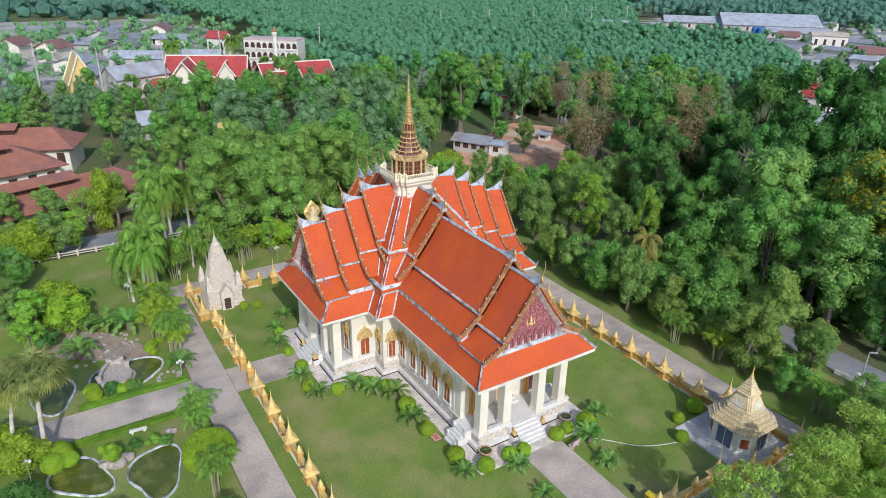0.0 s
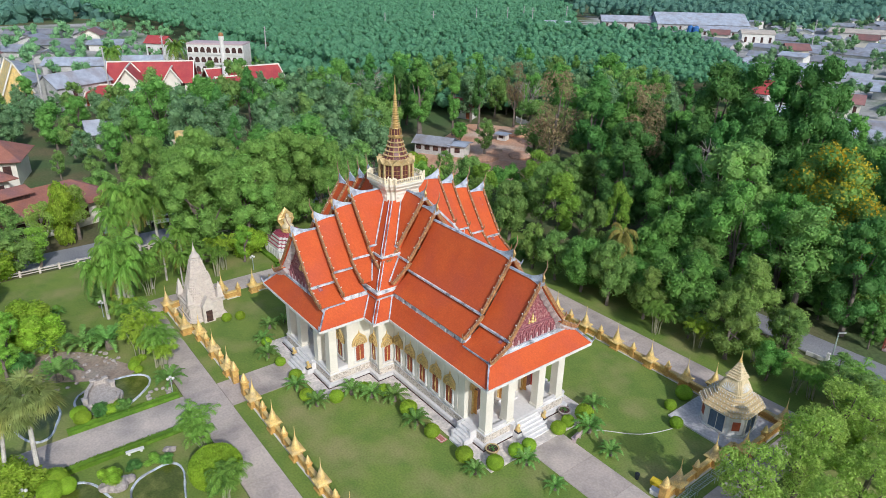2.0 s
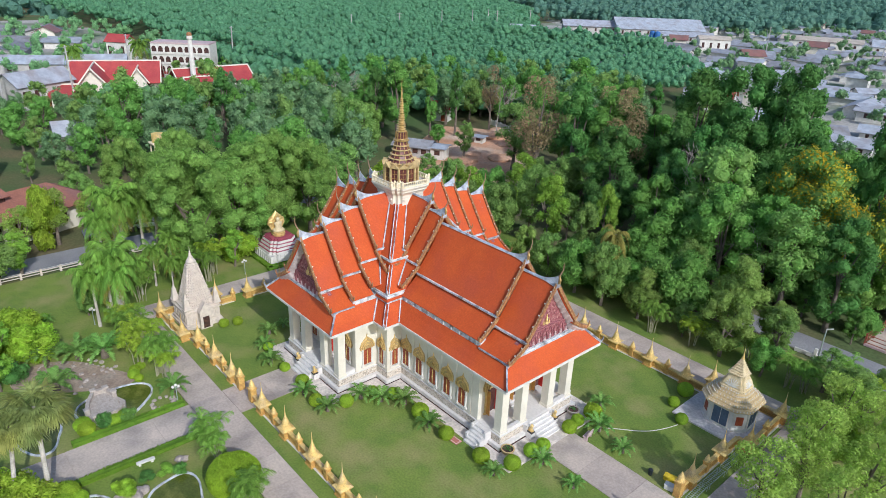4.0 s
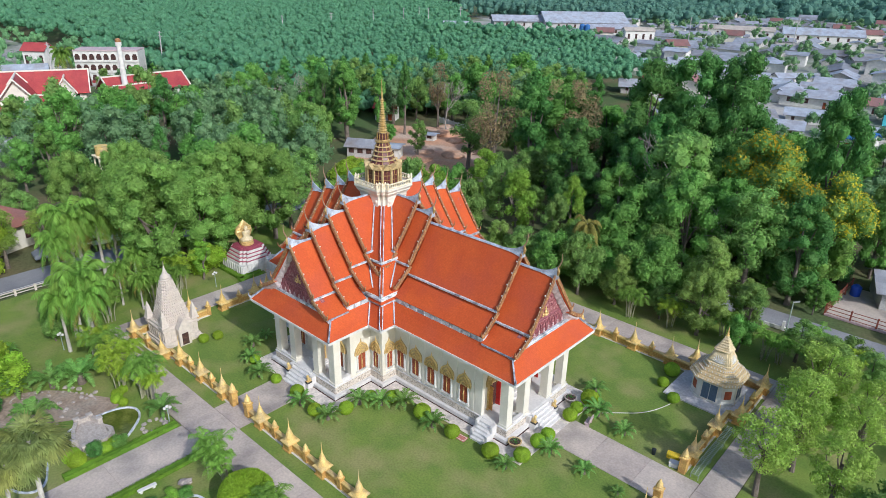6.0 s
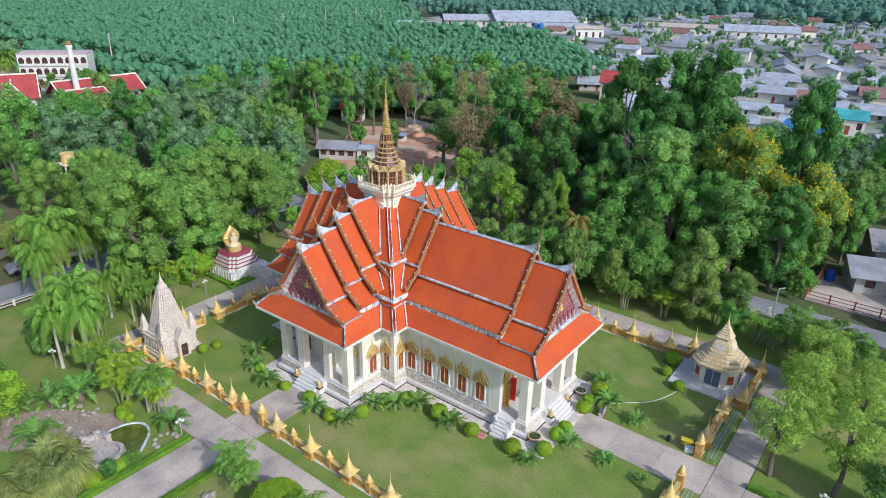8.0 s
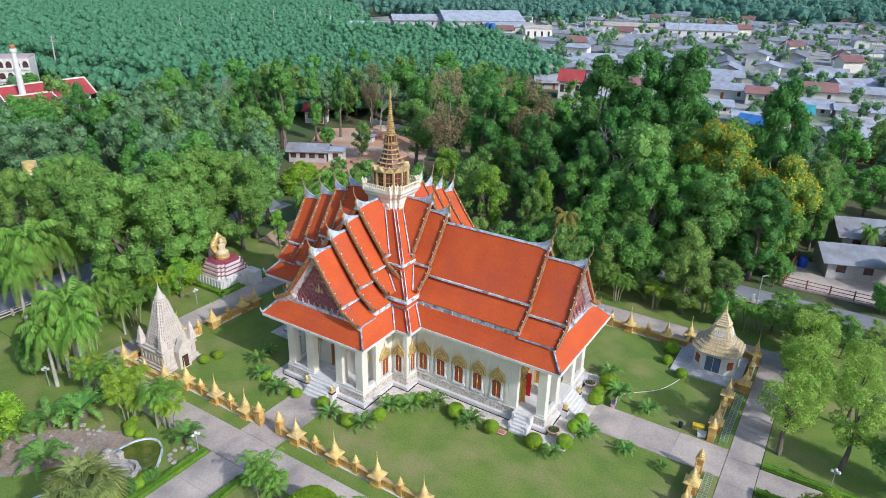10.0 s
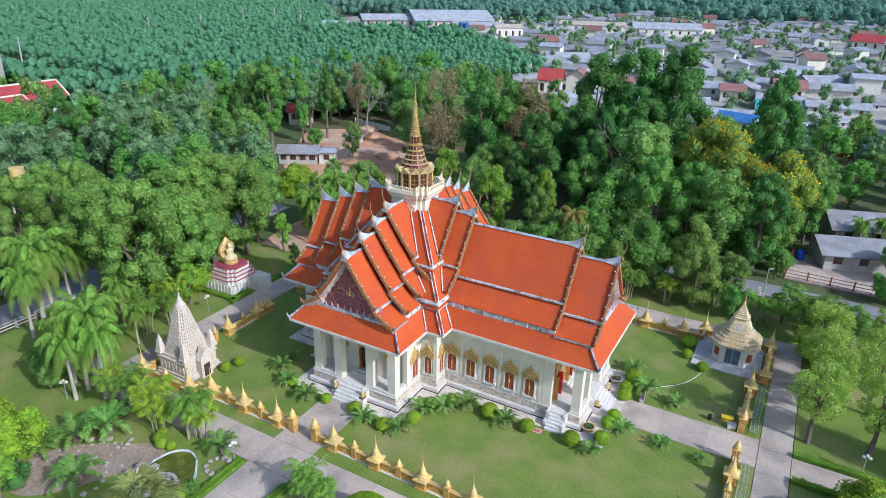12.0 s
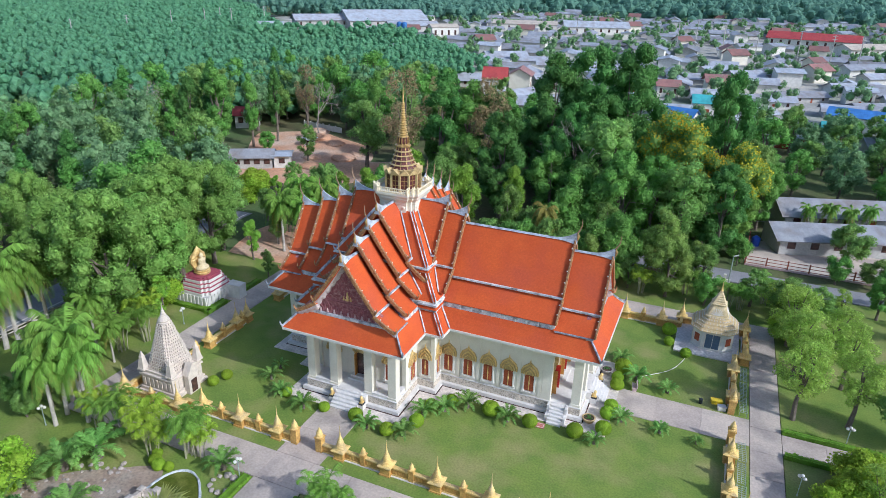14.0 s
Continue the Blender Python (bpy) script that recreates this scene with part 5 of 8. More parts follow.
scatter_copies(CYCADS, [(2.75, -11.75, 1.1), (-2.9, -11.75, 1.15), (-5.5, -11.0, 1.0), (6.0, -8.5, 0.95), (7.3, -7.4, 1.05), (8.75, -6.2, 1.1), (12.15, -6.5, 1.15), (5.7, -11.4, 0.95), (18.8, -6.3, 0.9), (20.2, -2.8, 1.0),
                        (18.8, 5.9, 0.95), (20.5, 3.4, 1.2), (23.1, 2.7, 0.85), (23.1, -2.95, 0.8), (25.75, -3.1, 0.6), (-7.5, -9.5, 0.9), (-7.8, -7.9, 0.8), (-12.5, -22.4, 1.75), (-13.6, -24.2, 1.7), (-14.6, -26.5, 1.5),
                        (-9.7, -26.8, 1.7), (-3.95, -19.7, 1.45), (-21.6, -25.0, 0.9), (-6.4, 11.0, 0.9)], 1.0)

dome = thing("topiary_dome", "large bright green clipped dome shrub beside the path", "shrub", (9.2, -20.6, 0))
o = new("crown", clipped_mesh(31, 0.78, 5, 0.02))
o.parent = dome
o = new("stem", stump_mesh(0.3, 0.05))
o.parent = dome
dome.scale = (3.3, 3.3, 3.3)

# hedges along the garden roads
HEDGE = "low clipped green hedge along the path"


def hedge(x0, x1, y0, y1, h=0.32):
    lv = Leaves()
    rng = np.random.default_rng(int(abs(x0 * 7 + y0 * 13)) + 3)
    bm = bmesh.new()
    box(bm, x0, x1, y0, y1, -0.05, h)
    bmesh.ops.subdivide_edges(bm, edges=bm.edges, cuts=2, use_grid_fill=True)
    for f in bm.faces:
        lv.quad(*[v.co for v in f.verts])
    bm.free()
    area = (x1 - x0) * (y1 - y0) + 2 * h * (x1 - x0 + y1 - y0)
    for _ in range(min(4000, int(area * 90))):
        p = Vector((rng.uniform(x0, x1), rng.uniform(y0, y1), h if rng.random() < 0.6 else rng.uniform(0, h)))
        if p.z < h:
            if x1 - x0 > y1 - y0:
                p.y = y0 if rng.random() < 0.5 else y1
            else:
                p.x = x0 if rng.random() < 0.5 else x1
        d, e = Vector(rng.normal(size=3)) * 0.05, Vector(rng.normal(size=3)) * 0.05
        lv.tri(p + d, p - d, p + e + Vector((0, 0, 0.03)))
    tagged(new("hedge", lv.mesh("hedge", HEDGE_GREEN)), HEDGE, "hedge", group="path hedges")


hedge(-2.15, -1.66, -27.6, -19.7)
hedge(2.15, 2.65, -30.0, -20.0)
hedge(31.7, 44.0, 0.75, 1.15)
hedge(31.7, 40.0, -2.2, -1.76)
hedge(-20.3, -19.74, -3.2, -0.4)
hedge(-20.3, -19.74, 2.6, 5.0)
hedge(-25.2, -19.9, -3.0, -2.5)
hedge(-20.9, -20.35, -2.45, -0.2)

# ---- ponds, rock bed and garden ornaments ----
ROCK = material("pale_garden_rock", (0.42, 0.37, 0.33), (0.30, 0.26, 0.24), scale=3.0, rough=0.95, grain=9, bump=0.6)
BED = material("brown_rock_bed", (0.36, 0.28, 0.22), (0.28, 0.21, 0.16), scale=1.0, rough=1.0, grain=5, bump=0.5, third=(0.32, 0.27, 0.22), third_scale=0.6)


def blob_outline(cx, cy, a, b, turn, wob, k=48, phase=0.0):
    out = []
    for i in range(k):
        t = 2 * math.pi * i / k
        r = 1 + wob * math.sin(3 * t + phase) + 0.6 * wob * math.sin(2 * t + 1.3 * phase)
        x, y = a * r * math.cos(t), b * r * math.sin(t)
        out.append((cx + x * math.cos(turn) - y * math.sin(turn), cy + x * math.sin(turn) + y * math.cos(turn)))
    return out


def pond(cx, cy, a, b, turn, wob, phase):
    o = blob_outline(cx, cy, a, b, turn, wob, phase=phase)
    bm = bmesh.new()
    vs = [bm.verts.new((x, y, 0.03)) for x, y in o]
    bm.faces.new(vs)
    tagged(link_mesh("water", bm, WATER), "dark green still pond water", "water", kind="structure")
    bm = bmesh.new()
    k = len(o)
    prof = [(0.0, 0.0), (0.02, 0.11), (0.13, 0.12), (0.17, -0.02)]
    rows_ = []
    for i, (x, y) in enumerate(o):
        d = Vector((x - cx, y - cy, 0)).normalized()
        w = random.uniform(0.9, 1.2)
        rows_.append([bm.verts.new((x + d.x * p * w, y + d.y * p * w, q)) for p, q in prof])
    for i in range(k):
        for j in range(3):
            bm.faces.new((rows_[i][j], rows_[i][j + 1], rows_[(i + 1) % k][j + 1], rows_[(i + 1) % k][j]))
    tagged(link_mesh("pond_kerb", bm, PALE), "rounded whitewashed kerb round the pond", "kerb", kind="structure")


pond(-5.15, -23.8, 2.6, 2.15, 1.75, 0.08, 0.9)
pond(-5.0, -29.2, 2.5, 1.5, 0.12, 0.1, 2.2)
pond(7.8, -23.8, 2.4, 1.6, -0.3, 0.14, 0.3)
pond(6.0, -28.2, 2.2, 1.5, 0.6, 0.12, 1.5)

bm = bmesh.new()
vs = [bm.verts.new((x, y, 0.03)) for x, y in blob_outline(-11.0, -25.6, 4.6, 2.3, 0.9, 0.12, phase=2.0)]
bm.faces.new(vs)
tagged(link_mesh("rock_bed", bm, BED), "bare brown gravel bed between garden stones", "ground", kind="structure")


def rock_mesh(seed):
    bm = bmesh.new()
    bmesh.ops.create_icosphere(bm, subdivisions=2, radius=0.5)
    for v in bm.verts:
        n = noise.noise(v.co * 2.5 + Vector((seed * 3.1, 0, 0)))
        v.co *= 1 + 0.5 * n
        v.co.z *= 0.7
    data = bpy.data.meshes.new("rock")
    bm.to_mesh(data)
    bm.free()
    data.materials.append(ROCK)
    return data


ROCKS = [rock_mesh(i) for i in range(4)]
random.seed(8)


def rocks(places, lo, hi, label, group):
    for x, y in places:
        o = new("rock", random.choice(ROCKS))
        s = random.uniform(lo, hi)
        o.matrix_world = pose(x, y, s * 0.18, 0, 0, random.uniform(0, 360)) @ Matrix.Diagonal((s, s * random.uniform(0.7, 1.1), s * random.uniform(0.6, 1.2), 1))
        tagged(o, label, "rock", group)


rocks([(-11.6 + 2.8 * math.cos(a) * 0.8 - 1.2 * math.sin(a), -24.9 + 2.6 * math.cos(a) * 0.9 + 0.5 * math.sin(a)) for a in [i * 0.17 for i in range(20)]], 0.14, 0.28, "small pale stone edging the gravel bed", "edging stones")
rocks([(-2.95 + 0.85 * math.cos(a), -20.9 + 0.8 * math.sin(a)) for a in [i * 0.62 for i in range(10)]], 0.3, 0.5, "pale stone ringing a cycad bed", "cycad bed stones")
rocks([(5.6 + random.uniform(-0.4, 0.6), -26.0 + random.uniform(-0.9, 0.9)) for _ in range(8)], 0.6, 1.1, "brown rock between the two ponds", "pond rocks")
rocks([(-11.2 + random.uniform(-2.6, 2.6), -25.0 + random.uniform(-2.4, 2.6)) for _ in range(12)], 0.12, 0.3, "pale garden stone on the gravel bed", "gravel bed stones")
rocks([(-10.2, -22.6), (-10.5, -23.2), (-10.3, -23.9), (-9.7, -24.6), (-9.0, -25.2), (-8.4, -25.8), (-8.2, -26.5), (-8.4, -27.2), (-12.8, -23.6), (-12.3, -23.2), (-11.8, -22.9), (-10.9, -24.7), (-11.5, -25.3), (-12.2, -25.7), (-10.05, -23.0), (-10.4, -22.2)], 0.25, 0.42, "pale grey edging stone of the rock bed", "bed edging stones")
rocks([(4.05, -22.3), (4.25, -22.1)], 0.5, 0.8, "upright grey garden rock on the lawn", "garden rocks")

PALE_ROCK = material("pale_terrace_stone", (0.47, 0.42, 0.37), (0.38, 0.335, 0.295), scale=3.0, rough=0.9, grain=9, bump=0.4)
isle = thing("terrace", "pale stone island terrace with low bench walls in the pond", "terrace", (-5.05, -24.55, 0))
EDGE = [(-2.0, -0.3), (-1.9, 0.65), (-0.9, 1.0), (0.2, 1.45), (1.25, 1.15), (2.05, 0.0), (1.7, -1.1), (0.5, -1.4), (-0.8, -1.0)]
bm = bmesh.new()
tapered(bm, [[(x * q, y * q, z) for x, y in EDGE] for q, z in ((1.03, -0.1), (1.0, 0.26), (0.97, 0.3))])
part("floor", bm, PALE_ROCK, isle)
for a, b in ((0, 1), (1, 2), (7, 8), (8, 0)):
    bm = bmesh.new()
    pa, pb = Vector((*EDGE[a], 0.0)) * 0.93, Vector((*EDGE[b], 0.0)) * 0.93
    beam(bm, pa + Vector((0, 0, 0.44)), pb + Vector((0, 0, 0.44)), 0.16, 0.3)
    beam(bm, pa + Vector((0, 0, 0.63)), pb + Vector((0, 0, 0.63)), 0.26, 0.08)
    part("bench_wall", bm, PALE_ROCK, isle)
for i in (0, 1, 2, 6, 7):
    bm = bmesh.new()
    x, y = EDGE[i][0] * 0.93, EDGE[i][1] * 0.93
    tapered(bm, [square(h, z, x, y) for h, z in ((0.17, 0.28), (0.17, 0.72), (0.22, 0.74), (0.22, 0.8), (0.12, 0.84))])
    part("post", bm, PALE_ROCK, isle)
for r, a0, a1 in ((0.95, -0.5, 2.0), (0.62, -0.3, 1.8)):
    bm = bmesh.new()
    arc = [(0.75 + r * math.cos(a0 + (a1 - a0) * i / 10), 0.1 + r * math.sin(a0 + (a1 - a0) * i / 10)) for i in range(11)]
    top = 0.72 if r > 0.8 else 0.5
    tapered(bm, [[(0.75 + (x - 0.75) * q, 0.1 + (y - 0.1) * q, z) for q, z in ((0.93, 0.28), (0.93, top - 0.08), (0.88, top - 0.08), (0.88, top), (1.1, top), (1.1, top - 0.08), (1.06, top - 0.08), (1.06, 0.28))] for x, y in arc])
    part("bench_wall", bm, PALE_ROCK, isle)

slab_seat = thing("stone_seat", "low white stone slab seat on the garden lawn", "seat", (2.95, -24.2, 0), turn=85)
bm = bmesh.new()
box(bm, -0.6, 0.6, -0.16, 0.16, 0.16, 0.26)
bmesh.ops.bevel(bm, geom=list(bm.edges), offset=0.02, segments=1, affect="EDGES")
part("slab", bm, WHITE, slab_seat)
for xx in (-0.4, 0.4):
    bm = bmesh.new()
    box(bm, xx - 0.08, xx + 0.08, -0.13, 0.13, 0, 0.16)
    part("foot", bm, WHITE, slab_seat)

# pots, gilded lions, bench, mat, bins, hose, racks, lamps
TERRACOTTA = material("glazed_ochre_pot", (0.55, 0.40, 0.20), (0.45, 0.32, 0.16), scale=3, rough=0.4, bump=0.05)
for x, y, mat, lab in ((17.9, -3.95, TERRACOTTA, "large round ochre pot with dark plants"), (17.95, 3.45, ROCK, "large round grey pot with dark water plants")):
    pot = thing("pot", lab, "pot", (x, y, 0.05), group="porch pots")
    bm = bmesh.new()
    lathe(bm, [(0.28, 0.0), (0.42, 0.12), (0.5, 0.34), (0.52, 0.4), (0.44, 0.42), (0.40, 0.34)], 20)
    part("bowl", bm, mat, pot, "")
    lv = Leaves()
    for i in range(60):
        a, r = random.uniform(0, 6.28), random.uniform(0, 0.34)
        p = Vector((r * math.cos(a), r * math.sin(a), 0.4))
        d, e = Vector((random.uniform(-1, 1), random.uniform(-1, 1), 0.4)) * 0.07, Vector((random.uniform(-1, 1), random.uniform(-1, 1), 0.6)) * 0.09
        lv.tri(p + d, p - d, p + e)
    o = new("plant", lv.mesh("plant", LEAF_DARK))
    o.parent = pot
    bm = bmesh.new()
    lathe(bm, [(0.4, 0.33), (0.4, 0.38)], 16)
    part("soil", bm, DARK, pot)


def lion(x, y, z, turn):
    """A small seated guardian on a dark block."""
    bm = bmesh.new()
    box(bm, -0.2, 0.2, -0.13, 0.13, 0.12, 0.18)
    tapered(bm, [[(cx + a * math.cos(t), b * math.sin(t), zz) for t in [2 * math.pi * i / 10 for i in range(10)]] for cx, a, b, zz in ((-0.02, 0.18, 0.11, 0.17), (-0.03, 0.17, 0.12, 0.32), (0.02, 0.12, 0.1, 0.45), (0.06, 0.12, 0.11, 0.53), (0.07, 0.13, 0.12, 0.63), (0.05, 0.05, 0.05, 0.74))])
    ob = part("statue", bm, GOLD)
    ob.matrix_world = pose(x, y, z, 0, 0, turn)
    tagged(ob, "small gilded guardian statue on a dark block by the stairs", "statue", "guardian statues")
    bm = bmesh.new()
    box(bm, -0.24, 0.24, -0.18, 0.18, 0, 0.12)
    block = part("block", bm, BASALT)
    block.matrix_world = pose(x, y, z, 0, 0, turn)
    tagged(block, "dark stone block under a guardian statue", "block", "statue blocks")


BASALT = material("dark_stone_block", (0.07, 0.065, 0.065), (0.045, 0.04, 0.04), scale=4.0, rough=0.6)
for x, y, turn in ((-1.34, -9.9, -90), (1.34, -9.9, -90), (17.76, -1.34, 0), (17.76, 1.34, 0)):
    lion(x, y, 0.5, turn)

mat_ = thing("door_mat", "faded red mat with pale border beside the steps", "mat", (14.55, -6.0, 0.0), turn=3)
bm = bmesh.new()
box(bm, -0.42, 0.42, -0.3, 0.3, 0.045, 0.075)
part("weave", bm, material("faded_pink_weave", (0.52, 0.20, 0.17), (0.42, 0.15, 0.13), scale=6.0, rough=0.9), mat_)
bm = bmesh.new()
for y0 in (-0.24, 0.2):
    box(bm, -0.36, 0.36, y0, y0 + 0.04, 0.07, 0.08)
for x0 in (-0.36, 0.32):
    box(bm, x0, x0 + 0.04, -0.19, 0.19, 0.07, 0.08)
part("border", bm, WHITE, mat_)

PINKISH = material("pale_pink_stone", (0.55, 0.42, 0.42), (0.46, 0.36, 0.36), scale=2.0, rough=0.7)
bench = thing("bench", "pale pink stone garden bench beside the front path", "bench", (20.5, 2.0, 0), turn=-80)
bench.scale = (0.7, 0.85, 0.8)
for nm, dims in (("seat", (-0.65, 0.65, -0.22, 0.22, 0.36, 0.44)), ("backrest", (-0.65, 0.65, 0.18, 0.26, 0.46, 0.85)), ("leg", (-0.5, -0.38, -0.18, 0.2, 0.0, 0.36)), ("leg", (0.38, 0.5, -0.18, 0.2, 0.0, 0.36))):
    bm = bmesh.new()
    box(bm, *dims)
    part(nm, bm, PINKISH, bench)

YELLOW = material("yellow_plastic", (0.75, 0.55, 0.03), (0.65, 0.46, 0.03), rough=0.4)
BLACK = material("black_plastic", (0.02, 0.025, 0.03), rough=0.4)
for x, y, r, h, mat, nm, lab in ((25.7, 2.3, 0.16, 0.4, BLACK, "bin", "small black rubbish bin on the lawn"),):
    root = thing(nm, lab, "bin", (x, y, 0))
    bm = bmesh.new()
    lathe(bm, [(r * 0.8, 0), (r, h)], 12)
    part("bucket", bm, mat, root)
    bm = bmesh.new()
    lathe(bm, [(r * 1.08, h), (r * 1.05, h + 0.06), (r * 0.4, h + 0.12)], 12)
    part("lid", bm, mat, root)
for x, y, w, d, h, mat, lab in ((26.9, 2.9, 0.42, 0.24, 0.3, YELLOW, "yellow plastic box by the fence"), (27.3, 2.1, 0.3, 0.22, 0.35, WHITE, "white plastic box by the fence")):
    root = thing("box", lab, "box", (x, y, 0), turn=12)
    bm = bmesh.new()
    box(bm, -w, w, -d, d, 0, h)
    bmesh.ops.bevel(bm, geom=list(bm.edges), offset=0.03, segments=2, affect="EDGES")
    part("body", bm, mat, root)
    bm = bmesh.new()
    box(bm, -w - 0.02, w + 0.02, -d - 0.02, d + 0.02, h, h + 0.05)
    part("lid", bm, mat, root)

hose = bpy.data.curves.new("hose", "CURVE")
hose.dimensions, hose.bevel_depth, hose.bevel_resolution = "3D", 0.03, 2
sp = hose.splines.new("NURBS")
pts = [(20.6, 3.9), (21.3, 4.7), (22.6, 5.6), (23.5, 7.0), (24.0, 8.8)]
sp.points.add(len(pts) - 1)
for q, (x, y) in zip(sp.points, pts):
    q.co = (x, y, 0.03, 1)
sp.use_endpoint_u = True
sp.order_u = 4
hose.materials.append(WHITE)
tagged(new("garden_hose", hose), "pale garden hose lying across the lawn", "hose")

STEEL = material("green_grey_steel", (0.42, 0.50, 0.46), (0.34, 0.40, 0.38), rough=0.5, metal=0.3)
rack_proto = None
for i, (x, y) in enumerate(((28.85, 7.6), (28.85, 5.2), (28.85, 2.9), (28.8, -3.2), (28.8, -5.6), (28.8, -8.0))):
    if rack_proto is None:
        rack_proto = thing("candle_rack", "low green steel grid stand beside the fence", "rack", (x, y, 0), group="steel stands by the fence")
        for yy in [-1.05 + 0.21 * j for j in range(11)]:
            bm = bmesh.new()
            beam(bm, (-0.26, yy, 0.42), (0.26, yy, 0.42), 0.03, 0.03)
            part("rung", bm, STEEL, rack_proto)
        for xx in (-0.26, 0, 0.26):
            bm = bmesh.new()
            beam(bm, (xx, -1.08, 0.45), (xx, 1.08, 0.45), 0.035, 0.035)
            part("rail", bm, STEEL, rack_proto)
        for xx in (-0.26, 0.26):
            for yy in (-1.0, 1.0):
                bm = bmesh.new()
                beam(bm, (xx, yy, 0), (xx, yy, 0.43), 0.035, 0.035, Vector((1, 0, 0)))
                part("leg", bm, STEEL, rack_proto)
    else:
        copy_thing(rack_proto, pose(x, y, 0, 0, 0, random.uniform(-2, 2)))

lamp_proto = None
for x, y in ((35.95, 1.3), (36.1, -2.3), (32.3, -5.8), (3.85, -20.4), (-2.3, -20.0), (-18.9, -21.5), (-20.6, -5.6), (4.6, -31.0)):
    if lamp_proto is None:
        lamp_proto = thing("garden_lamp", "slim white garden lamp with small globe heads", "lamp", (x, y, 0), group="garden lamps")
        bm = bmesh.new()
        lathe(bm, [(0.07, 0), (0.05, 0.1), (0.035, 0.2), (0.03, 1.5)], 8)
        part("pole", bm, STEEL, lamp_proto)
        bm = bmesh.new()
        beam(bm, (-0.2, 0, 1.45), (0.2, 0, 1.45), 0.03, 0.03)
        part("arm", bm, STEEL, lamp_proto)
        for xx, zz in ((-0.2, 1.56), (0.2, 1.56), (0, 1.7)):
            bm = bmesh.new()
            bmesh.ops.create_icosphere(bm, subdivisions=2, radius=0.12, matrix=Matrix.Translation((xx, 0, zz)))
            part("globe", bm, WHITE, lamp_proto)
    else:
        copy_thing(lamp_proto, pose(x, y, 0, 0, 0, random.uniform(0, 180)))


# ---- trees ----
def ball(level):
    bm = bmesh.new()
    bmesh.ops.create_icosphere(bm, subdivisions=level, radius=1.0)
    bm.verts.ensure_lookup_table()
    v, f = np.array([tuple(p.co) for p in bm.verts]), np.array([[p.index for p in q.verts] for q in bm.faces])
    bm.free()
    return v, f


BALL = {level: ball(level) for level in (1, 2)}


def leaf_cloud(rng, blobs, count, leaf, wild=0.55, core=0.82, level=2):
    """Small leaves on the skins of many overlapping clumps, over the rough inner mass of each clump."""
    c = np.array([b[:3] for b in blobs])
    r = np.array([b[3] for b in blobs])
    pick = rng.choice(len(blobs), size=int(count * 1.7), p=r ** 2 / np.sum(r ** 2))
    d = rng.normal(size=(len(pick), 3))
    d[:, 2] += 0.3
    d /= np.linalg.norm(d, axis=1)[:, None]
    p = c[pick] + d * (r[pick] * rng.uniform(0.72, 1.16, len(pick)))[:, None]
    gap = np.linalg.norm(p[:, None, :] - c[None, :, :], axis=2) / r[None, :]
    gap[np.arange(len(pick)), pick] = 9
    keep = np.where(gap.min(axis=1) > 0.74)[0][:count]
    p, d = p[keep], d[keep]
    n = d + rng.normal(size=d.shape) * wild
    n /= np.linalg.norm(n, axis=1)[:, None]
    a = np.cross(n, rng.normal(size=d.shape))
    a /= np.linalg.norm(a, axis=1)[:, None]
    b = np.cross(n, a)
    s = (leaf * rng.uniform(0.6, 1.3, len(p)))[:, None]
    v = np.stack([p - a * s * 0.5 - b * s * 0.5, p - a * s * 0.35 + b * s * 0.55, p + a * s], axis=1).reshape(-1, 3)
    f = np.arange(len(p) * 3).reshape(-1, 3)
    if core:
        bv, bf = BALL[level]
        m = len(bv)
        rough = rng.uniform(0.74, 1.1, (len(c), m))
        inner = (c[:, None, :] + bv[None, :, :] * (r * core)[:, None, None] * rough[:, :, None]).reshape(-1, 3)
        skin = (bf[None, :, :] + (np.arange(len(c)) * m)[:, None, None]).reshape(-1, 3) + len(v)
        v, f = np.concatenate([v, inner]), np.concatenate([f, skin])
    return v, f


def mesh_from(name, v, f, mat):
    data = bpy.data.meshes.new(name)
    data.from_pydata(v.tolist(), [], f.tolist())
    data.materials.append(mat)
    return data


def trunk_mesh(rng, height, blobs, r, mat, limbs=6, lean=0.3):
    bm = bmesh.new()
    top = Vector((rng.uniform(-lean, lean), rng.uniform(-lean, lean), height))
    tube(bm, [(0, 0, -0.1), top * 0.35 + Vector((rng.uniform(-0.15, 0.15), rng.uniform(-0.15, 0.15), 0)), top], [r * 1.25, r * 0.9, r * 0.35], 7)
    for i in range(min(limbs, len(blobs))):
        b = Vector(blobs[i][:3])
        s = top * rng.uniform(0.4, 0.9)
        mid_ = s.lerp(b, 0.5) + Vector((0, 0, -0.25))
        tube(bm, [s, mid_, b], [r * 0.5, r * 0.3, r * 0.1], 5)
    data = bpy.data.meshes.new("trunk")
    bm.to_mesh(data)
    bm.free()
    data.materials.append(mat)
    return data


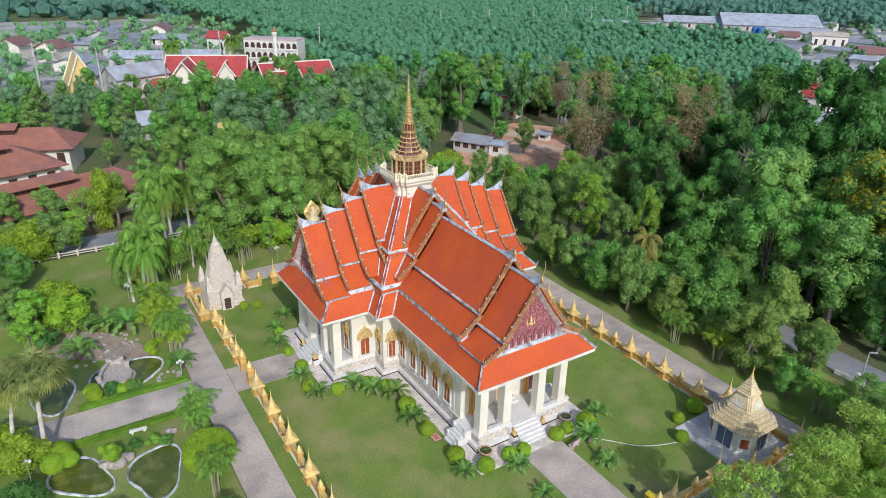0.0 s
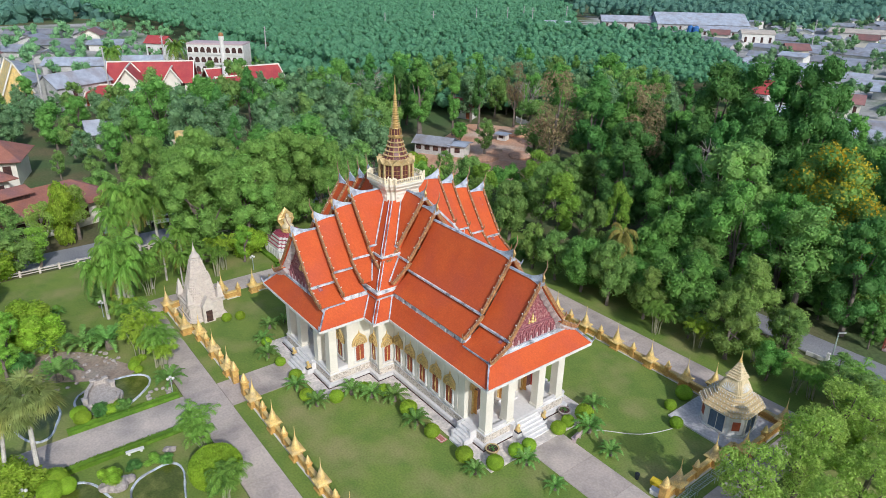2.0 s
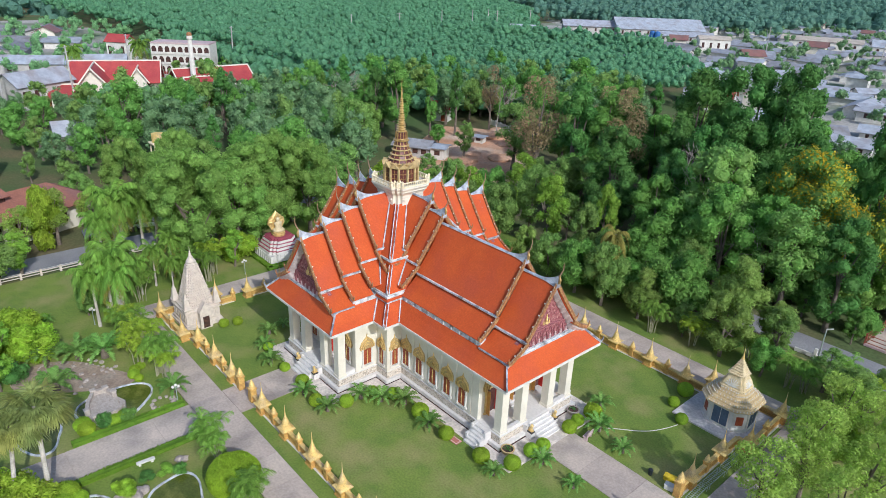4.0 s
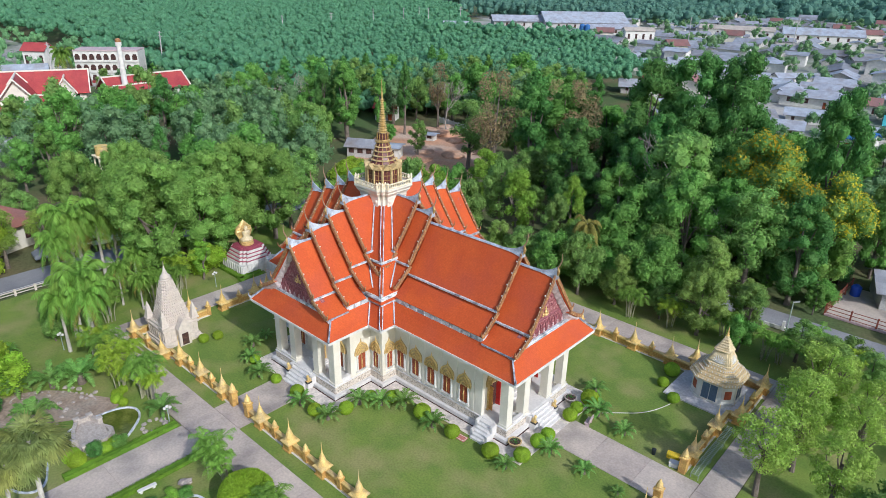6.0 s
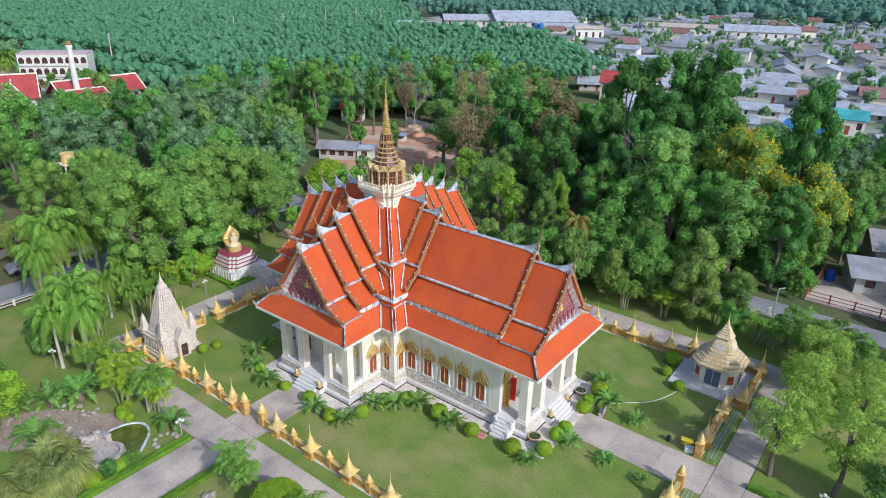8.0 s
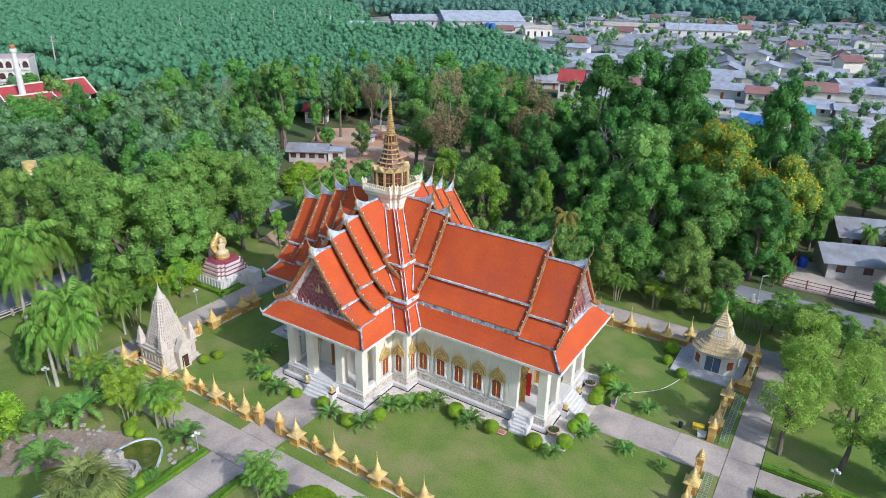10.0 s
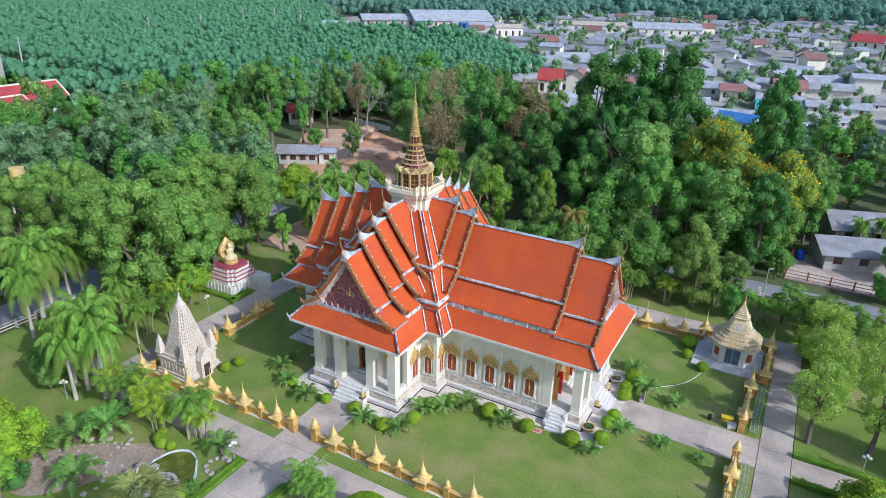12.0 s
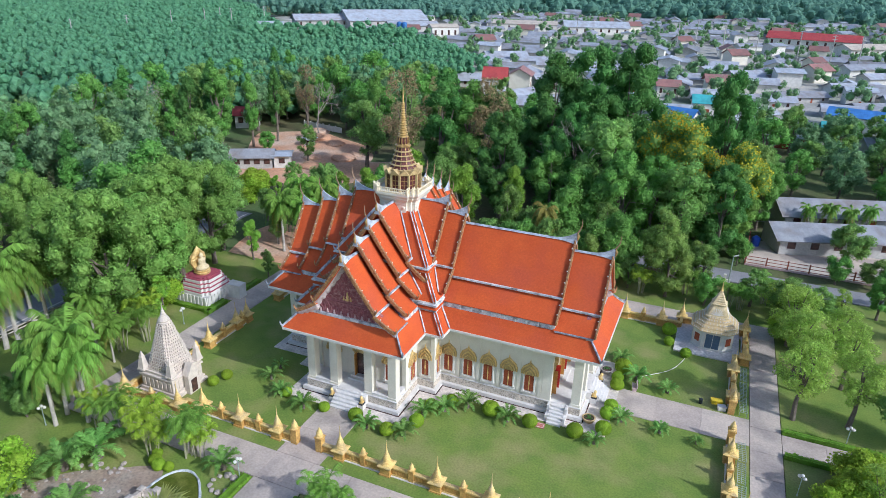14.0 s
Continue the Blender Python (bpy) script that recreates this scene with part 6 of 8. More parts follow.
def make_tree(name, label, seed, height, radius, bare, leaf_mat, count, leaf, bark=None, blobs_n=16, taper=0.0, blossom=None, group="woodland trees", clump=0.36, core=0.82, level=2):
    """A broadleaf tree of that height: trunk with limbs, and a lumpy crown that starts at bare * height."""
    rng = np.random.default_rng(seed)
    zc, rz = height * (1 + bare) / 2, height * (1 - bare) / 2
    blobs = []
    for i in range(blobs_n):
        u = rng.uniform(-1, 1)
        w = math.sqrt(max(0.05, 1 - u * u)) * (1 - taper * (u + 1) / 2)
        a = rng.uniform(0, 2 * math.pi)
        rr = radius * w * rng.uniform(0.35, 0.78)
        br = radius * clump * rng.uniform(0.7, 1.25) * (0.75 + 0.25 * w)
        blobs.append((rr * math.cos(a), rr * math.sin(a), zc + u * (rz - br * 0.9), br))
    root = thing(name, label, "tree", (0, 0, -80), group=group)
    v, f = leaf_cloud(rng, blobs, count, leaf, core=core, level=level)
    o = new("crown", mesh_from("crown", v, f, leaf_mat))
    o.parent = root
    if blossom:
        v, f = leaf_cloud(rng, [b for b in blobs if b[2] > zc], count // 4, leaf * 1.1, core=0)
        o = new("blossom", mesh_from("blossom", v * np.array([1.03, 1.03, 1.02]), f, blossom))
        o.parent = root
        tagged(o, "yellow flower clusters")
    o = new("trunk", trunk_mesh(rng, zc, blobs, 0.018 * height + 0.04, bark or BARK))
    o.parent = root
    return root


BROAD_L = "broad-crowned green tree with dense lumpy foliage"
KINDS = {
    "canopy": [make_tree("tree", "spreading light green tree with fine dense foliage", 90 + i, 11, 3.9, 0.12, LEAF_CANOPY, 11000, 0.15, blobs_n=58, clump=0.2) for i in range(3)],
    "broad": [make_tree("tree", BROAD_L, 100 + i, 11, 3.7, 0.12, (LEAF, LEAF_OLIVE, LEAF)[i], 7200, 0.165, blobs_n=42, clump=0.25) for i in range(3)],
    "dark": [make_tree("tree", "tall dark green tree with a deep layered crown", 120 + i, 17, 4.4, 0.08, LEAF_DARK, 11000, 0.19, blobs_n=64, clump=0.23) for i in range(3)],
    "tall": [make_tree("tree", "tall narrow green tree with a tapering crown", 130 + i, 14, 2.7, 0.2, (LEAF_DARK, LEAF)[i], 5600, 0.18, blobs_n=38, taper=0.45, clump=0.29) for i in range(2)],
    "light": [make_tree("tree", "young light green tree with airy foliage", 140 + i, 7, 2.0, 0.18, (LEAF_LIGHT, LEAF_OLIVE)[i], 5200, 0.115, blobs_n=32, clump=0.25, core=0.7, level=1) for i in range(2)],
    "dry": [make_tree("tree", "half-bare tree with dry brown leaves", 150 + i, 13, 2.9, 0.3, LEAF_DRY, 5200, 0.13, blobs_n=34, clump=0.26, core=0) for i in range(2)],
    "olive": [make_tree("tree", "olive green tree with thin feathery foliage", 160 + i, 9, 2.6, 0.22, LEAF_OLIVE, 5600, 0.125, blobs_n=40, clump=0.24, core=0.66, level=1) for i in range(2)],
    "low": [make_tree("tree", "small dark round tree with dense foliage", 170 + i, 5, 2.1, 0.12, (LEAF, LEAF_OLIVE)[i], 4600, 0.12, blobs_n=30, clump=0.28, level=1) for i in range(2)],
    "lane": [make_tree("tree", "rounded olive-gold green tree with dense small leaves", 175 + i, 7, 2.5, 0.1, LEAF_GOLDEN, 6800, 0.12, blobs_n=44, clump=0.24, level=1) for i in range(2)],
    "yellow": [make_tree("tree", "spreading tree dotted with bright yellow blossom", 180, 12, 4.0, 0.1, LEAF_CANOPY, 9500, 0.15, blobs_n=44, blossom=LEAF_YELLOW, clump=0.26)],
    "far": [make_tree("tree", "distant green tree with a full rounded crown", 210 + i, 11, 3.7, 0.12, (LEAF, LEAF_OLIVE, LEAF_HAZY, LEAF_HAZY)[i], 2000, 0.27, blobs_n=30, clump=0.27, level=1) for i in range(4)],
    "shrub": [make_tree("bush", "bright yellow-green leafy garden bush", 195, 2.2, 1.3, 0.02, LEAF_BRIGHT, 4200, 0.085, blobs_n=18, clump=0.34, group="garden bushes", level=1)],
    "yard": [make_tree("tree", "young pale green tree with thin trunk and airy crown", 240 + i, 6, 1.9, 0.3, LEAF_YARD, 5200, 0.095, blobs_n=36, clump=0.21, core=0) for i in range(2)],
    "bush": [make_tree("bush", "dense leafy green garden bush", 190 + i, 2.2, 1.2, 0.02, (LEAF_LIGHT, LEAF, LEAF_DARK)[i], 2600, 0.09, blobs_n=12, clump=0.42, group="garden bushes", level=1) for i in range(3)],
}


def bare_tree(seed, height):
    rng = np.random.default_rng(seed)
    root = thing("bare_tree", "leafless grey tree with fine spreading branches", "tree", (0, 0, -80), group="leafless trees")
    bm = bmesh.new()

    def grow(p, d, ln, r, depth):
        q = p + d * ln
        tube(bm, [p, p.lerp(q, 0.5) + Vector(rng.normal(size=3)) * ln * 0.05, q], [r, r * 0.8, r * 0.6], 5)
        if depth:
            for _ in range(3 if depth > 1 else 4):
                nd = (d + Vector(rng.normal(size=3)) * 0.5 + Vector((0, 0, 0.15))).normalized()
                grow(q, nd, ln * rng.uniform(0.6, 0.85), r * 0.58, depth - 1)
    grow(Vector((0, 0, -0.1)), Vector((0, 0, 1)), height * 0.36, 0.2, 4)
    o = link_mesh("trunk", bm, material("pale_bare_bark", (0.42, 0.37, 0.33), (0.32, 0.28, 0.25)) if "pale_bare_bark" not in bpy.data.materials else bpy.data.materials["pale_bare_bark"], root)
    return root


KINDS["bare"] = [bare_tree(200, 12), bare_tree(201, 11)]
HEIGHT = {"far": 11, "canopy": 11, "shrub": 2.2, "yard": 6, "broad": 11, "dark": 17, "tall": 14, "light": 7, "dry": 13, "olive": 9, "low": 5, "lane": 7, "yellow": 12, "bush": 2.2, "bare": 12}
placed = {k: 0 for k in KINDS}
standing = []
WOOD = []      # the many trees of the wood, kept as one sheet


def plant(kind, x, y, height, wide=1.0, top=None):
    """Stand a tree of that kind and height at x, y."""
    if kind == "far":
        WOOD.append((len(WOOD) % 4, x, y, height / 11, wide, random.uniform(0, 6.28)))
        standing.append((x, y))
        return
    protos = KINDS[kind]
    s = height / HEIGHT[kind]
    m = pose(x, y, terrain(x, y), 0, 0, random.uniform(0, 360))
    i = placed[kind]
    placed[kind] += 1
    ob = protos[i % len(protos)]
    if i < len(protos):
        ob.matrix_world = m
    else:
        ob = copy_thing(ob, m)
    ob.scale = (s * wide, s * wide, s)
    standing.append((x, y))


random.seed(21)
# single trees that can be told apart
for k, x, y, h, w in (("dark", 0.7, 48.0, 21.8, 1.0), ("dark", 5.6, 50.5, 22.6, 1.0), ("dark", 11.4, 50.2, 23.7, 0.85), ("dark", 5.2, 43.5, 16.0, 0.9), ("dark", 8.6, 45.2, 17.0, 0.95), ("tall", -15, 43.8, 18.8, 1.15), ("tall", -11.5, 46.0, 17.0, 1.2), ("tall", -9.0, 49, 16.0, 1.2), ("dry", -20.8, 41.8, 18.6, 1.0), ("dry", -8.5, 46.0, 17.6, 0.95), ("bare", 6.6, 42.2, 13.5, 1.0), ("bare", 17.2, 37.0, 10.5, 1.2),
                      ("yellow", 20.8, 40.7, 14.5, 1.0), ("yellow", 26.7, 39.4, 13.2, 0.9), ("dark", 24.3, 45.4, 21.4, 0.72), ("yellow", 23.6, 37.6, 12.0, 1.0), ("yellow", 17.8, 42.0, 15.5, 1.0), ("light", -4.8, 27.0, 9.8, 0.95), ("olive", -8.5, 27.6, 10.2, 0.95), ("light", 1.8, 24.8, 8.8, 0.8), ("light", 0.6, 30.5, 9.4, 0.7)):
    plant(k, x, y, h, w)
for k, x, y, h, w in (("low", 14.4, 23.9, 7.6, 1.05), ("low", 8.2, 20.3, 7.2, 0.85), ("lane", 12.2, 21.0, 5.6, 1.05), ("low", 4.6, 20.4, 6.6, 0.9), ("low", 1.0, 20.2, 6.0, 0.9), ("lane", 21.0, 21.0, 6.8, 1.05), ("lane", 19.4, 26.0, 8.0, 1.05), ("lane", 23.5, 26.0, 5.0, 1.1), ("low", 16.0, 26.0, 5.6, 1.0), ("lane", -2.6, 20.3, 5.6, 1.0), ("low", 40.2, 39.3, 5.4, 1.1), ("low", 38.4, 32.9, 3.6, 1.1), ("low", 42.2, 32.9, 3.8, 1.2), ("low", 6.3, 22.6, 5.2, 1.2), ("low", 2.8, 22.8, 5.0, 1.2), ("low", 10.2, 22.8, 5.4, 1.2), ("low", 17.0, 21.4, 3.6, 1.0), ("olive", 24.3, 24.6, 5.4, 1.1), ("broad", 30.2, 47.5, 9.5, 0.85), ("broad", 29.6, 53.0, 10.5, 0.9), ("olive", 29.4, 22.6, 4.2, 1.5), ("low", 9.1, 32.0, 9.6, 1.0), ("broad", 17.1, 36.5, 11.5, 1.1),
                      ("broad", 4.0, 35.5, 10.5, 1.0), ("yard", 32.5, 3.2, 7.0, 1.05), ("yard", 36.4, 3.9, 6.8, 1.05), ("yard", 33.6, 7.4, 6.2, 1.0), ("yard", 36.5, 9.5, 6.4, 1.0), ("yard", 33.0, 12.0, 5.6, 1.1)):
    plant(k, x, y, h, w)
for k, x, y, h, w in (("yard", 36.5, 14.5, 5.4, 1.2), ("yard", 32.6, 15.4, 6.6, 1.15), ("yard", 32.9, 9.6, 6.8, 1.1), ("olive", 32.4, 18.9, 5.4, 1.3), ("yard", 33.6, 17.6, 5.0, 1.3), ("yard", 31.4, 20.0, 4.4, 1.2), ("olive", 35.4, 20.6, 4.4, 1.3), ("shrub", 34.2, -6.6, 2.6, 1.3), ("yard", 36.6, -6.2, 4.2, 1.2), ("bush", 33.2, 15.0, 2.6, 1.4), ("low", 40.2, 3.0, 5.4, 1.2),
                      ("bare", -74, 43.0, 11.5, 0.9), ("bare", -52, 66.0, 13, 0.75), ("olive", -46.0, 26.0, 12.4, 1.15), ("olive", -30.6, 47.8, 12.0, 1.25), ("light", -41.8, 47.0, 7.0, 1.1), ("tall", -58.0, 44.0, 15.5, 1.2), ("tall", -61.0, 46.5, 16.0, 1.2), ("dark", -63.5, 43.0, 14.0, 0.8), ("shrub", -37.6, 26.0, 4.2, 1.4), ("shrub", -40.6, 29.5, 3.6, 1.4), ("canopy", -42.6, -3.4, 12.0, 0.8), ("tall", -57.5, 52.0, 13.5, 0.75), ("tall", -56, 57.5, 14.5, 0.75), ("dry", -55, 66.5, 14, 0.8), ("tall", -34.6, 58.5, 15, 0.9), ("low", -52.8, 50.2, 4.0, 1.0), ("light", -23.2, -5.6, 4.6, 1.1), ("light", -19.8, 6.4, 3.4, 0.9), ("light", -24.2, 9.5, 5.0, 0.9)):
    plant(k, x, y, h, w)


def scatter(kinds, x0, x1, y0, y1, spacing, lo, hi, tries=400, avoid=None, wide=(0.9, 1.15)):
    for _ in range(tries):
        x, y = random.uniform(x0, x1), random.uniform(y0, y1)
        if avoid and avoid(x, y):
            continue
        if any((x - a) ** 2 + (y - b) ** 2 < spacing ** 2 for a, b in standing):
            continue
        plant(random.choice(kinds), x, y, random.uniform(lo, hi), random.uniform(*wide))


TANK_AT = (-59.6, -0.5)      # foot of the gilded water tank


def in_clearing(x, y):
    return ((x + 47) ** 2 / 13 ** 2 + (y - 52) ** 2 / 15 ** 2 < 1) or ((x + 55) ** 2 / 8 ** 2 + (y - 63) ** 2 / 9 ** 2 < 1) or (x + 42) ** 2 / 11 ** 2 + (y - 38) ** 2 / 9 ** 2 < 1


def keep_free(x, y):
    d = abs(x + y + 8.5) * 0.707
    tx, ty = x - TANK_AT[0], y - TANK_AT[1]
    along = tx * 0.934 - ty * 0.357
    if -2 < along < 18 and abs(tx * 0.357 + ty * 0.934) < 2.0:
        return True
    return (d < 4.4 and x < -25 and y > 12) or in_clearing(x, y) or -39.5 < x < -32.8 or (x < -38 and y < -12) or (-93 < x < -87 and -11 < y < 2) or (-60 < x < -41 and abs((x + 57) * 0.82 + (y + 2) * 0.57) < 3.6)


scatter(["canopy"], -32.3, -23.4, -9.5, 3.0, 3.4, 10.5, 13.8, avoid=lambda x, y: (x + 22.7) ** 2 + (y + 0.2) ** 2 < 14)
scatter(["canopy", "olive"], -32.3, -25.5, 3.0, 22.0, 4.0, 9.0, 12.5, avoid=keep_free)
scatter(["light", "low", "olive"], -38, -24, 14, 33, 3.6, 3.5, 5.5, tries=200, avoid=lambda x, y: x < -33 and y < 24)
scatter(["far", "canopy", "far", "tall"], -60, -40, -11, 36, 4.8, 8.5, 13.0, avoid=keep_free)
scatter(["far", "far", "far", "far", "tall"], -90, -58, -8, 60, 5.2, 9.0, 13.5, avoid=keep_free)
scatter(["far"], -92, -57, 60, 80, 5.2, 9.0, 13.0, avoid=keep_free)
scatter(["far", "far", "tall"], -84, -34, 66, 100, 4.4, 9.0, 13.5, tries=260, avoid=in_clearing)
scatter(["far", "tall", "dry", "far"], -58, -24, 54, 84, 5.0, 10.0, 14.5, avoid=keep_free)
scatter(["far"], -114, -90, 4, 46, 6.0, 5.0, 7.0, avoid=keep_free)
scatter(["far"], -112, -60, -16, 4, 5.0, 5.5, 9.0, avoid=lambda x, y: (-97 < x < -84 and -12 < y < 3) or (-84 < x < -52 and y < -14))
scatter(["light", "canopy", "yard"], -41.8, -39.6, -38, -12, 3.4, 5.5, 8.0)
for i in range(12):
    plant(("light", "low", "shrub", "light", "olive")[i % 5], -33.9 + random.uniform(-0.3, 0.3), -24.6 - 1.95 * i, random.uniform(3.8, 5.2), random.uniform(1.15, 1.4))
plant("shrub", -40.3, -20.8, 7.6, 0.6)
scatter(["far"], -126, -90, -46, -8, 5.2, 5.5, 8.5, avoid=lambda x, y: (-97 < x < -84 and -12 < y < 3) or (x < -118 and y > -12))
scatter(["far"], -112, -100, -4, 30, 4.6, 6.0, 8.0)
scatter(["far"], -147, -137, 26, 50, 4.6, 5.0, 6.5)
scatter(["light", "low"], -33.5, -26.0, -46, -31, 4.2, 3.5, 5.5)
scatter(["broad", "light", "low", "olive"], -86, -40, -46, -12, 6.5, 4.5, 8.5, avoid=lambda x, y: (-52 < x < -42 and y < -12.5) or (-79 < x < -52 and -38 < y < -17) or (-94 < x < -85 and y > -12))


def hollow(x, y):
    t = min(1.0, max(0.0, ((x - 4) * -11 + (y - 30) * 22) / 605))
    return math.hypot(x - 4 + 11 * t, y - 30 - 22 * t) < 3.4


scatter(["dark", "broad", "dark", "dark", "broad"], -3, 20, 36, 60, 4.0, 11.5, 15.5, tries=400, avoid=hollow)
scatter(["broad", "tall", "dry", "broad"], -19, -3, 46, 60, 4.0, 10.0, 13.0, tries=300, avoid=hollow)
scatter(["olive", "light", "broad", "olive"], -19, -9, 33, 41, 3.6, 6.5, 9.5, tries=200, avoid=hollow)

scatter(["broad", "dark", "olive"], 13, 27, 33, 52, 4.0, 9.5, 13.0)
scatter(["low", "broad", "olive"], -14, 27, 27.5, 33.5, 3.6, 5.5, 9.0, avoid=lambda x, y: (x > 14 and y > 27.5) or hollow(x, y))
scatter(["olive", "light", "low"], -21, -8, 20.5, 34, 3.8, 5.5, 8.5)
scatter(["low", "olive", "low"], 2, 25, 20.6, 27, 3.0, 3.6, 6.2)
scatter(["bush"], -8, 25, 21.5, 26, 2.2, 1.0, 2.0, tries=70)
scatter(["low", "light", "broad"], -42.2, -39.8, -36, -11, 2.6, 3.6, 6.0)
scatter(["broad", "low", "olive"], 40, 64, 12, 27, 6.0, 4.0, 7.0)
scatter(["olive", "yard", "low"], 30, 52, 22.5, 26.0, 3.4, 2.6, 3.6)
scatter(["bush"], 46, 56, 32.5, 34.5, 3.0, 1.0, 1.8)
scatter(["far"], -24, 76, 60, 100, 6.0, 6.5, 10.5, avoid=lambda x, y: 28 < x < 58 and y < 62)
scatter(["far"], 24, 72, 63, 104, 4.6, 5.5, 9.0, tries=300)
scatter(["olive", "light"], 27.5, 34, 36, 62, 4.0, 6.5, 10.0, avoid=lambda x, y: x > 28.0 and y < 61)
scatter(["low", "broad", "bush"], 14, 28, 32.0, 46, 2.4, 2.5, 5.0, tries=200)
scatter(["low", "light", "broad"], -33, -21, -46, -33, 5.0, 4.0, 6.5)
for k, x, y, h, w in (("light", -15.2, -29.8, 4.8, 1.3), ("light", -18.6, -31.6, 5.8, 1.25), ("light", -12.3, -30.2, 4.0, 1.3), ("shrub", 2.9, -31.2, 3.0, 1.3), ("shrub", 1.9, -33.0, 3.2, 1.3), ("shrub", 32.6, 16.6, 2.4, 1.3), ("shrub", 35.6, -3.9, 3.0, 1.4), ("shrub", 38.6, -4.0, 2.4, 1.2), ("shrub", -15.4, -27.0, 3.4, 1.25), ("shrub", -17.8, -28.6, 4.0, 1.2), ("shrub", 5.3, -26.3, 1.5, 1.1), ("bush", 4.7, -24.6, 0.7, 1.6), ("bush", 4.8, -23.6, 0.7, 1.6), ("bush", 5.3, -22.7, 0.7, 1.5), ("light", -17.0, -31.6, 3.6, 1.3), ("low", -21.0, -34.0, 4.6, 1.2), ("light", -25.0, -34.4, 5.0, 1.2), ("bush", -12.8, -28.9, 2.0, 1.2), ("light", 4.5, -33.8, 3.4, 1.3),
                      ("low", -22.6, -20.6, 3.2, 1.25), ("low", -21.0, -21.4, 2.4, 1.2), ("shrub", -24.4, -4.8, 3.4, 1.2), ("bush", -22.0, -25.0, 1.0, 1.0), ("bush", -2.6, -23.6, 1.0, 1.2), ("bush", -2.9, -25.2, 1.1, 1.2)):
    plant(k, x, y, h, w)
scatter(["bush"], 3.2, 20, -34, -20.3, 2.8, 1.0, 2.4, tries=50, avoid=lambda x, y: (x - 7) ** 2 + (y + 25) ** 2 < 26 and x < 9.8)


def join_wood():
    """The wood's trees, too many to count, joined by foliage colour, and their trunks."""
    made = {}
    for k, x, y, s, wide, turn in WOOD:
        for child in KINDS["far"][k].children:
            v = np.empty(len(child.data.vertices) * 3)
            child.data.vertices.foreach_get("co", v)
            v = v.reshape(-1, 3) * np.array([s * wide, s * wide, s])
            c, n = math.cos(turn), math.sin(turn)
            v = np.stack([v[:, 0] * c - v[:, 1] * n + x, v[:, 0] * n + v[:, 1] * c + y, v[:, 2] + terrain(x, y)], axis=1)
            verts, faces, _ = made.setdefault(child.data.materials[0].name, ([], [], child.data.materials[0]))
            base = len(verts)
            verts += v.tolist()
            faces += [[i + base for i in p.vertices] for p in child.data.polygons]
    for verts, faces, mat in made.values():
        bark = mat is BARK
        data = bpy.data.meshes.new("woodland")
        data.from_pydata(verts, [], faces)
        data.materials.append(mat)
        tagged(new("woodland_trunks" if bark else "woodland", data), "grey trunks of the wood" if bark else "mixed green trees of the dense wood behind the temple", "trees", kind="stuff")
    for root in KINDS["far"]:
        for child in root.children:
            bpy.data.objects.remove(child)
        bpy.data.objects.remove(root)


join_wood()


# ---- palms ----
def palm_crown(name, seed, num, length, leaflet, droop, base, mat, width=0.05, n=18, rise=(0.15, 0.9)):
    random.seed(seed)
    lv = Leaves()
    for i in range(num):
        t = (i + 0.5) / num
        frond(lv, (0, 0, base), i * 2.4, rise[0] + (rise[1] - rise[0]) * t, length * random.uniform(0.85, 1.1), droop * (1.15 - 0.4 * t), leaflet, n, width, -0.45)
    return lv.mesh(name, mat)


def palm_trunk(h, r, lean, mat):
    bm = bmesh.new()
    tube(bm, [(0, 0, -0.1), (lean * 0.2, 0, h * 0.35), (lean * 0.55, 0, h * 0.7), (lean, 0, h)], [r * 1.35, r, r * 0.9, r * 0.7], 8)
    data = bpy.data.meshes.new("trunk")
    bm.to_mesh(data)
    bm.free()
    data.materials.append(mat)
    return data


CANE = material("green_grey_cane", (0.34, 0.33, 0.22), (0.25, 0.25, 0.15), scale=2.0, rough=0.8)
ROYAL, ARECA, FAN = [], [], []
for i in range(3):
    p = thing("palm", "tall palm with pale smooth trunk and drooping green fronds", "palm", (0, 0, -80), group="tall palms")
    o = new("crown", palm_crown("crown", 300 + i, 26, 3.0, 0.40, 1.25, 7.0, LEAF_PALM, 0.06, 30, (0.1, 1.35)))
    o.parent = p
    old = new("old_fronds", palm_crown("old_fronds", 310 + i, 5, 2.3, 0.4, 1.5, 6.9, OLD_FROND, 0.07, 22, (-0.1, 0.1)))
    old.parent = p
    tagged(old, "yellow-brown withered fronds")
    o = new("trunk", palm_trunk(7.05, 0.16, 0.0, PALM_BARK))
    o.parent = p
    ROYAL.append(p)
for i in range(3):
    p = thing("palm_clump", "clump of slender palms with yellow-green arching fronds", "palm", (0, 0, -80), group="clumped palms")
    random.seed(320 + i)
    lv = Leaves()
    bm = bmesh.new()
    for j in range(8):
        a, r = random.uniform(0, 6.28), random.uniform(0.15, 0.5)
        x, y, h = r * math.cos(a), r * math.sin(a), random.uniform(2.0, 3.2)
        tx, ty = x * (1.6 + 0.3 * h), y * (1.6 + 0.3 * h)
        tube(bm, [(x, y, -0.05), (x * 1.3, y * 1.3, h * 0.5), (tx, ty, h)], [0.05, 0.04, 0.03], 5)
        link_mesh("stem", bm, CANE, p)
        bm = bmesh.new()
        for q in range(6):
            frond(lv, (tx, ty, h), q * 1.05 + random.random(), random.uniform(0.6, 1.3), random.uniform(1.1, 1.6), 0.95, 0.28, 24, 0.022, -0.1)
    o = new("crown", lv.mesh("crown", (LEAF_BRIGHT, LEAF_PALM, LEAF_PALM)[i]))
    o.parent = p
    bm.free()
    ARECA.append(p)
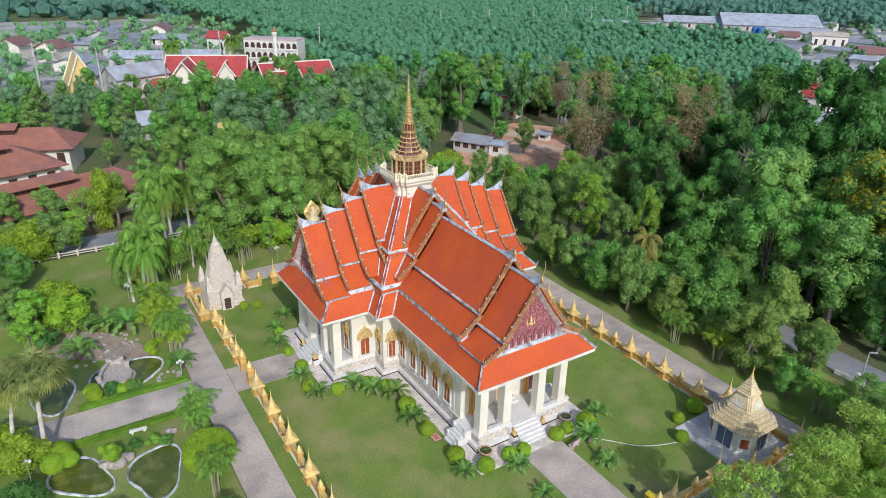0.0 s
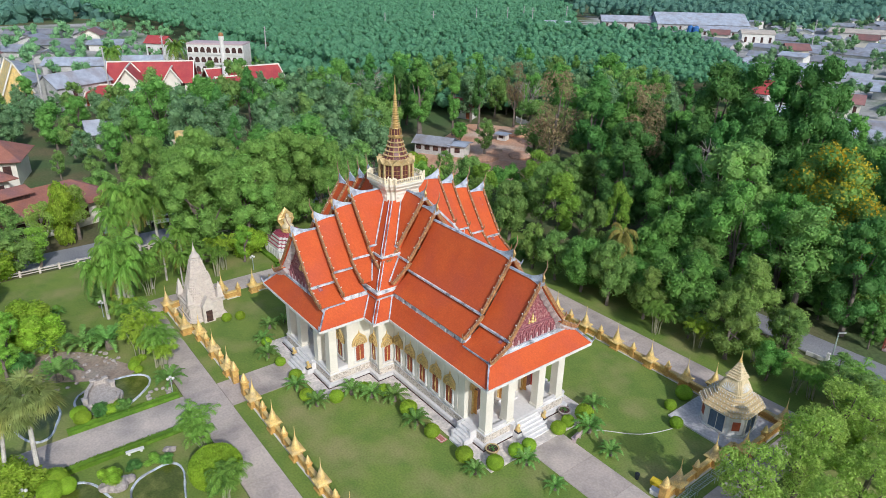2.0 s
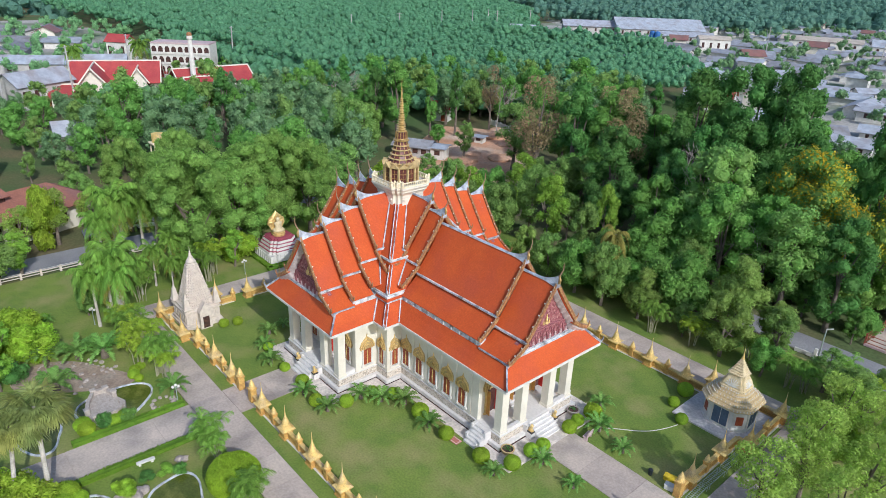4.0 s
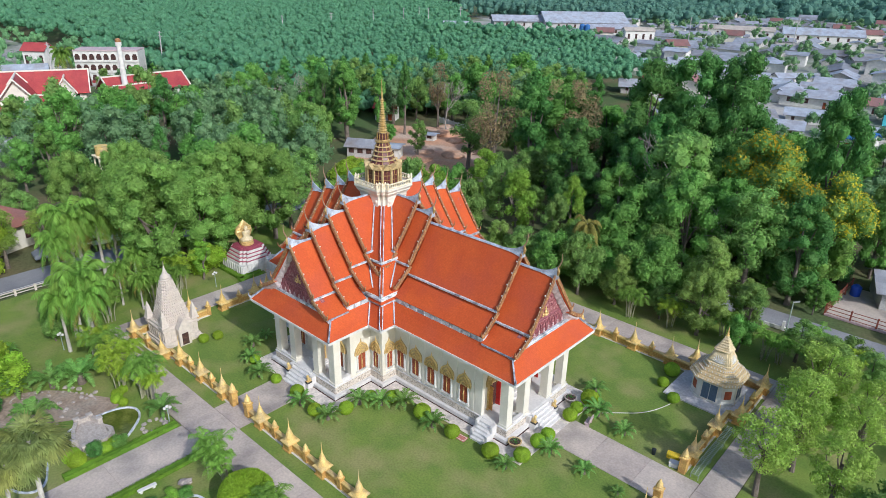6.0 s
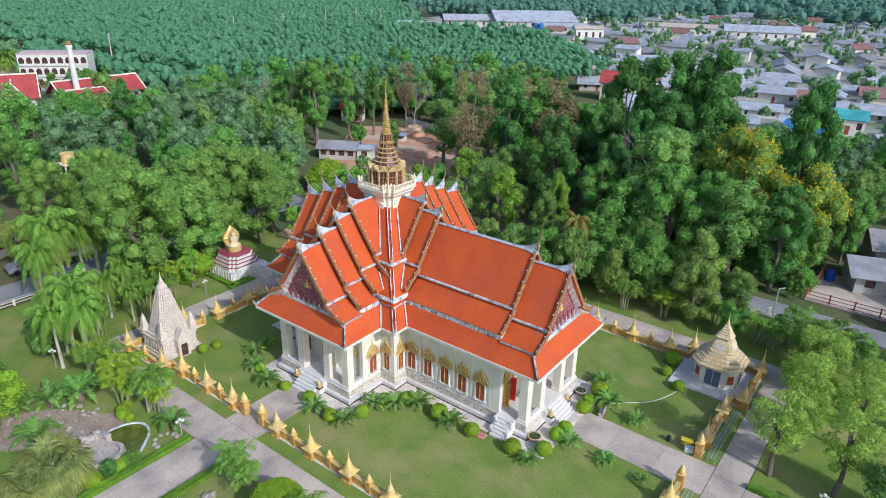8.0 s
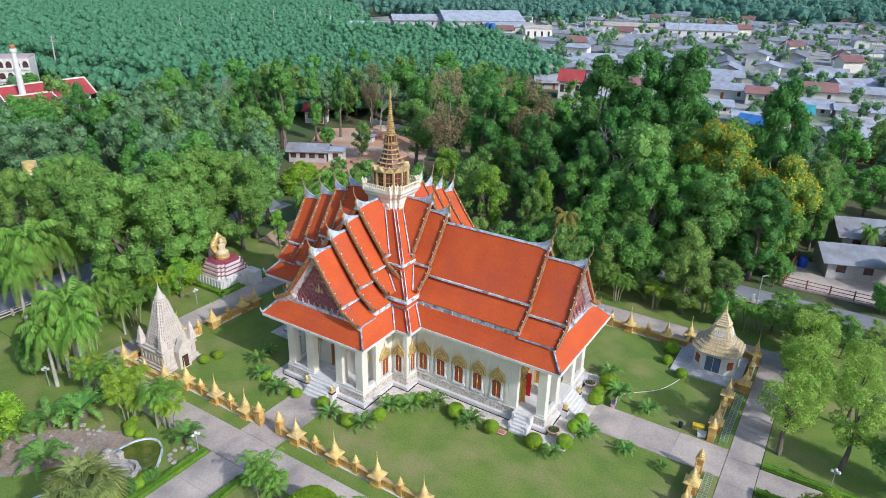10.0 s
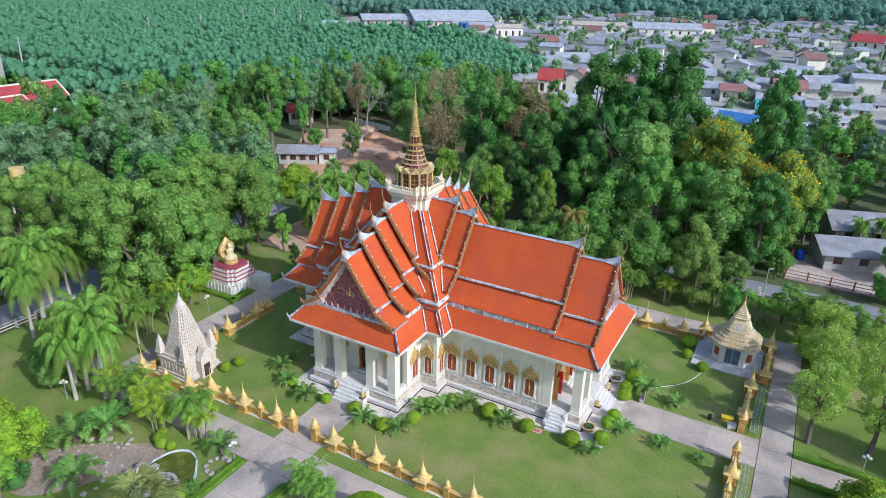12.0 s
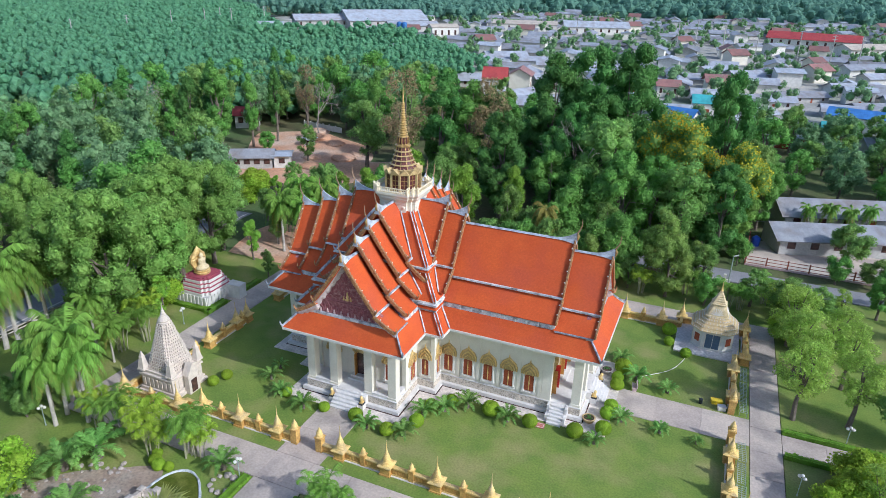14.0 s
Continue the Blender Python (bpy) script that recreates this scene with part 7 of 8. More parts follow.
p = thing("fan_palm", "fan palm with pale green pleated leaves and ringed trunk", "palm", (0, 0, -80), group="fan palms")
random.seed(340)
lv = Leaves()
for i in range(40):
    a, e = i * 2.4, random.uniform(-0.35, 1.2)
    d = Vector((math.cos(a) * math.cos(e), math.sin(a) * math.cos(e), math.sin(e)))
    hub = Vector((0, 0, 6.4)) + d * random.uniform(0.9, 1.3)
    s = d.cross(Vector((0, 0, 1))).normalized()
    u = s.cross(d).normalized()
    lv.quad(Vector((0, 0, 6.4)) - s * 0.03, Vector((0, 0, 6.4)) + s * 0.03, hub + s * 0.03, hub - s * 0.03)
    for j in range(-11, 12):
        g = j * 0.14
        tip = hub + (d * math.cos(g) + s * math.sin(g)) * random.uniform(1.0, 1.35) - Vector((0, 0, 0.45 + 0.4 * abs(g)))
        w = (s * math.cos(g) - d * math.sin(g)) * 0.06
        m_ = hub.lerp(tip, 0.6) + u * 0.12
        lv.quad(hub, m_ + w, tip, m_ - w)
o = new("crown", lv.mesh("crown", foliage("pale_fan_leaf", (0.31, 0.40, 0.13), (0.40, 0.41, 0.11))))
o.parent = p
o = new("trunk", palm_trunk(6.5, 0.15, 0.0, PALM_BARK))
o.parent = p
FAN.append(p)


def stand(protos, places, base):
    for i, (x, y, h) in enumerate(places):
        s = h / base
        m = pose(x, y, terrain(x, y), random.uniform(-3, 3), random.uniform(-3, 3), random.uniform(0, 360))
        ob = protos[i] if i < len(protos) else copy_thing(protos[i % len(protos)], m)
        ob.matrix_world = m
        ob.scale = (s, s, s)


random.seed(33)
stand(ROYAL, [(-17.6, -19.2, 8.4), (-18.6, -19.9, 7.4), (-16.4, -19.9, 7.0), (-19.6, -18.6, 7.8), (-20.4, -19.8, 6.4), (-18.2, -21.2, 6.6), (-31.4, -15.6, 9.6), (-30.6, -14.9, 9.2), (-31.6, -12.6, 8.0), (-32.4, -10.8, 8.4),
              (-30.2, -17.4, 7.2), (-22.3, -16.0, 4.6), (-23.5, -14.2, 5.0), (-21.2, -13.2, 4.2), (-24.6, -12.0, 5.4), (-21.6, 16.5, 7.4), (-19.6, 18.4, 7.8), (-23.4, 19.0, 8.2), (-24.8, 15.0, 6.8), (-22.6, 13.2, 7.2), (-20.4, 14.4, 7.0), (-21.8, 20.6, 7.6), (36.4, 48.4, 4.4), (38.7, 49.2, 4.8), (41.2, 50.1, 4.3), (43.5, 51.0, 4.6), (-150.3, 10.5, 10.5), (-150.0, 26.5, 11.0)], 8.4)
stand(ARECA, [(-10.6, -19.8, 3.5), (-13.2, -19.7, 3.6), (-7.3, -19.8, 3.7), (-9.3, -20.6, 3.0), (4.4, -20.4, 2.8), (6.3, -19.4 - 0.8, 2.4), (-15.2, -20.0, 3.0), (-22.0, -11.6, 3.4), (-21.2, -9.6, 3.4), (-22.8, -8.2, 3.8),
              (-21.0, -16.6, 3.2), (-24.6, -16.8, 3.2), (33.2, 22.6, 3.0), (30.8, 23.8, 3.2), (11.8, -21.2, 3.2), (-6.2, -19.5, 2.6), (27.2, 21.0, 3.0), (14.5, 19.8, 3.4), (18.4, 20.6, 2.8), (22.9, 22.6, 2.8), (28.4, 21.4, 2.8), (31.8, 21.2, 2.9)], 3.4)
dead = copy_thing(ROYAL[0], pose(6.6, 24.1, 0, 2, -2, 40))
dead.scale = (0.95, 0.95, 0.95)
tagged(dead, "tall palm with half-withered yellow-brown fronds", "palm")
for child in dead.children:
    if child.name.startswith("crown"):
        child.data = palm_crown("crown", 305, 15, 2.7, 0.36, 1.5, 7.0, OLD_FROND, 0.05, 26, (-0.1, 1.2))
stand(FAN, [(3.2, -30.0, 7.6), (3.0, -31.9, 6.8)], 7.4)
for ob, rx, ry in zip([o for o in scene.objects if o.name.startswith("fan_palm")], (-4, -9, 0), (-14, -12, 6)):
    ob.matrix_world = Matrix.Translation(ob.matrix_world.translation) @ Euler((radians(rx), radians(ry), 0)).to_matrix().to_4x4() @ Matrix.Diagonal((*ob.scale, 1))

# ---- far woods ----
def inside(x, y, poly):
    hit = False
    for (xa, ya), (xb, yb) in zip(poly, poly[1:] + poly[:1]):
        if (ya > y) != (yb > y) and x < (xb - xa) * (y - ya) / (yb - ya) + xa:
            hit = not hit
    return hit


def far_wood(name, label, poly, step, r, h, per, leaf, mat, seed, wild=0.3, clumps=8, even=0.16):
    rng = np.random.default_rng(seed)
    xs, ys = [p[0] for p in poly], [p[1] for p in poly]
    vs, fs, n = [], [], 0
    x = min(xs)
    while x < max(xs):
        y = min(ys)
        while y < max(ys):
            px, py = x + rng.uniform(-0.32, 0.32) * step, y + rng.uniform(-0.32, 0.32) * step
            if inside(px, py, poly):
                hh = h * rng.uniform(1 - even, 1 + even * 0.85)
                blobs = [(px + rng.normal() * r * 0.42, py + rng.normal() * r * 0.42, terrain(px, py) + hh - r * rng.uniform(0.35, 1.2), r * rng.uniform(0.3, 0.52)) for _ in range(clumps)]
                v, f = leaf_cloud(rng, blobs, per, leaf, wild, 0.84, 1)
                vs.append(v)
                fs.append(f + n)
                n += len(v)
            y += step
        x += step
    o = new(name, mesh_from(name, np.concatenate(vs), np.concatenate(fs), mat))
    tagged(o, label, "trees", kind="stuff")


# leaf green shifted to blue-grey, painting in the haze of the far plain
DISTANT = foliage("distant_leaf_hazed", (0.12, 0.26, 0.19), (0.14, 0.28, 0.21), obj=0.0, island=0.1)
RUBBER = "even canopy of a rubber plantation, its green tinted with haze"
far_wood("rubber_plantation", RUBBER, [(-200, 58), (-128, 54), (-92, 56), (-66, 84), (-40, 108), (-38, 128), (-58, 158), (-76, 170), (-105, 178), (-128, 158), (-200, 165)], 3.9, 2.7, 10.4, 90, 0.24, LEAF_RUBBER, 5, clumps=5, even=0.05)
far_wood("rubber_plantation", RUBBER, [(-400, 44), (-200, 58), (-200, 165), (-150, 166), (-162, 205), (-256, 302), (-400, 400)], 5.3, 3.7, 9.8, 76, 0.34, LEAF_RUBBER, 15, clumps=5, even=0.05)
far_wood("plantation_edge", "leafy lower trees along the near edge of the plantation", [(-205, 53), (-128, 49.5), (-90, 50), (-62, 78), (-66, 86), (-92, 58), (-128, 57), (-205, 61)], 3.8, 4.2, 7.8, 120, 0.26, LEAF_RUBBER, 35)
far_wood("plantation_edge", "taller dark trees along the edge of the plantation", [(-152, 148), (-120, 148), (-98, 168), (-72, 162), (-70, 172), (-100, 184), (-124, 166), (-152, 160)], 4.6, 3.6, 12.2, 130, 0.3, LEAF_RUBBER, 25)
far_wood("distant_wood", "wood behind the factory, haze mixed into its leaf colour", [(-256, 302), (-300, 430), (-120, 440), (-120, 350), (-200, 330)], 12.0, 7.0, 11.0, 90, 0.8, DISTANT, 8)
far_wood("distant_wood", "wood on the far plain, haze mixed into its leaf colour", [(-900, -350), (-338, -150), (-338, 52), (-400, 62), (-400, 400), (-300, 430), (-620, 820), (-820, 600)], 20.0, 11.0, 12.0, 70, 1.2, DISTANT, 6, clumps=6)
far_wood("distant_wood", "wood beyond the town, haze mixed into its leaf colour", [(-300, 430), (-120, 440), (40, 470), (240, 500), (400, 1100), (-620, 1100)], 20.0, 11.0, 12.0, 70, 1.2, DISTANT, 7, clumps=6)

# ---- red earth clearing, roads ----
def patch(name, mat, cx, cy, a, b, turn, wob, phase, z, label):
    bm = bmesh.new()
    bm.faces.new([bm.verts.new((x, y, z)) for x, y in blob_outline(cx, cy, a, b, turn, wob, phase=phase)])
    tagged(link_mesh(name, bm, mat), label, "ground", kind="structure")


patch("clearing", DIRT, -47.5, 53, 19, 12, 2.1, 0.14, 0.4, -0.02, "bare red earth clearing with lighter tracks")
patch("clearing", DIRT, -33.0, 46.0, 13, 7, 0.8, 0.15, 2.0, -0.028, "bare red earth under scattered trees")
patch("clearing", DIRT, -24.8, 13, 4.5, 9, 0.2, 0.12, 1.0, -0.025, "bare reddish earth under the trees")
patch("clearing", DIRT, 33.0, 38.0, 5.0, 2.6, 0.2, 0.08, 1.0, -0.02, "bare reddish yard")
slab("road", ASPHALT, -38.8, -34.4, -60, 22, 0.02, "grey tarmac road with a white edge line", "road")
slab("road_line", WHITE, -34.9, -34.75, -60, 22, 0.026, "white painted edge line", "line")
slab("road", ASPHALT, 14.0, 62.0, 28.2, 31.6, 0.03, "grey lane behind the trees", "road")
slab("yard", CONCRETE, 28.9, 46, 34.3, 43.5, 0.03, "pale concrete yard in front of the house", "yard")

WALLING = thing("boundary_wall", "low white boundary wall behind the red earth clearing", "wall", (-59.0, 71.2, 0), turn=-11)
for i in range(6):
    bm = bmesh.new()
    box(bm, 1.8 * i, 1.8 * i + 1.62, -0.08, 0.08, 0, 1.1)
    part("panel", bm, WHITE, WALLING)
    bm = bmesh.new()
    box(bm, 1.8 * i - 0.18, 1.8 * i, -0.12, 0.12, 0, 1.3)
    part("post", bm, WHITE, WALLING)
LANE_WALL = thing("lane_wall", "low white concrete kerb wall with a post by the lane", "wall", (25.0, 27.75, 0), turn=4)
bm = bmesh.new()
box(bm, 0, 2.4, -0.1, 0.1, 0, 0.35)
part("kerb", bm, WHITE, LANE_WALL)
bm = bmesh.new()
box(bm, 1.65, 1.9, -0.14, 0.14, 0, 0.95)
part("post", bm, WHITE, LANE_WALL)

TOWN_EARTH = material("town_ground", (0.42, 0.40, 0.37), (0.29, 0.29, 0.26), scale=0.06, rough=1.0, grain=1.5, bump=0.1, third=(0.12, 0.18, 0.075), third_scale=0.04)


def draped(name, mat, poly, step, label):
    """A sheet of ground that follows the land, kept to the inside of an outline."""
    bm = bmesh.new()
    xs, ys = [p[0] for p in poly], [p[1] for p in poly]
    y = min(ys)
    while y < max(ys):
        x = min(xs)
        while x < max(xs):
            if inside(x + step / 2, y + step / 2, poly):
                bm.faces.new([bm.verts.new((a, b, terrain(a, b) + 0.06)) for a, b in ((x, y), (x + step, y), (x + step, y + step), (x, y + step))])
            x += step
        y += step
    bmesh.ops.remove_doubles(bm, verts=bm.verts, dist=0.01)
    tagged(link_mesh(name, bm, mat), label, "ground", kind="structure")


draped("village_ground", TOWN_EARTH, [(-330, -140), (-150, -90), (-128, -22), (-150, 6), (-150, 40), (-250, 50), (-330, 40)], 10.0, "grey-brown ground between the village houses")
draped("town_ground", TOWN_EARTH, [(-32, 112), (80, 106), (240, 330), (240, 500), (-160, 440), (-256, 320), (-140, 180), (-74, 176), (-40, 140)], 10.0, "grey-brown ground between the town houses")

random.seed(77)
for x, y, s in ((-40.5, 46.0, 2.2), (-43.5, 50.5, 1.8), (-38.0, 52.5, 2.4), (-45.0, 61.0, 2.0), (-50.5, 63.5, 2.6), (-37.2, 56.5, 1.7), (-53.5, 68.0, 2.2)):
    bm = bmesh.new()
    bmesh.ops.create_icosphere(bm, subdivisions=3, radius=1.0)
    for v in bm.verts:
        v.co *= s * (1 + 0.35 * noise.noise(v.co * 1.6 + Vector((x, y, 0))))
        v.co.z = max(-0.3, v.co.z * 0.28)
        v.co += Vector((x, y, 0))
    tagged(link_mesh("earth_mound", bm, DIRT, smooth=True), "low heap of loose red earth in the clearing", "earth", "earth heaps")

# ---- buildings ----
ROOF_BROWN = tile_material("brown_roof", (0.36, 0.155, 0.105), (0.29, 0.125, 0.09), 0.3, 0.3, (0.25, 0.125, 0.11))
ROOF_GREY = tile_material("grey_roof", (0.40, 0.43, 0.49), (0.31, 0.33, 0.38), 0.6, 0.9, (0.29, 0.28, 0.29))
ROOF_PALE = tile_material("pale_roof", (0.42, 0.46, 0.52), (0.32, 0.36, 0.42), 0.6, 2.0, (0.30, 0.30, 0.32))
ROOF_RED = tile_material("crimson_roof", (0.42, 0.075, 0.07), (0.35, 0.065, 0.065), 0.3, 0.3, (0.33, 0.05, 0.06))
ROOF_BLUE = tile_material("blue_roof", (0.07, 0.22, 0.55), (0.06, 0.18, 0.45), 0.6, 2.0, (0.05, 0.15, 0.36))
ROOF_TEAL = tile_material("teal_roof", (0.08, 0.40, 0.42), (0.07, 0.33, 0.36), 0.6, 2.0, (0.06, 0.28, 0.3))
ROOF_TAN = tile_material("tan_sheet_roof", (0.52, 0.46, 0.38), (0.44, 0.39, 0.33), 0.6, 0.9, (0.38, 0.32, 0.27))
ROOF_OLD = tile_material("old_sheet_roof", (0.32, 0.33, 0.36), (0.25, 0.26, 0.29), 0.6, 0.9, (0.22, 0.20, 0.195))
GREYWALL = material("grey_render", (0.46, 0.45, 0.43), (0.37, 0.36, 0.35), scale=0.6, rough=0.9)


def house(label, x, y, w, d, h, rise, roof, wall, turn=0, over=0.5, windows=3, group="", name="house", doors=True):
    """A gabled house, ridge along its own x axis, with walls, two roof slopes, windows and a door."""
    root = thing(name, label, "house", (x, y, terrain(x, y)), group, turn=turn)
    bm = bmesh.new()
    tapered(bm, [[(-w / 2, -d / 2, -0.3), (w / 2, -d / 2, -0.3), (w / 2, d / 2, -0.3), (-w / 2, d / 2, -0.3)], [(-w / 2, -d / 2, h), (w / 2, -d / 2, h), (w / 2, d / 2, h), (-w / 2, d / 2, h)]])
    for s in (-1, 1):
        xx = s * w / 2
        quads(bm, [(xx, -d / 2, h), (xx, d / 2, h), (xx, 0, h + rise)], ((0, 1, 2),))
    body = part("wall", bm, wall, root)
    bm = bmesh.new()
    for s in (-1, 1):
        k = over * rise / (d / 2)
        uv_sheet(bm, ((-w / 2 - over, s * (d / 2 + over), h - k), (w / 2 + over, s * (d / 2 + over), h - k), (w / 2 + over, 0, h + rise + 0.04), (-w / 2 - over, 0, h + rise + 0.04)), 1, 1, 0.12)
    part("roof", bm, roof, root)
    if name == "hall":       # pale verge boards and ridge
        for sx in (-1, 1):
            for s in (-1, 1):
                bm = bmesh.new()
                beam(bm, (sx * (w / 2 + over), s * (d / 2 + over), h - over * rise / (d / 2) + 0.15), (sx * (w / 2 + over), 0, h + rise + 0.2), 0.25, 0.3)
                part("verge_board", bm, WALL, root)
        bm = bmesh.new()
        beam(bm, (-w / 2 - over, 0, h + rise + 0.15), (w / 2 + over, 0, h + rise + 0.15), 0.3, 0.3)
        part("ridge", bm, WALL, root)
    for s in (-1, 1):
        for i in range(windows):
            xx = (i + 0.5) / windows * w - w / 2
            bm = bmesh.new()
            y0, y1 = sorted((s * (d / 2 - 0.05), s * (d / 2 + 0.03)))
            if doors and i == windows // 2 and s < 0:
                box(bm, xx - 0.45, xx + 0.45, y0, y1, 0, 2.0)
                part("door", bm, SHUTTER, body)
            else:
                box(bm, xx - 0.5, xx + 0.5, y0, y1, h * 0.35, h * 0.75)
                part("window", bm, DARK, body)
    return root


random.seed(50)
# the shed and the hut by the clearing
house("old grey-roofed shed beside the red earth clearing", -49.2, 41.4, 6.6, 3.7, 2.1, 0.85, ROOF_OLD, GREYWALL, 30, windows=4, name="shed", doors=False)
house("low white annexe of the shed", -44.9, 43.8, 2.6, 3.0, 2.2, 0.2, ROOF_PALE, WHITE, 30, windows=1, name="shed", doors=False)
house("small dull-red-roofed hut on pale walls among trees", -69.0, 64.8, 4.6, 3.2, 3.0, 1.2, ROOF_RED, WHITE, 30, windows=2, name="hut")
house("small white concrete block house in the clearing", -49.0, 58.0, 1.8, 1.6, 1.3, 0.1, ROOF_PALE, WHITE, 20, windows=1, name="hut", doors=False)
# brown roofs across the road
def hipped(label, x, y, w, d, h, rise, roof, wall, turn, monitor=0.5, over=1.0):
    """A low building under a hipped roof with a raised, louvred length of ridge."""
    root = thing("house", label, "house", (x, y, 0), turn=turn)
    bm = bmesh.new()
    box(bm, -w / 2, w / 2, -d / 2, d / 2, -0.3, h)
    body = part("wall", bm, wall, root)
    W, D = w / 2 + over, d / 2 + over
    r = W - D * 0.8
    bm = bmesh.new()
    for (a, b, c, e) in (((-W, -D), (W, -D), (r, 0), (-r, 0)), ((W, D), (-W, D), (-r, 0), (r, 0))):
        uv_sheet(bm, [(a[0], a[1], h - 0.1), (b[0], b[1], h - 0.1), (c[0], c[1], h + rise), (e[0], e[1], h + rise)], 1, 1, 0.14)
    for q in (-1, 1):
        uv_sheet(bm, [(q * W, -q * D, h - 0.1), (q * W, q * D, h - 0.1), (q * r, q * 0.01, h + rise), (q * r, -q * 0.01, h + rise)], 1, 1, 0.14)
    part("roof", bm, roof, root)
    m = W * monitor
    bm = bmesh.new()
    box(bm, -m, m, -D * 0.3, D * 0.3, h + rise * 0.6, h + rise + 0.25)
    part("louvre", bm, DARK, root, "dark louvred ridge vent")
    bm = bmesh.new()
    for q in (-1, 1):
        uv_sheet(bm, [(-m - 0.4, q * D * 0.42, h + rise + 0.12), (m + 0.4, q * D * 0.42, h + rise + 0.12), (m + 0.4, 0, h + rise + 0.75), (-m - 0.4, 0, h + rise + 0.75)], 1, 1, 0.12)
    part("upper_roof", bm, roof, root)
    n = int(w / 2.4)
    for i in range(n):
        xx = (i + 0.5) / n * w - w / 2
        for q in (-1, 1):
            bm = bmesh.new()
            y0, y1 = sorted((q * (d / 2 - 0.05), q * (d / 2 + 0.03)))
            box(bm, xx - 0.55, xx + 0.55, y0, y1, h * 0.3, h * 0.78)
            part("window", bm, DARK, body)


hipped("long low building with brown tiled hipped roof", -46.6, -27.5, 26.0, 8.0, 3.2, 2.0, ROOF_BROWN, WALL, 109, 0.3)
hipped("broad building with brown tiled hipped roof", -62.5, -33.0, 15.0, 11.0, 3.9, 2.6, ROOF_BROWN, WALL, 109, 0.28)
hipped("long building with dull maroon hipped roof", -75.5, -30.5, 20.0, 8.0, 4.0, 2.4, ROOF_BROWN, WALL, 72, 0.2)
# red-roofed hall with stacked roofs
house("monastery hall with crimson tiered roof and cream gables", -131.0, 15.0, 18.0, 8.0, 4.4, 3.6, ROOF_RED, WALL, 66, over=1.0, windows=5, name="hall")
house("cross wing of the hall with crimson roof and cream gable", -125.5, 8.3, 9.0, 6.4, 4.2, 3.9, ROOF_RED, WALL, -20, over=0.9, windows=3, name="hall")
house("low crimson skirt-roofed gallery", -124.5, 7.2, 15.0, 9.5, 2.4, 1.7, ROOF_RED, WALL, 66, over=0.8, windows=4, name="hall")
house("small cross gable with crimson roof on the hall", -126.8, 18.6, 6.0, 3.6, 4.4, 2.6, ROOF_RED, WALL, -22, over=0.6, windows=2, name="hall")
house("long low hall with dull red roof and white walls", -124.6, 35.6, 17.5, 7.0, 3.7, 2.4, ROOF_RED, WHITE, 88, over=1.0, windows=8, name="hall")
house("low porch hall with bright red roof", -120.5, 31.0, 7.0, 6.0, 3.0, 1.6, ROOF_RED, WHITE, 88, over=0.7, windows=2, name="hall")
house("gilded steep gabled shrine roof beyond the trees", -137.0, -14.2, 9.0, 5.6, 3.4, 6.0, FENCE_GOLD, FENCE_GOLD, 182, over=0.4, windows=2, name="hall")
house("long grey-roofed house among trees", -128.0, -3.0, 14.0, 6.5, 5.2, 2.4, ROOF_GREY, GREYWALL, 118, windows=5)
house("grey-roofed open shelter near parked cars", -85.8, -5.2, 7.8, 4.6, 3.2, 1.8, ROOF_GREY, GREYWALL, 84, windows=4)
house("small house with crimson roof behind the hall", -186.0, 32.5, 6.5, 5.0, 6.4, 1.8, ROOF_RED, WHITE, 40, windows=3)
house("pale roofed house beyond the hall", -158.0, 19.0, 12.0, 7.0, 4.4, 1.8, ROOF_PALE, WHITE, 70, windows=3)
house("long pale-roofed shed beyond the hall", -170.0, 8.0, 22.0, 8.0, 3.4, 1.6, ROOF_PALE, GREYWALL, 60, windows=4)
bm = bmesh.new()
lathe(bm, [(0.8, 0), (0.75, 1.0), (0.5, 13.4), (0.7, 13.5), (0.7, 14.2), (0.5, 14.3)], 12)
ch = thing("chimney", "tall whitewashed crematory chimney with dark cap", "chimney", (-121.5, 29.8, terrain(-121.5, 29.8)))
part("shaft", bm, WHITE, ch)
bm = bmesh.new()
lathe(bm, [(0.62, 14.28), (0.62, 14.8), (0.3, 15.1)], 12)
part("cap", bm, BARGE, ch)
# water tower of the monastery, gilded
wt = thing("water_tower", "gilded water tank on a pale lattice stand", "tower", (*TANK_AT, 0))
for sx in (-1.0, 1.0):
    for sy in (-1.0, 1.0):
        bm = bmesh.new()
        beam(bm, (sx, sy, 0), (sx * 0.86, sy * 0.86, 5.7), 0.2, 0.2, Vector((1, 0, 0)))
        part("leg", bm, TOWER_CREAM, wt)
for z in (1.9, 3.8, 5.6):
    k = 1.0 - 0.14 * z / 5.7
    bm = bmesh.new()
    for p, q in (((-k, -k), (k, -k)), ((k, -k), (k, k)), ((k, k), (-k, k)), ((-k, k), (-k, -k))):
        beam(bm, (*p, z), (*q, z), 0.12, 0.14)
    part("brace", bm, TOWER_CREAM, wt)
bm = bmesh.new()
box(bm, -1.15, 1.15, -1.15, 1.15, 5.7, 5.86)
part("deck", bm, TOWER_CREAM, wt)
bm = bmesh.new()
lathe(bm, [(0.84, 5.86), (0.88, 5.95), (0.86, 6.3), (0.88, 6.35), (0.86, 6.7), (0.88, 6.75), (0.86, 7.1), (0.9, 7.14), (0.9, 7.22), (0.4, 7.36), (0.12, 7.4)], 16)
part("tank", bm, FENCE_GOLD, wt)
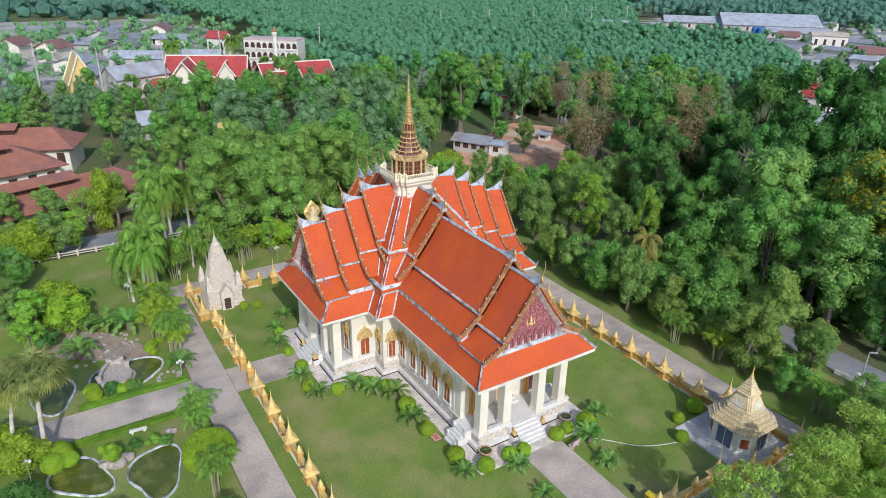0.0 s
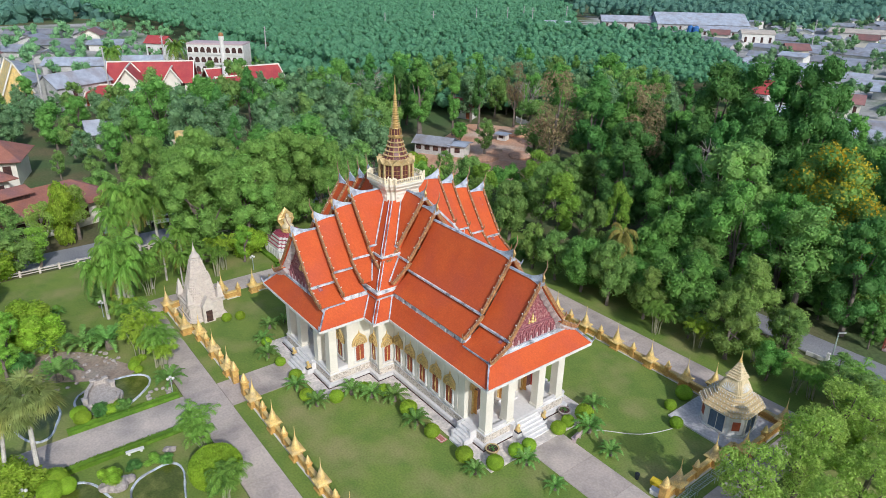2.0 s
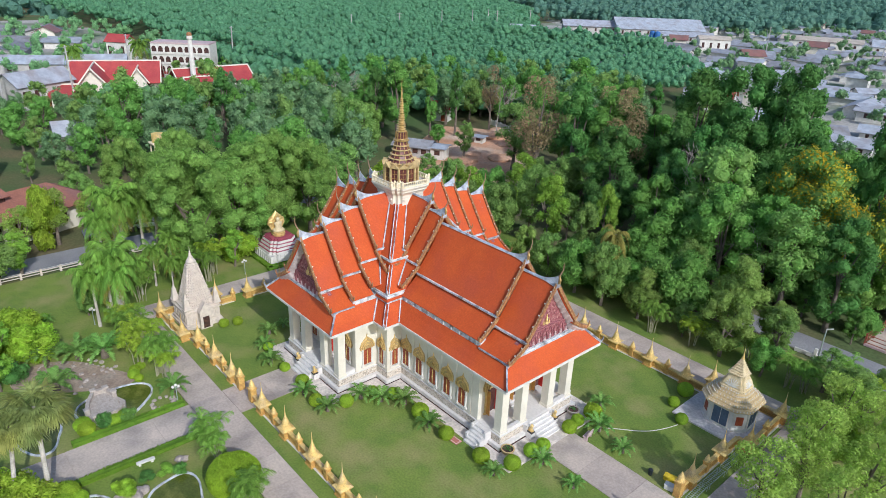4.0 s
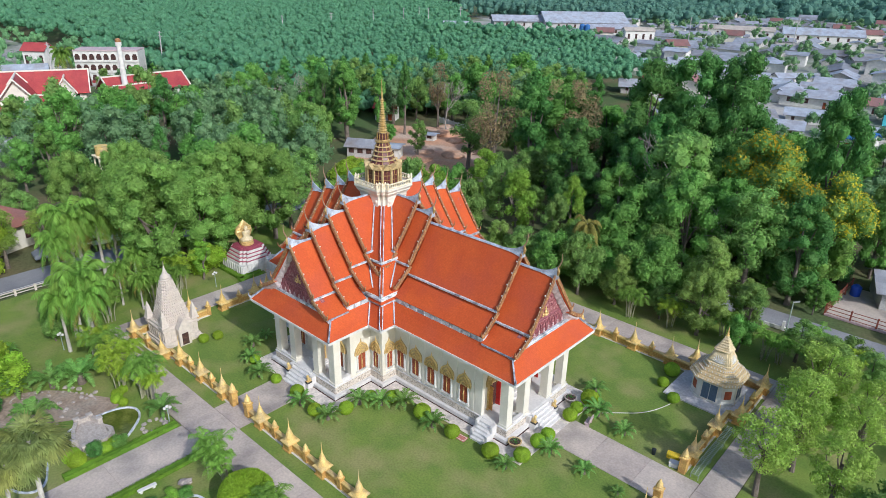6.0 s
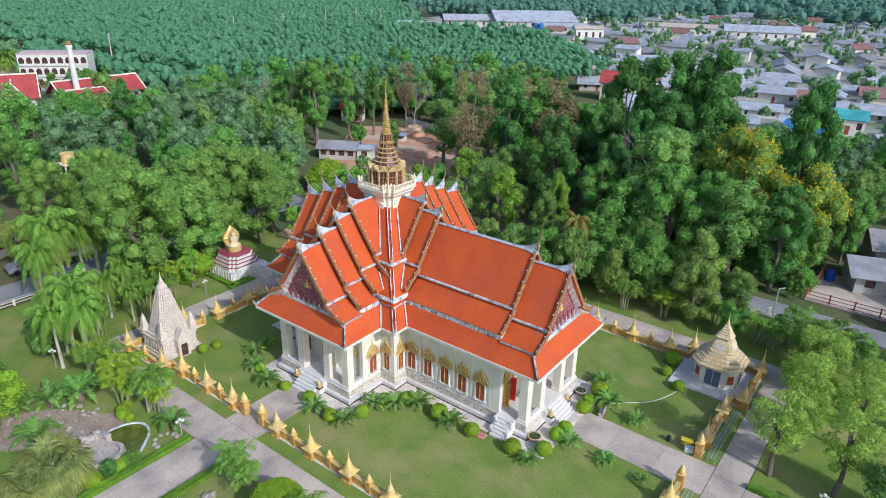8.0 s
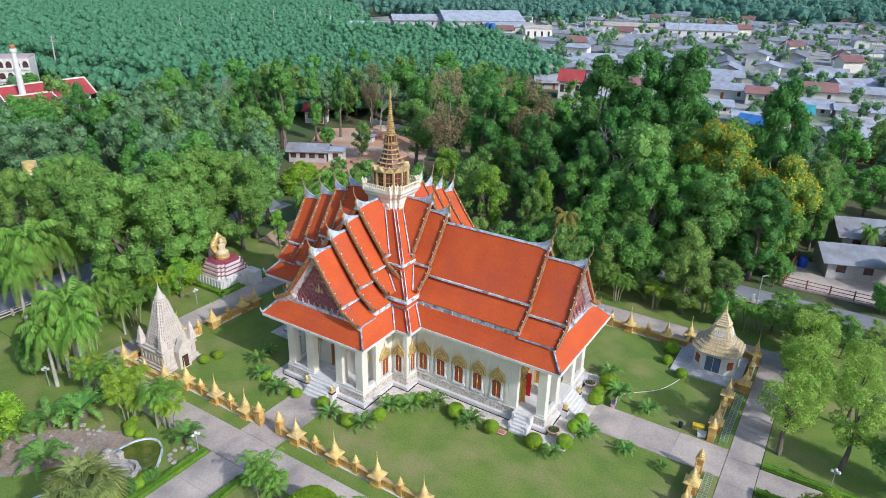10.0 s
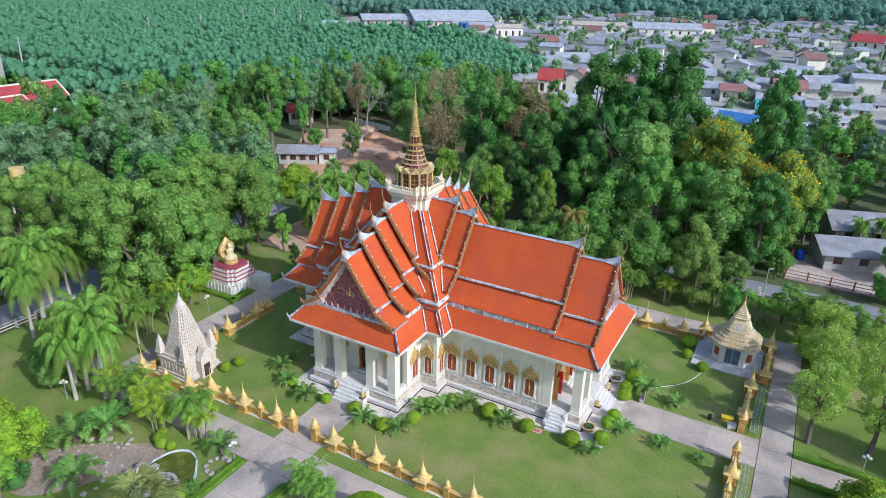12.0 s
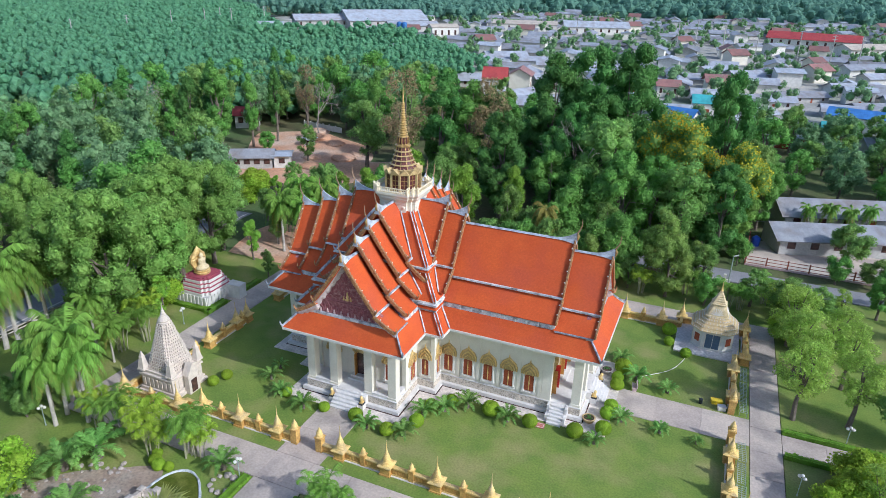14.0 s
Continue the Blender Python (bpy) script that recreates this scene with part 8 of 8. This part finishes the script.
# white row houses
for i in range(9):
    x, y = -160.5 + 1.2 * i, 35.4 + 1.42 * i
    root = thing("row_house", "three-storey white row house with arched balconies and red trim", "house", (x, y, terrain(x, y)), "white row houses", turn=-40)
    root.scale = (0.85, 0.82, 1.0)
    bm = bmesh.new()
    box(bm, -4, 4, -1.12, 1.12, -0.3, 8.4)
    body = part("wall", bm, WHITE, root)
    bm = bmesh.new()
    box(bm, -4.2, 4.2, -1.14, 1.14, 8.4, 8.8)
    part("parapet", bm, PINKISH, root)
    for z in (0.3, 3.0, 5.8):
        bm = bmesh.new()
        tapered(bm, [[(u, -0.8, z), (u, 0.8, z), (u, 0.8, z + 1.3), (u, 0.4, z + 1.9), (u, -0.4, z + 1.9), (u, -0.8, z + 1.3)] for u in (3.96, 4.04)])
        win = part("window", bm, DARK, body)
        bm = bmesh.new()
        box(bm, 4.0, 4.5, -1.0, 1.0, z - 0.25, z + 0.35)
        part("balcony", bm, ROOF_RED if z < 1 else WHITE, body)

# parked cars by the road
CAR_WHITE = material("white_car_paint", (0.75, 0.76, 0.78), (0.7, 0.71, 0.73), rough=0.25, bump=0.0, vary=0.02, spec=0.5)
CAR_GREY = material("grey_car_paint", (0.20, 0.22, 0.25), (0.18, 0.2, 0.23), rough=0.25, bump=0.0, vary=0.02, spec=0.5)
for x, y, turn, paint, lab in ((-40.9, -9.4, 80, CAR_WHITE, "white saloon car parked beside the road"), (-92.5, -12.5, 20, CAR_GREY, "grey saloon car parked by the shelter"), (-41.0, -14.6, 85, CAR_GREY, "dark grey saloon car parked beside the road")):
    car = thing("car", lab, "car", (x, y, terrain(x, y)), "parked cars", turn=turn)
    bm = bmesh.new()
    tapered(bm, [[(-2.1, yy, 0.3), (2.1, yy, 0.3), (2.15, yy, 0.7), (1.1, yy, 0.85), (0.55, yy, 1.38), (-0.95, yy, 1.4), (-1.6, yy, 0.92), (-2.12, yy, 0.85)] for yy in (-0.85, 0.85)])
    bmesh.ops.bevel(bm, geom=list(bm.edges), offset=0.06, segments=2, affect="EDGES")
    body = part("body", bm, paint, car)
    for yy in (-0.86, 0.86):
        bm = bmesh.new()
        tapered(bm, [[(-1.4, yy + o, 0.92), (0.95, yy + o, 0.9), (0.5, yy + o, 1.28), (-0.9, yy + o, 1.3)] for o in (-0.02, 0.02)])
        part("side_window", bm, DARK, body)
    for xx in (-1.3, 1.3):
        for yy in (-0.78, 0.78):
            bm = bmesh.new()
            tapered(bm, [[(xx + 0.32 * math.cos(a), yy + o, 0.32 + 0.32 * math.sin(a)) for a in [2 * math.pi * i / 14 for i in range(14)]] for o in (-0.1, 0.1)])
            part("wheel", bm, BLACK, car)

# house and yard at the lane
house("long pale grey house with old grey sheet roof beside the yard", 41.2, 45.4, 20.0, 5.4, 2.4, 1.0, ROOF_OLD, GREYWALL, 20, over=0.8, windows=7)
house("long grey-roofed shed behind the white house", 42.0, 54.6, 20.0, 5.6, 2.7, 1.3, ROOF_OLD, GREYWALL, 20, over=0.7, windows=6, name="shed")
BLUE = material("blue_plastic", (0.03, 0.09, 0.5), (0.03, 0.08, 0.42), rough=0.35)
bm = bmesh.new()
lathe(bm, [(0.5, 0), (0.53, 0.2), (0.53, 1.0), (0.42, 1.16), (0.17, 1.25)], 18)
tk = thing("water_tank", "round blue plastic water tank at the house corner", "tank", (30.1, 41.4, 0))
part("body", bm, BLUE, tk)
bm = bmesh.new()
lathe(bm, [(0.23, 1.22), (0.23, 1.3), (0.08, 1.34)], 12)
part("lid", bm, BLUE, tk)
RUST = material("rust_red_paint", (0.32, 0.09, 0.06), (0.25, 0.08, 0.05), rough=0.7)
fr = thing("yard_fence", "low fence of rust-red posts and rails round the yard", "fence", (28.9, 34.2, 0))
for i in range(8):
    bm = bmesh.new()
    box(bm, 2.3 * i - 0.07, 2.3 * i + 0.07, -0.07, 0.07, 0, 1.3)
    part("post", bm, RUST, fr)
for z in (0.35, 0.75, 1.15):
    bm = bmesh.new()
    beam(bm, (0, 0, z), (16.1, 0, z), 0.05, 0.06)
    part("rail", bm, RUST, fr)
    bm = bmesh.new()
    beam(bm, (0, 0, z), (0.5, 8.8, z), 0.05, 0.06)
    part("rail", bm, RUST, fr)
for i in range(1, 5):
    bm = bmesh.new()
    box(bm, 0.125 * i - 0.07, 0.125 * i + 0.07, 2.2 * i - 0.07, 2.2 * i + 0.07, 0, 1.3)
    part("post", bm, RUST, fr)
bm = bmesh.new()
beam(bm, (-0.02, -0.02, 0.1), (16.1, -0.02, 0.1), 0.14, 0.22)
part("kerb", bm, ROSE, fr, "low pinkish wall at the foot of the rails")
low = thing("roadside_fence", "low pale concrete railing along the road", "fence", (-33.2, -40, 0))
for i in range(26):
    bm = bmesh.new()
    box(bm, -0.1, 0.1, 1.9 * i - 0.1, 1.9 * i + 0.1, 0, 0.75)
    part("post", bm, SANDY, low)
for z in (0.25, 0.55):
    bm = bmesh.new()
    beam(bm, (0, 0, z), (0, 47.5, z), 0.07, 0.09)
    part("rail", bm, SANDY, low)

# big sheds of the factory
house("large pale factory shed with long ridged roof", -159.0, 294.0, 44.0, 24.0, 4.4, 4.6, ROOF_PALE, GREYWALL, 47, over=0.8, windows=10, name="factory", doors=False)
house("low white-roofed factory shed", -139.5, 168.0, 9.0, 6.0, 9.6, 1.8, ROOF_PALE, GREYWALL, 40, over=0.6, windows=3, name="factory", doors=False)
house("grey factory shed beside the large one", -184.0, 270.0, 28.0, 12.0, 4.4, 2.4, ROOF_GREY, GREYWALL, 47, over=1.0, windows=6, name="factory", doors=False)
house("long grey factory annexe", -134.0, 280.0, 26.0, 10.0, 3.4, 1.6, ROOF_GREY, GREYWALL, 44, over=0.8, windows=6, name="factory", doors=False)
house("very long crimson-roofed warehouse", 57.0, 321.0, 38.0, 12.0, 4.4, 2.4, ROOF_RED, WHITE, -8, over=1.0, windows=10, name="factory", doors=False)
house("tan-roofed warehouse with pale walls", 76.0, 292.0, 26.0, 10.0, 4.0, 1.6, ROOF_TAN, WHITE, 35, over=0.8, windows=5, name="factory", doors=False)
house("white-walled office block by the road", -106.0, 256.0, 13.0, 8.0, 5.6, 1.2, ROOF_TAN, WHITE, 40, over=0.4, windows=4, name="factory", doors=False)
house("long white warehouse in the town", -47.5, 328.0, 34.0, 12.0, 4.0, 2.6, ROOF_PALE, WHITE, 21, over=0.6, windows=8, name="factory", doors=False)
house("pale flat-roofed hall in the town", -84.0, 318.0, 34.0, 12.0, 4.4, 1.4, ROOF_TAN, WHITE, 18, over=0.6, windows=6, name="factory", doors=False)
tank = thing("silo", "two white round tanks with blue tops on one base", "silo", (-96.0, 192.0, terrain(-96, 192)))
for xx in (-1.1, 1.1):
    bm = bmesh.new()
    lathe(bm, [(1.0, 0), (1.0, 9.0)], 14, xx)
    body = part("body", bm, WHITE, tank)
    bm = bmesh.new()
    lathe(bm, [(1.04, 9.0), (1.04, 11.4), (0.8, 11.9), (0.1, 12.1)], 14, xx)
    part("cap", bm, ROOF_BLUE, body)
bm = bmesh.new()
box(bm, -2.6, 2.6, -2.0, 2.0, -0.3, 3.4)
part("base", bm, WHITE, tank)

def grove(name, label, x0, x1, y0, y1, spacing, lo, hi, tries, seed, avoid):
    """Far trees between houses, too many to count, as one sheet of leaf clumps with trunks hidden below."""
    rng = np.random.default_rng(seed)
    done, vs, fs, n = [], [], [], 0
    for _ in range(tries):
        x, y = rng.uniform(x0, x1), rng.uniform(y0, y1)
        if avoid(x, y) or any((x - a) ** 2 + (y - b) ** 2 < spacing ** 2 for a, b in done):
            continue
        done.append((x, y))
        h = rng.uniform(lo, hi)
        r = h * 0.36
        blobs = [(x + rng.normal() * r * 0.45, y + rng.normal() * r * 0.45, terrain(x, y) + h * rng.uniform(0.35, 0.85), r * rng.uniform(0.4, 0.65)) for _ in range(7)]
        v, f = leaf_cloud(rng, blobs, 150, 0.36, 0.4, 0.84, 1)
        vs.append(v)
        fs.append(f + n)
        n += len(v)
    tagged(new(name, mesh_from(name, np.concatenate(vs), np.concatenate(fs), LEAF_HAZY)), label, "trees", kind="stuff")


# the town: a few kinds of house, repeated
ROOF_ROSE = tile_material("faded_maroon_roof", (0.33, 0.17, 0.15), (0.27, 0.14, 0.13), 0.4, 0.5, (0.24, 0.15, 0.14))
TOWN, FAR_TOWN = [], []
for lab, w, d, h, rise, roof, wall, nw in (("grey-roofed single-storey town house with plain walls", 12, 9, 2.6, 1.7, ROOF_GREY, GREYWALL, 3), ("pale-roofed town house with white walls", 13, 9, 3.0, 1.5, ROOF_PALE, WHITE, 3),
                                           ("maroon-roofed two-storey town house with cream walls", 9, 7.5, 5.4, 2.0, ROOF_ROSE, WALL, 3), ("long dark-roofed workshop in town", 22, 10, 2.8, 1.6, ROOF_OLD, GREYWALL, 4),
                                           ("white two-storey town house with pale roof", 9, 8, 5.6, 1.0, ROOF_PALE, WHITE, 3), ("long grey-roofed row of shops", 20, 7, 3.4, 1.4, ROOF_GREY, WHITE, 4)):
    TOWN.append(house(lab, 0, 0, w, d, h, rise, roof, wall, over=1.0, windows=nw, group="town houses"))
    FAR_TOWN.append(house(lab + " far off", 0, 0, w, d, h, rise, roof, wall, over=1.0, windows=0, group="far town houses"))
random.seed(61)
spots, n = [(42, 161, 3, 32), (33, 146, 5, 12), (11.5, 122, 1, 14), (8, 150, 2, 10), (40, 189, 4, 12), (57, 179, 5, 35), (-27, 121, 5, 60), (-24, 112, 0, 10), (28, 172, 5, 10), (60, 148, 3, 30), (20, 146, 0, 10), (-46, 140, 0, 30), (-20, 140, 2, 20), (55, 104, 1, 10), (66, 118, 0, 12), (0, 133, 1, 15)], 0
BIG = ((57, 319, 24, 14), (-159, 294, 32, 32), (-47, 328, 22, 14), (76, 292, 16, 12), (-134, 280, 16, 14), (-96, 192, 8, 8), (-106, 256, 9, 9), (-84, 318, 20, 12), (-184, 270, 18, 16), (14, 110, 7, 6), (19, 127, 6, 6), (-35, 128, 6, 6), (53, 127, 11, 7), (46, 110, 6, 6), (36, 103, 7, 6))
while len(spots) < 420 and n < 14000:
    n += 1
    x, y = random.uniform(-190, 210), 112 + 380 * random.random() ** 1.1
    if inside(x, y, [(-420, 58), (-92, 53), (-36, 100), (-32, 132), (-52, 164), (-74, 178), (-108, 186), (-140, 172), (-160, 215), (-256, 310), (-420, 420)]) or x > 26 + 0.5 * y or x < -20 - 0.5 * y:
        continue
    if any((x - a) ** 2 + (y - b) ** 2 < (11.0 if b < 200 else 12.0) ** 2 for a, b, *_ in spots) or any(abs(x - a) < p + 4 and abs(y - b) < q + 4 for a, b, p, q in BIG):
        continue
    spots.append((x, y, random.choice((0, 0, 0, 1, 2, 3, 3, 4, 5, 5)), random.choice((8, 98, 8, 98, 40)) + random.uniform(-8, 8)))


def join_far(places):
    """The far roofs of the town, past counting, as one sheet of houses."""
    verts, faces, slots, mats = [], [], [], []
    for x, y, k, t, s in places:
        m = pose(x, y, terrain(x, y), 0, 0, t) @ Matrix.Scale(s, 4)
        for child in FAR_TOWN[k].children:
            mat = child.data.materials[0]
            if mat not in mats:
                mats.append(mat)
            base = len(verts)
            verts += [tuple(m @ v.co) for v in child.data.vertices]
            faces += [[i + base for i in p.vertices] for p in child.data.polygons]
            slots += [mats.index(mat)] * len(child.data.polygons)
    data = bpy.data.meshes.new("distant_houses")
    data.from_pydata(verts, [], faces)
    for mat in mats:
        data.materials.append(mat)
    data.polygons.foreach_set("material_index", slots)
    tagged(new("distant_houses", data), "grey, white and maroon roofed houses of the far town", "houses", kind="stuff")


first, beyond = set(), []
for x, y, k, t in spots:
    m = pose(x, y, terrain(x, y), 0, 0, t)
    s = random.uniform(0.62, 0.86)
    if y > 215:
        beyond.append((x, y, k, t, s))
        continue
    ob = (TOWN if y < 165 else FAR_TOWN)[k]
    if ob.name in first:
        ob = copy_thing(ob, m)
    else:
        first.add(ob.name)
        ob.matrix_world = m
    ob.scale = (s, s, s)
# village behind the monastery
for i in range(90):
    x, y = random.uniform(-300, -140), random.uniform(-110, 30)
    if any((x - a) ** 2 + (y - b) ** 2 < 13 ** 2 for a, b, *_ in spots) or (x > -180 and y > -10):
        continue
    spots.append((x, y, 0, 0))
    beyond.append((x, y, random.choice((0, 0, 1, 3, 2)), random.choice((60, 150)) + random.uniform(-8, 8), 0.85))
join_far(beyond)
for root in TOWN + FAR_TOWN:
    if root.name not in first:      # kinds that only the far sheet uses
        for child in list(root.children_recursive):
            bpy.data.objects.remove(child)
        bpy.data.objects.remove(root)
grove("village_trees", "mixed green trees among the village houses", -290, -100, -90, 56, 7.0, 4.0, 7.0, 800, 71, lambda x, y: any((x - a) ** 2 + (y - b) ** 2 < 36 for a, b, *_ in spots) or (-142 < x < -110 and -18 < y < 47) or (-170 < x < -147 and 4 < y < 52) or (x > -200 and y > 50))
house("town house with bright blue sheet roof", 14.2, 110.5, 7.5, 4.5, 3.2, 1.2, ROOF_BLUE, WHITE, -14, group="town houses")
house("town house with teal sheet roof", 19.4, 127.0, 6.4, 5, 3.6, 1.4, ROOF_TEAL, WHITE, 10, group="town houses")
house("small house with bright red roof and white walls", -35.5, 128.0, 6, 5.5, 5.0, 2.4, ROOF_RED, WHITE, 15, group="town houses")
house("long blue-roofed shed in the town", 53.0, 127.0, 14, 7, 3.4, 1.2, ROOF_BLUE, WHITE, -12, group="town houses")
house("green-roofed pavilion in the town", 46.0, 110.0, 6, 5, 2.6, 1.8, ROOF_TEAL, WHITE, 5, group="town houses")
house("low white building with red-edged roof", 36.0, 102.5, 9, 5, 2.6, 0.8, ROOF_PALE, ROOF_RED, -10, group="town houses")
grove("town_trees", "mixed green trees among the town houses", -160, 190, 108, 440, 6.5, 3.5, 6.8, 1900, 72, lambda x, y: any((x - a) ** 2 + (y - b) ** 2 < 30 for a, b, *_ in spots) or any(abs(x - a) < p and abs(y - b) < q for a, b, p, q in BIG) or x > 26 + 0.5 * y or x < -20 - 0.5 * y or inside(x, y, [(-420, 58), (-92, 53), (-36, 100), (-32, 132), (-52, 164), (-74, 178), (-108, 186), (-140, 172), (-160, 215), (-256, 310), (-420, 420)]))

# power poles
pole = None
for x, y, h in ((-181, 116, 13), (-182, 140, 13), (-190, 170, 13), (-187, 186, 13), (-189, 198, 13), (-181, 196, 13), (-180, 217, 13), (-130, -23, 13), (-116, -11.5, 14), (-124, 3.3, 14), (-141, 21, 13), (-152, 54, 13), (0, 266, 13), (6.5, 283, 13), (19, 259, 13), (31, 240, 13), (45, 233, 13), (55, 227, 13), (64, 228, 13), (-80, 251, 13), (-50, 293, 13)):
    if pole is None:
        pole = thing("power_pole", "slim pale concrete power pole with cross-arms", "pole", (x, y, terrain(x, y)), group="power poles")
        bm = bmesh.new()
        lathe(bm, [(0.24, -0.2), (0.15, 13)], 8)
        part("shaft", bm, GREYWALL, pole)
        for z in (12.6, 11.6):
            bm = bmesh.new()
            beam(bm, (-0.9, 0, z), (0.9, 0, z), 0.12, 0.12)
            part("arm", bm, GREYWALL, pole)
    else:
        copy_thing(pole, pose(x, y, terrain(x, y), 0, random.uniform(-2, 2), random.uniform(0, 180)))
for x, y in ((27.2, 27.4), (33.5, 20.5)):
    root = thing("street_lamp", "slim grey street lamp with angled head by the lane", "lamp", (x, y, 0), group="street lamps")
    bm = bmesh.new()
    lathe(bm, [(0.08, 0), (0.045, 3.4)], 8)
    part("pole", bm, STEEL, root)
    bm = bmesh.new()
    beam(bm, (0, 0, 3.38), (0.5, 0.1, 3.6), 0.16, 0.08)
    part("head", bm, WHITE, root)
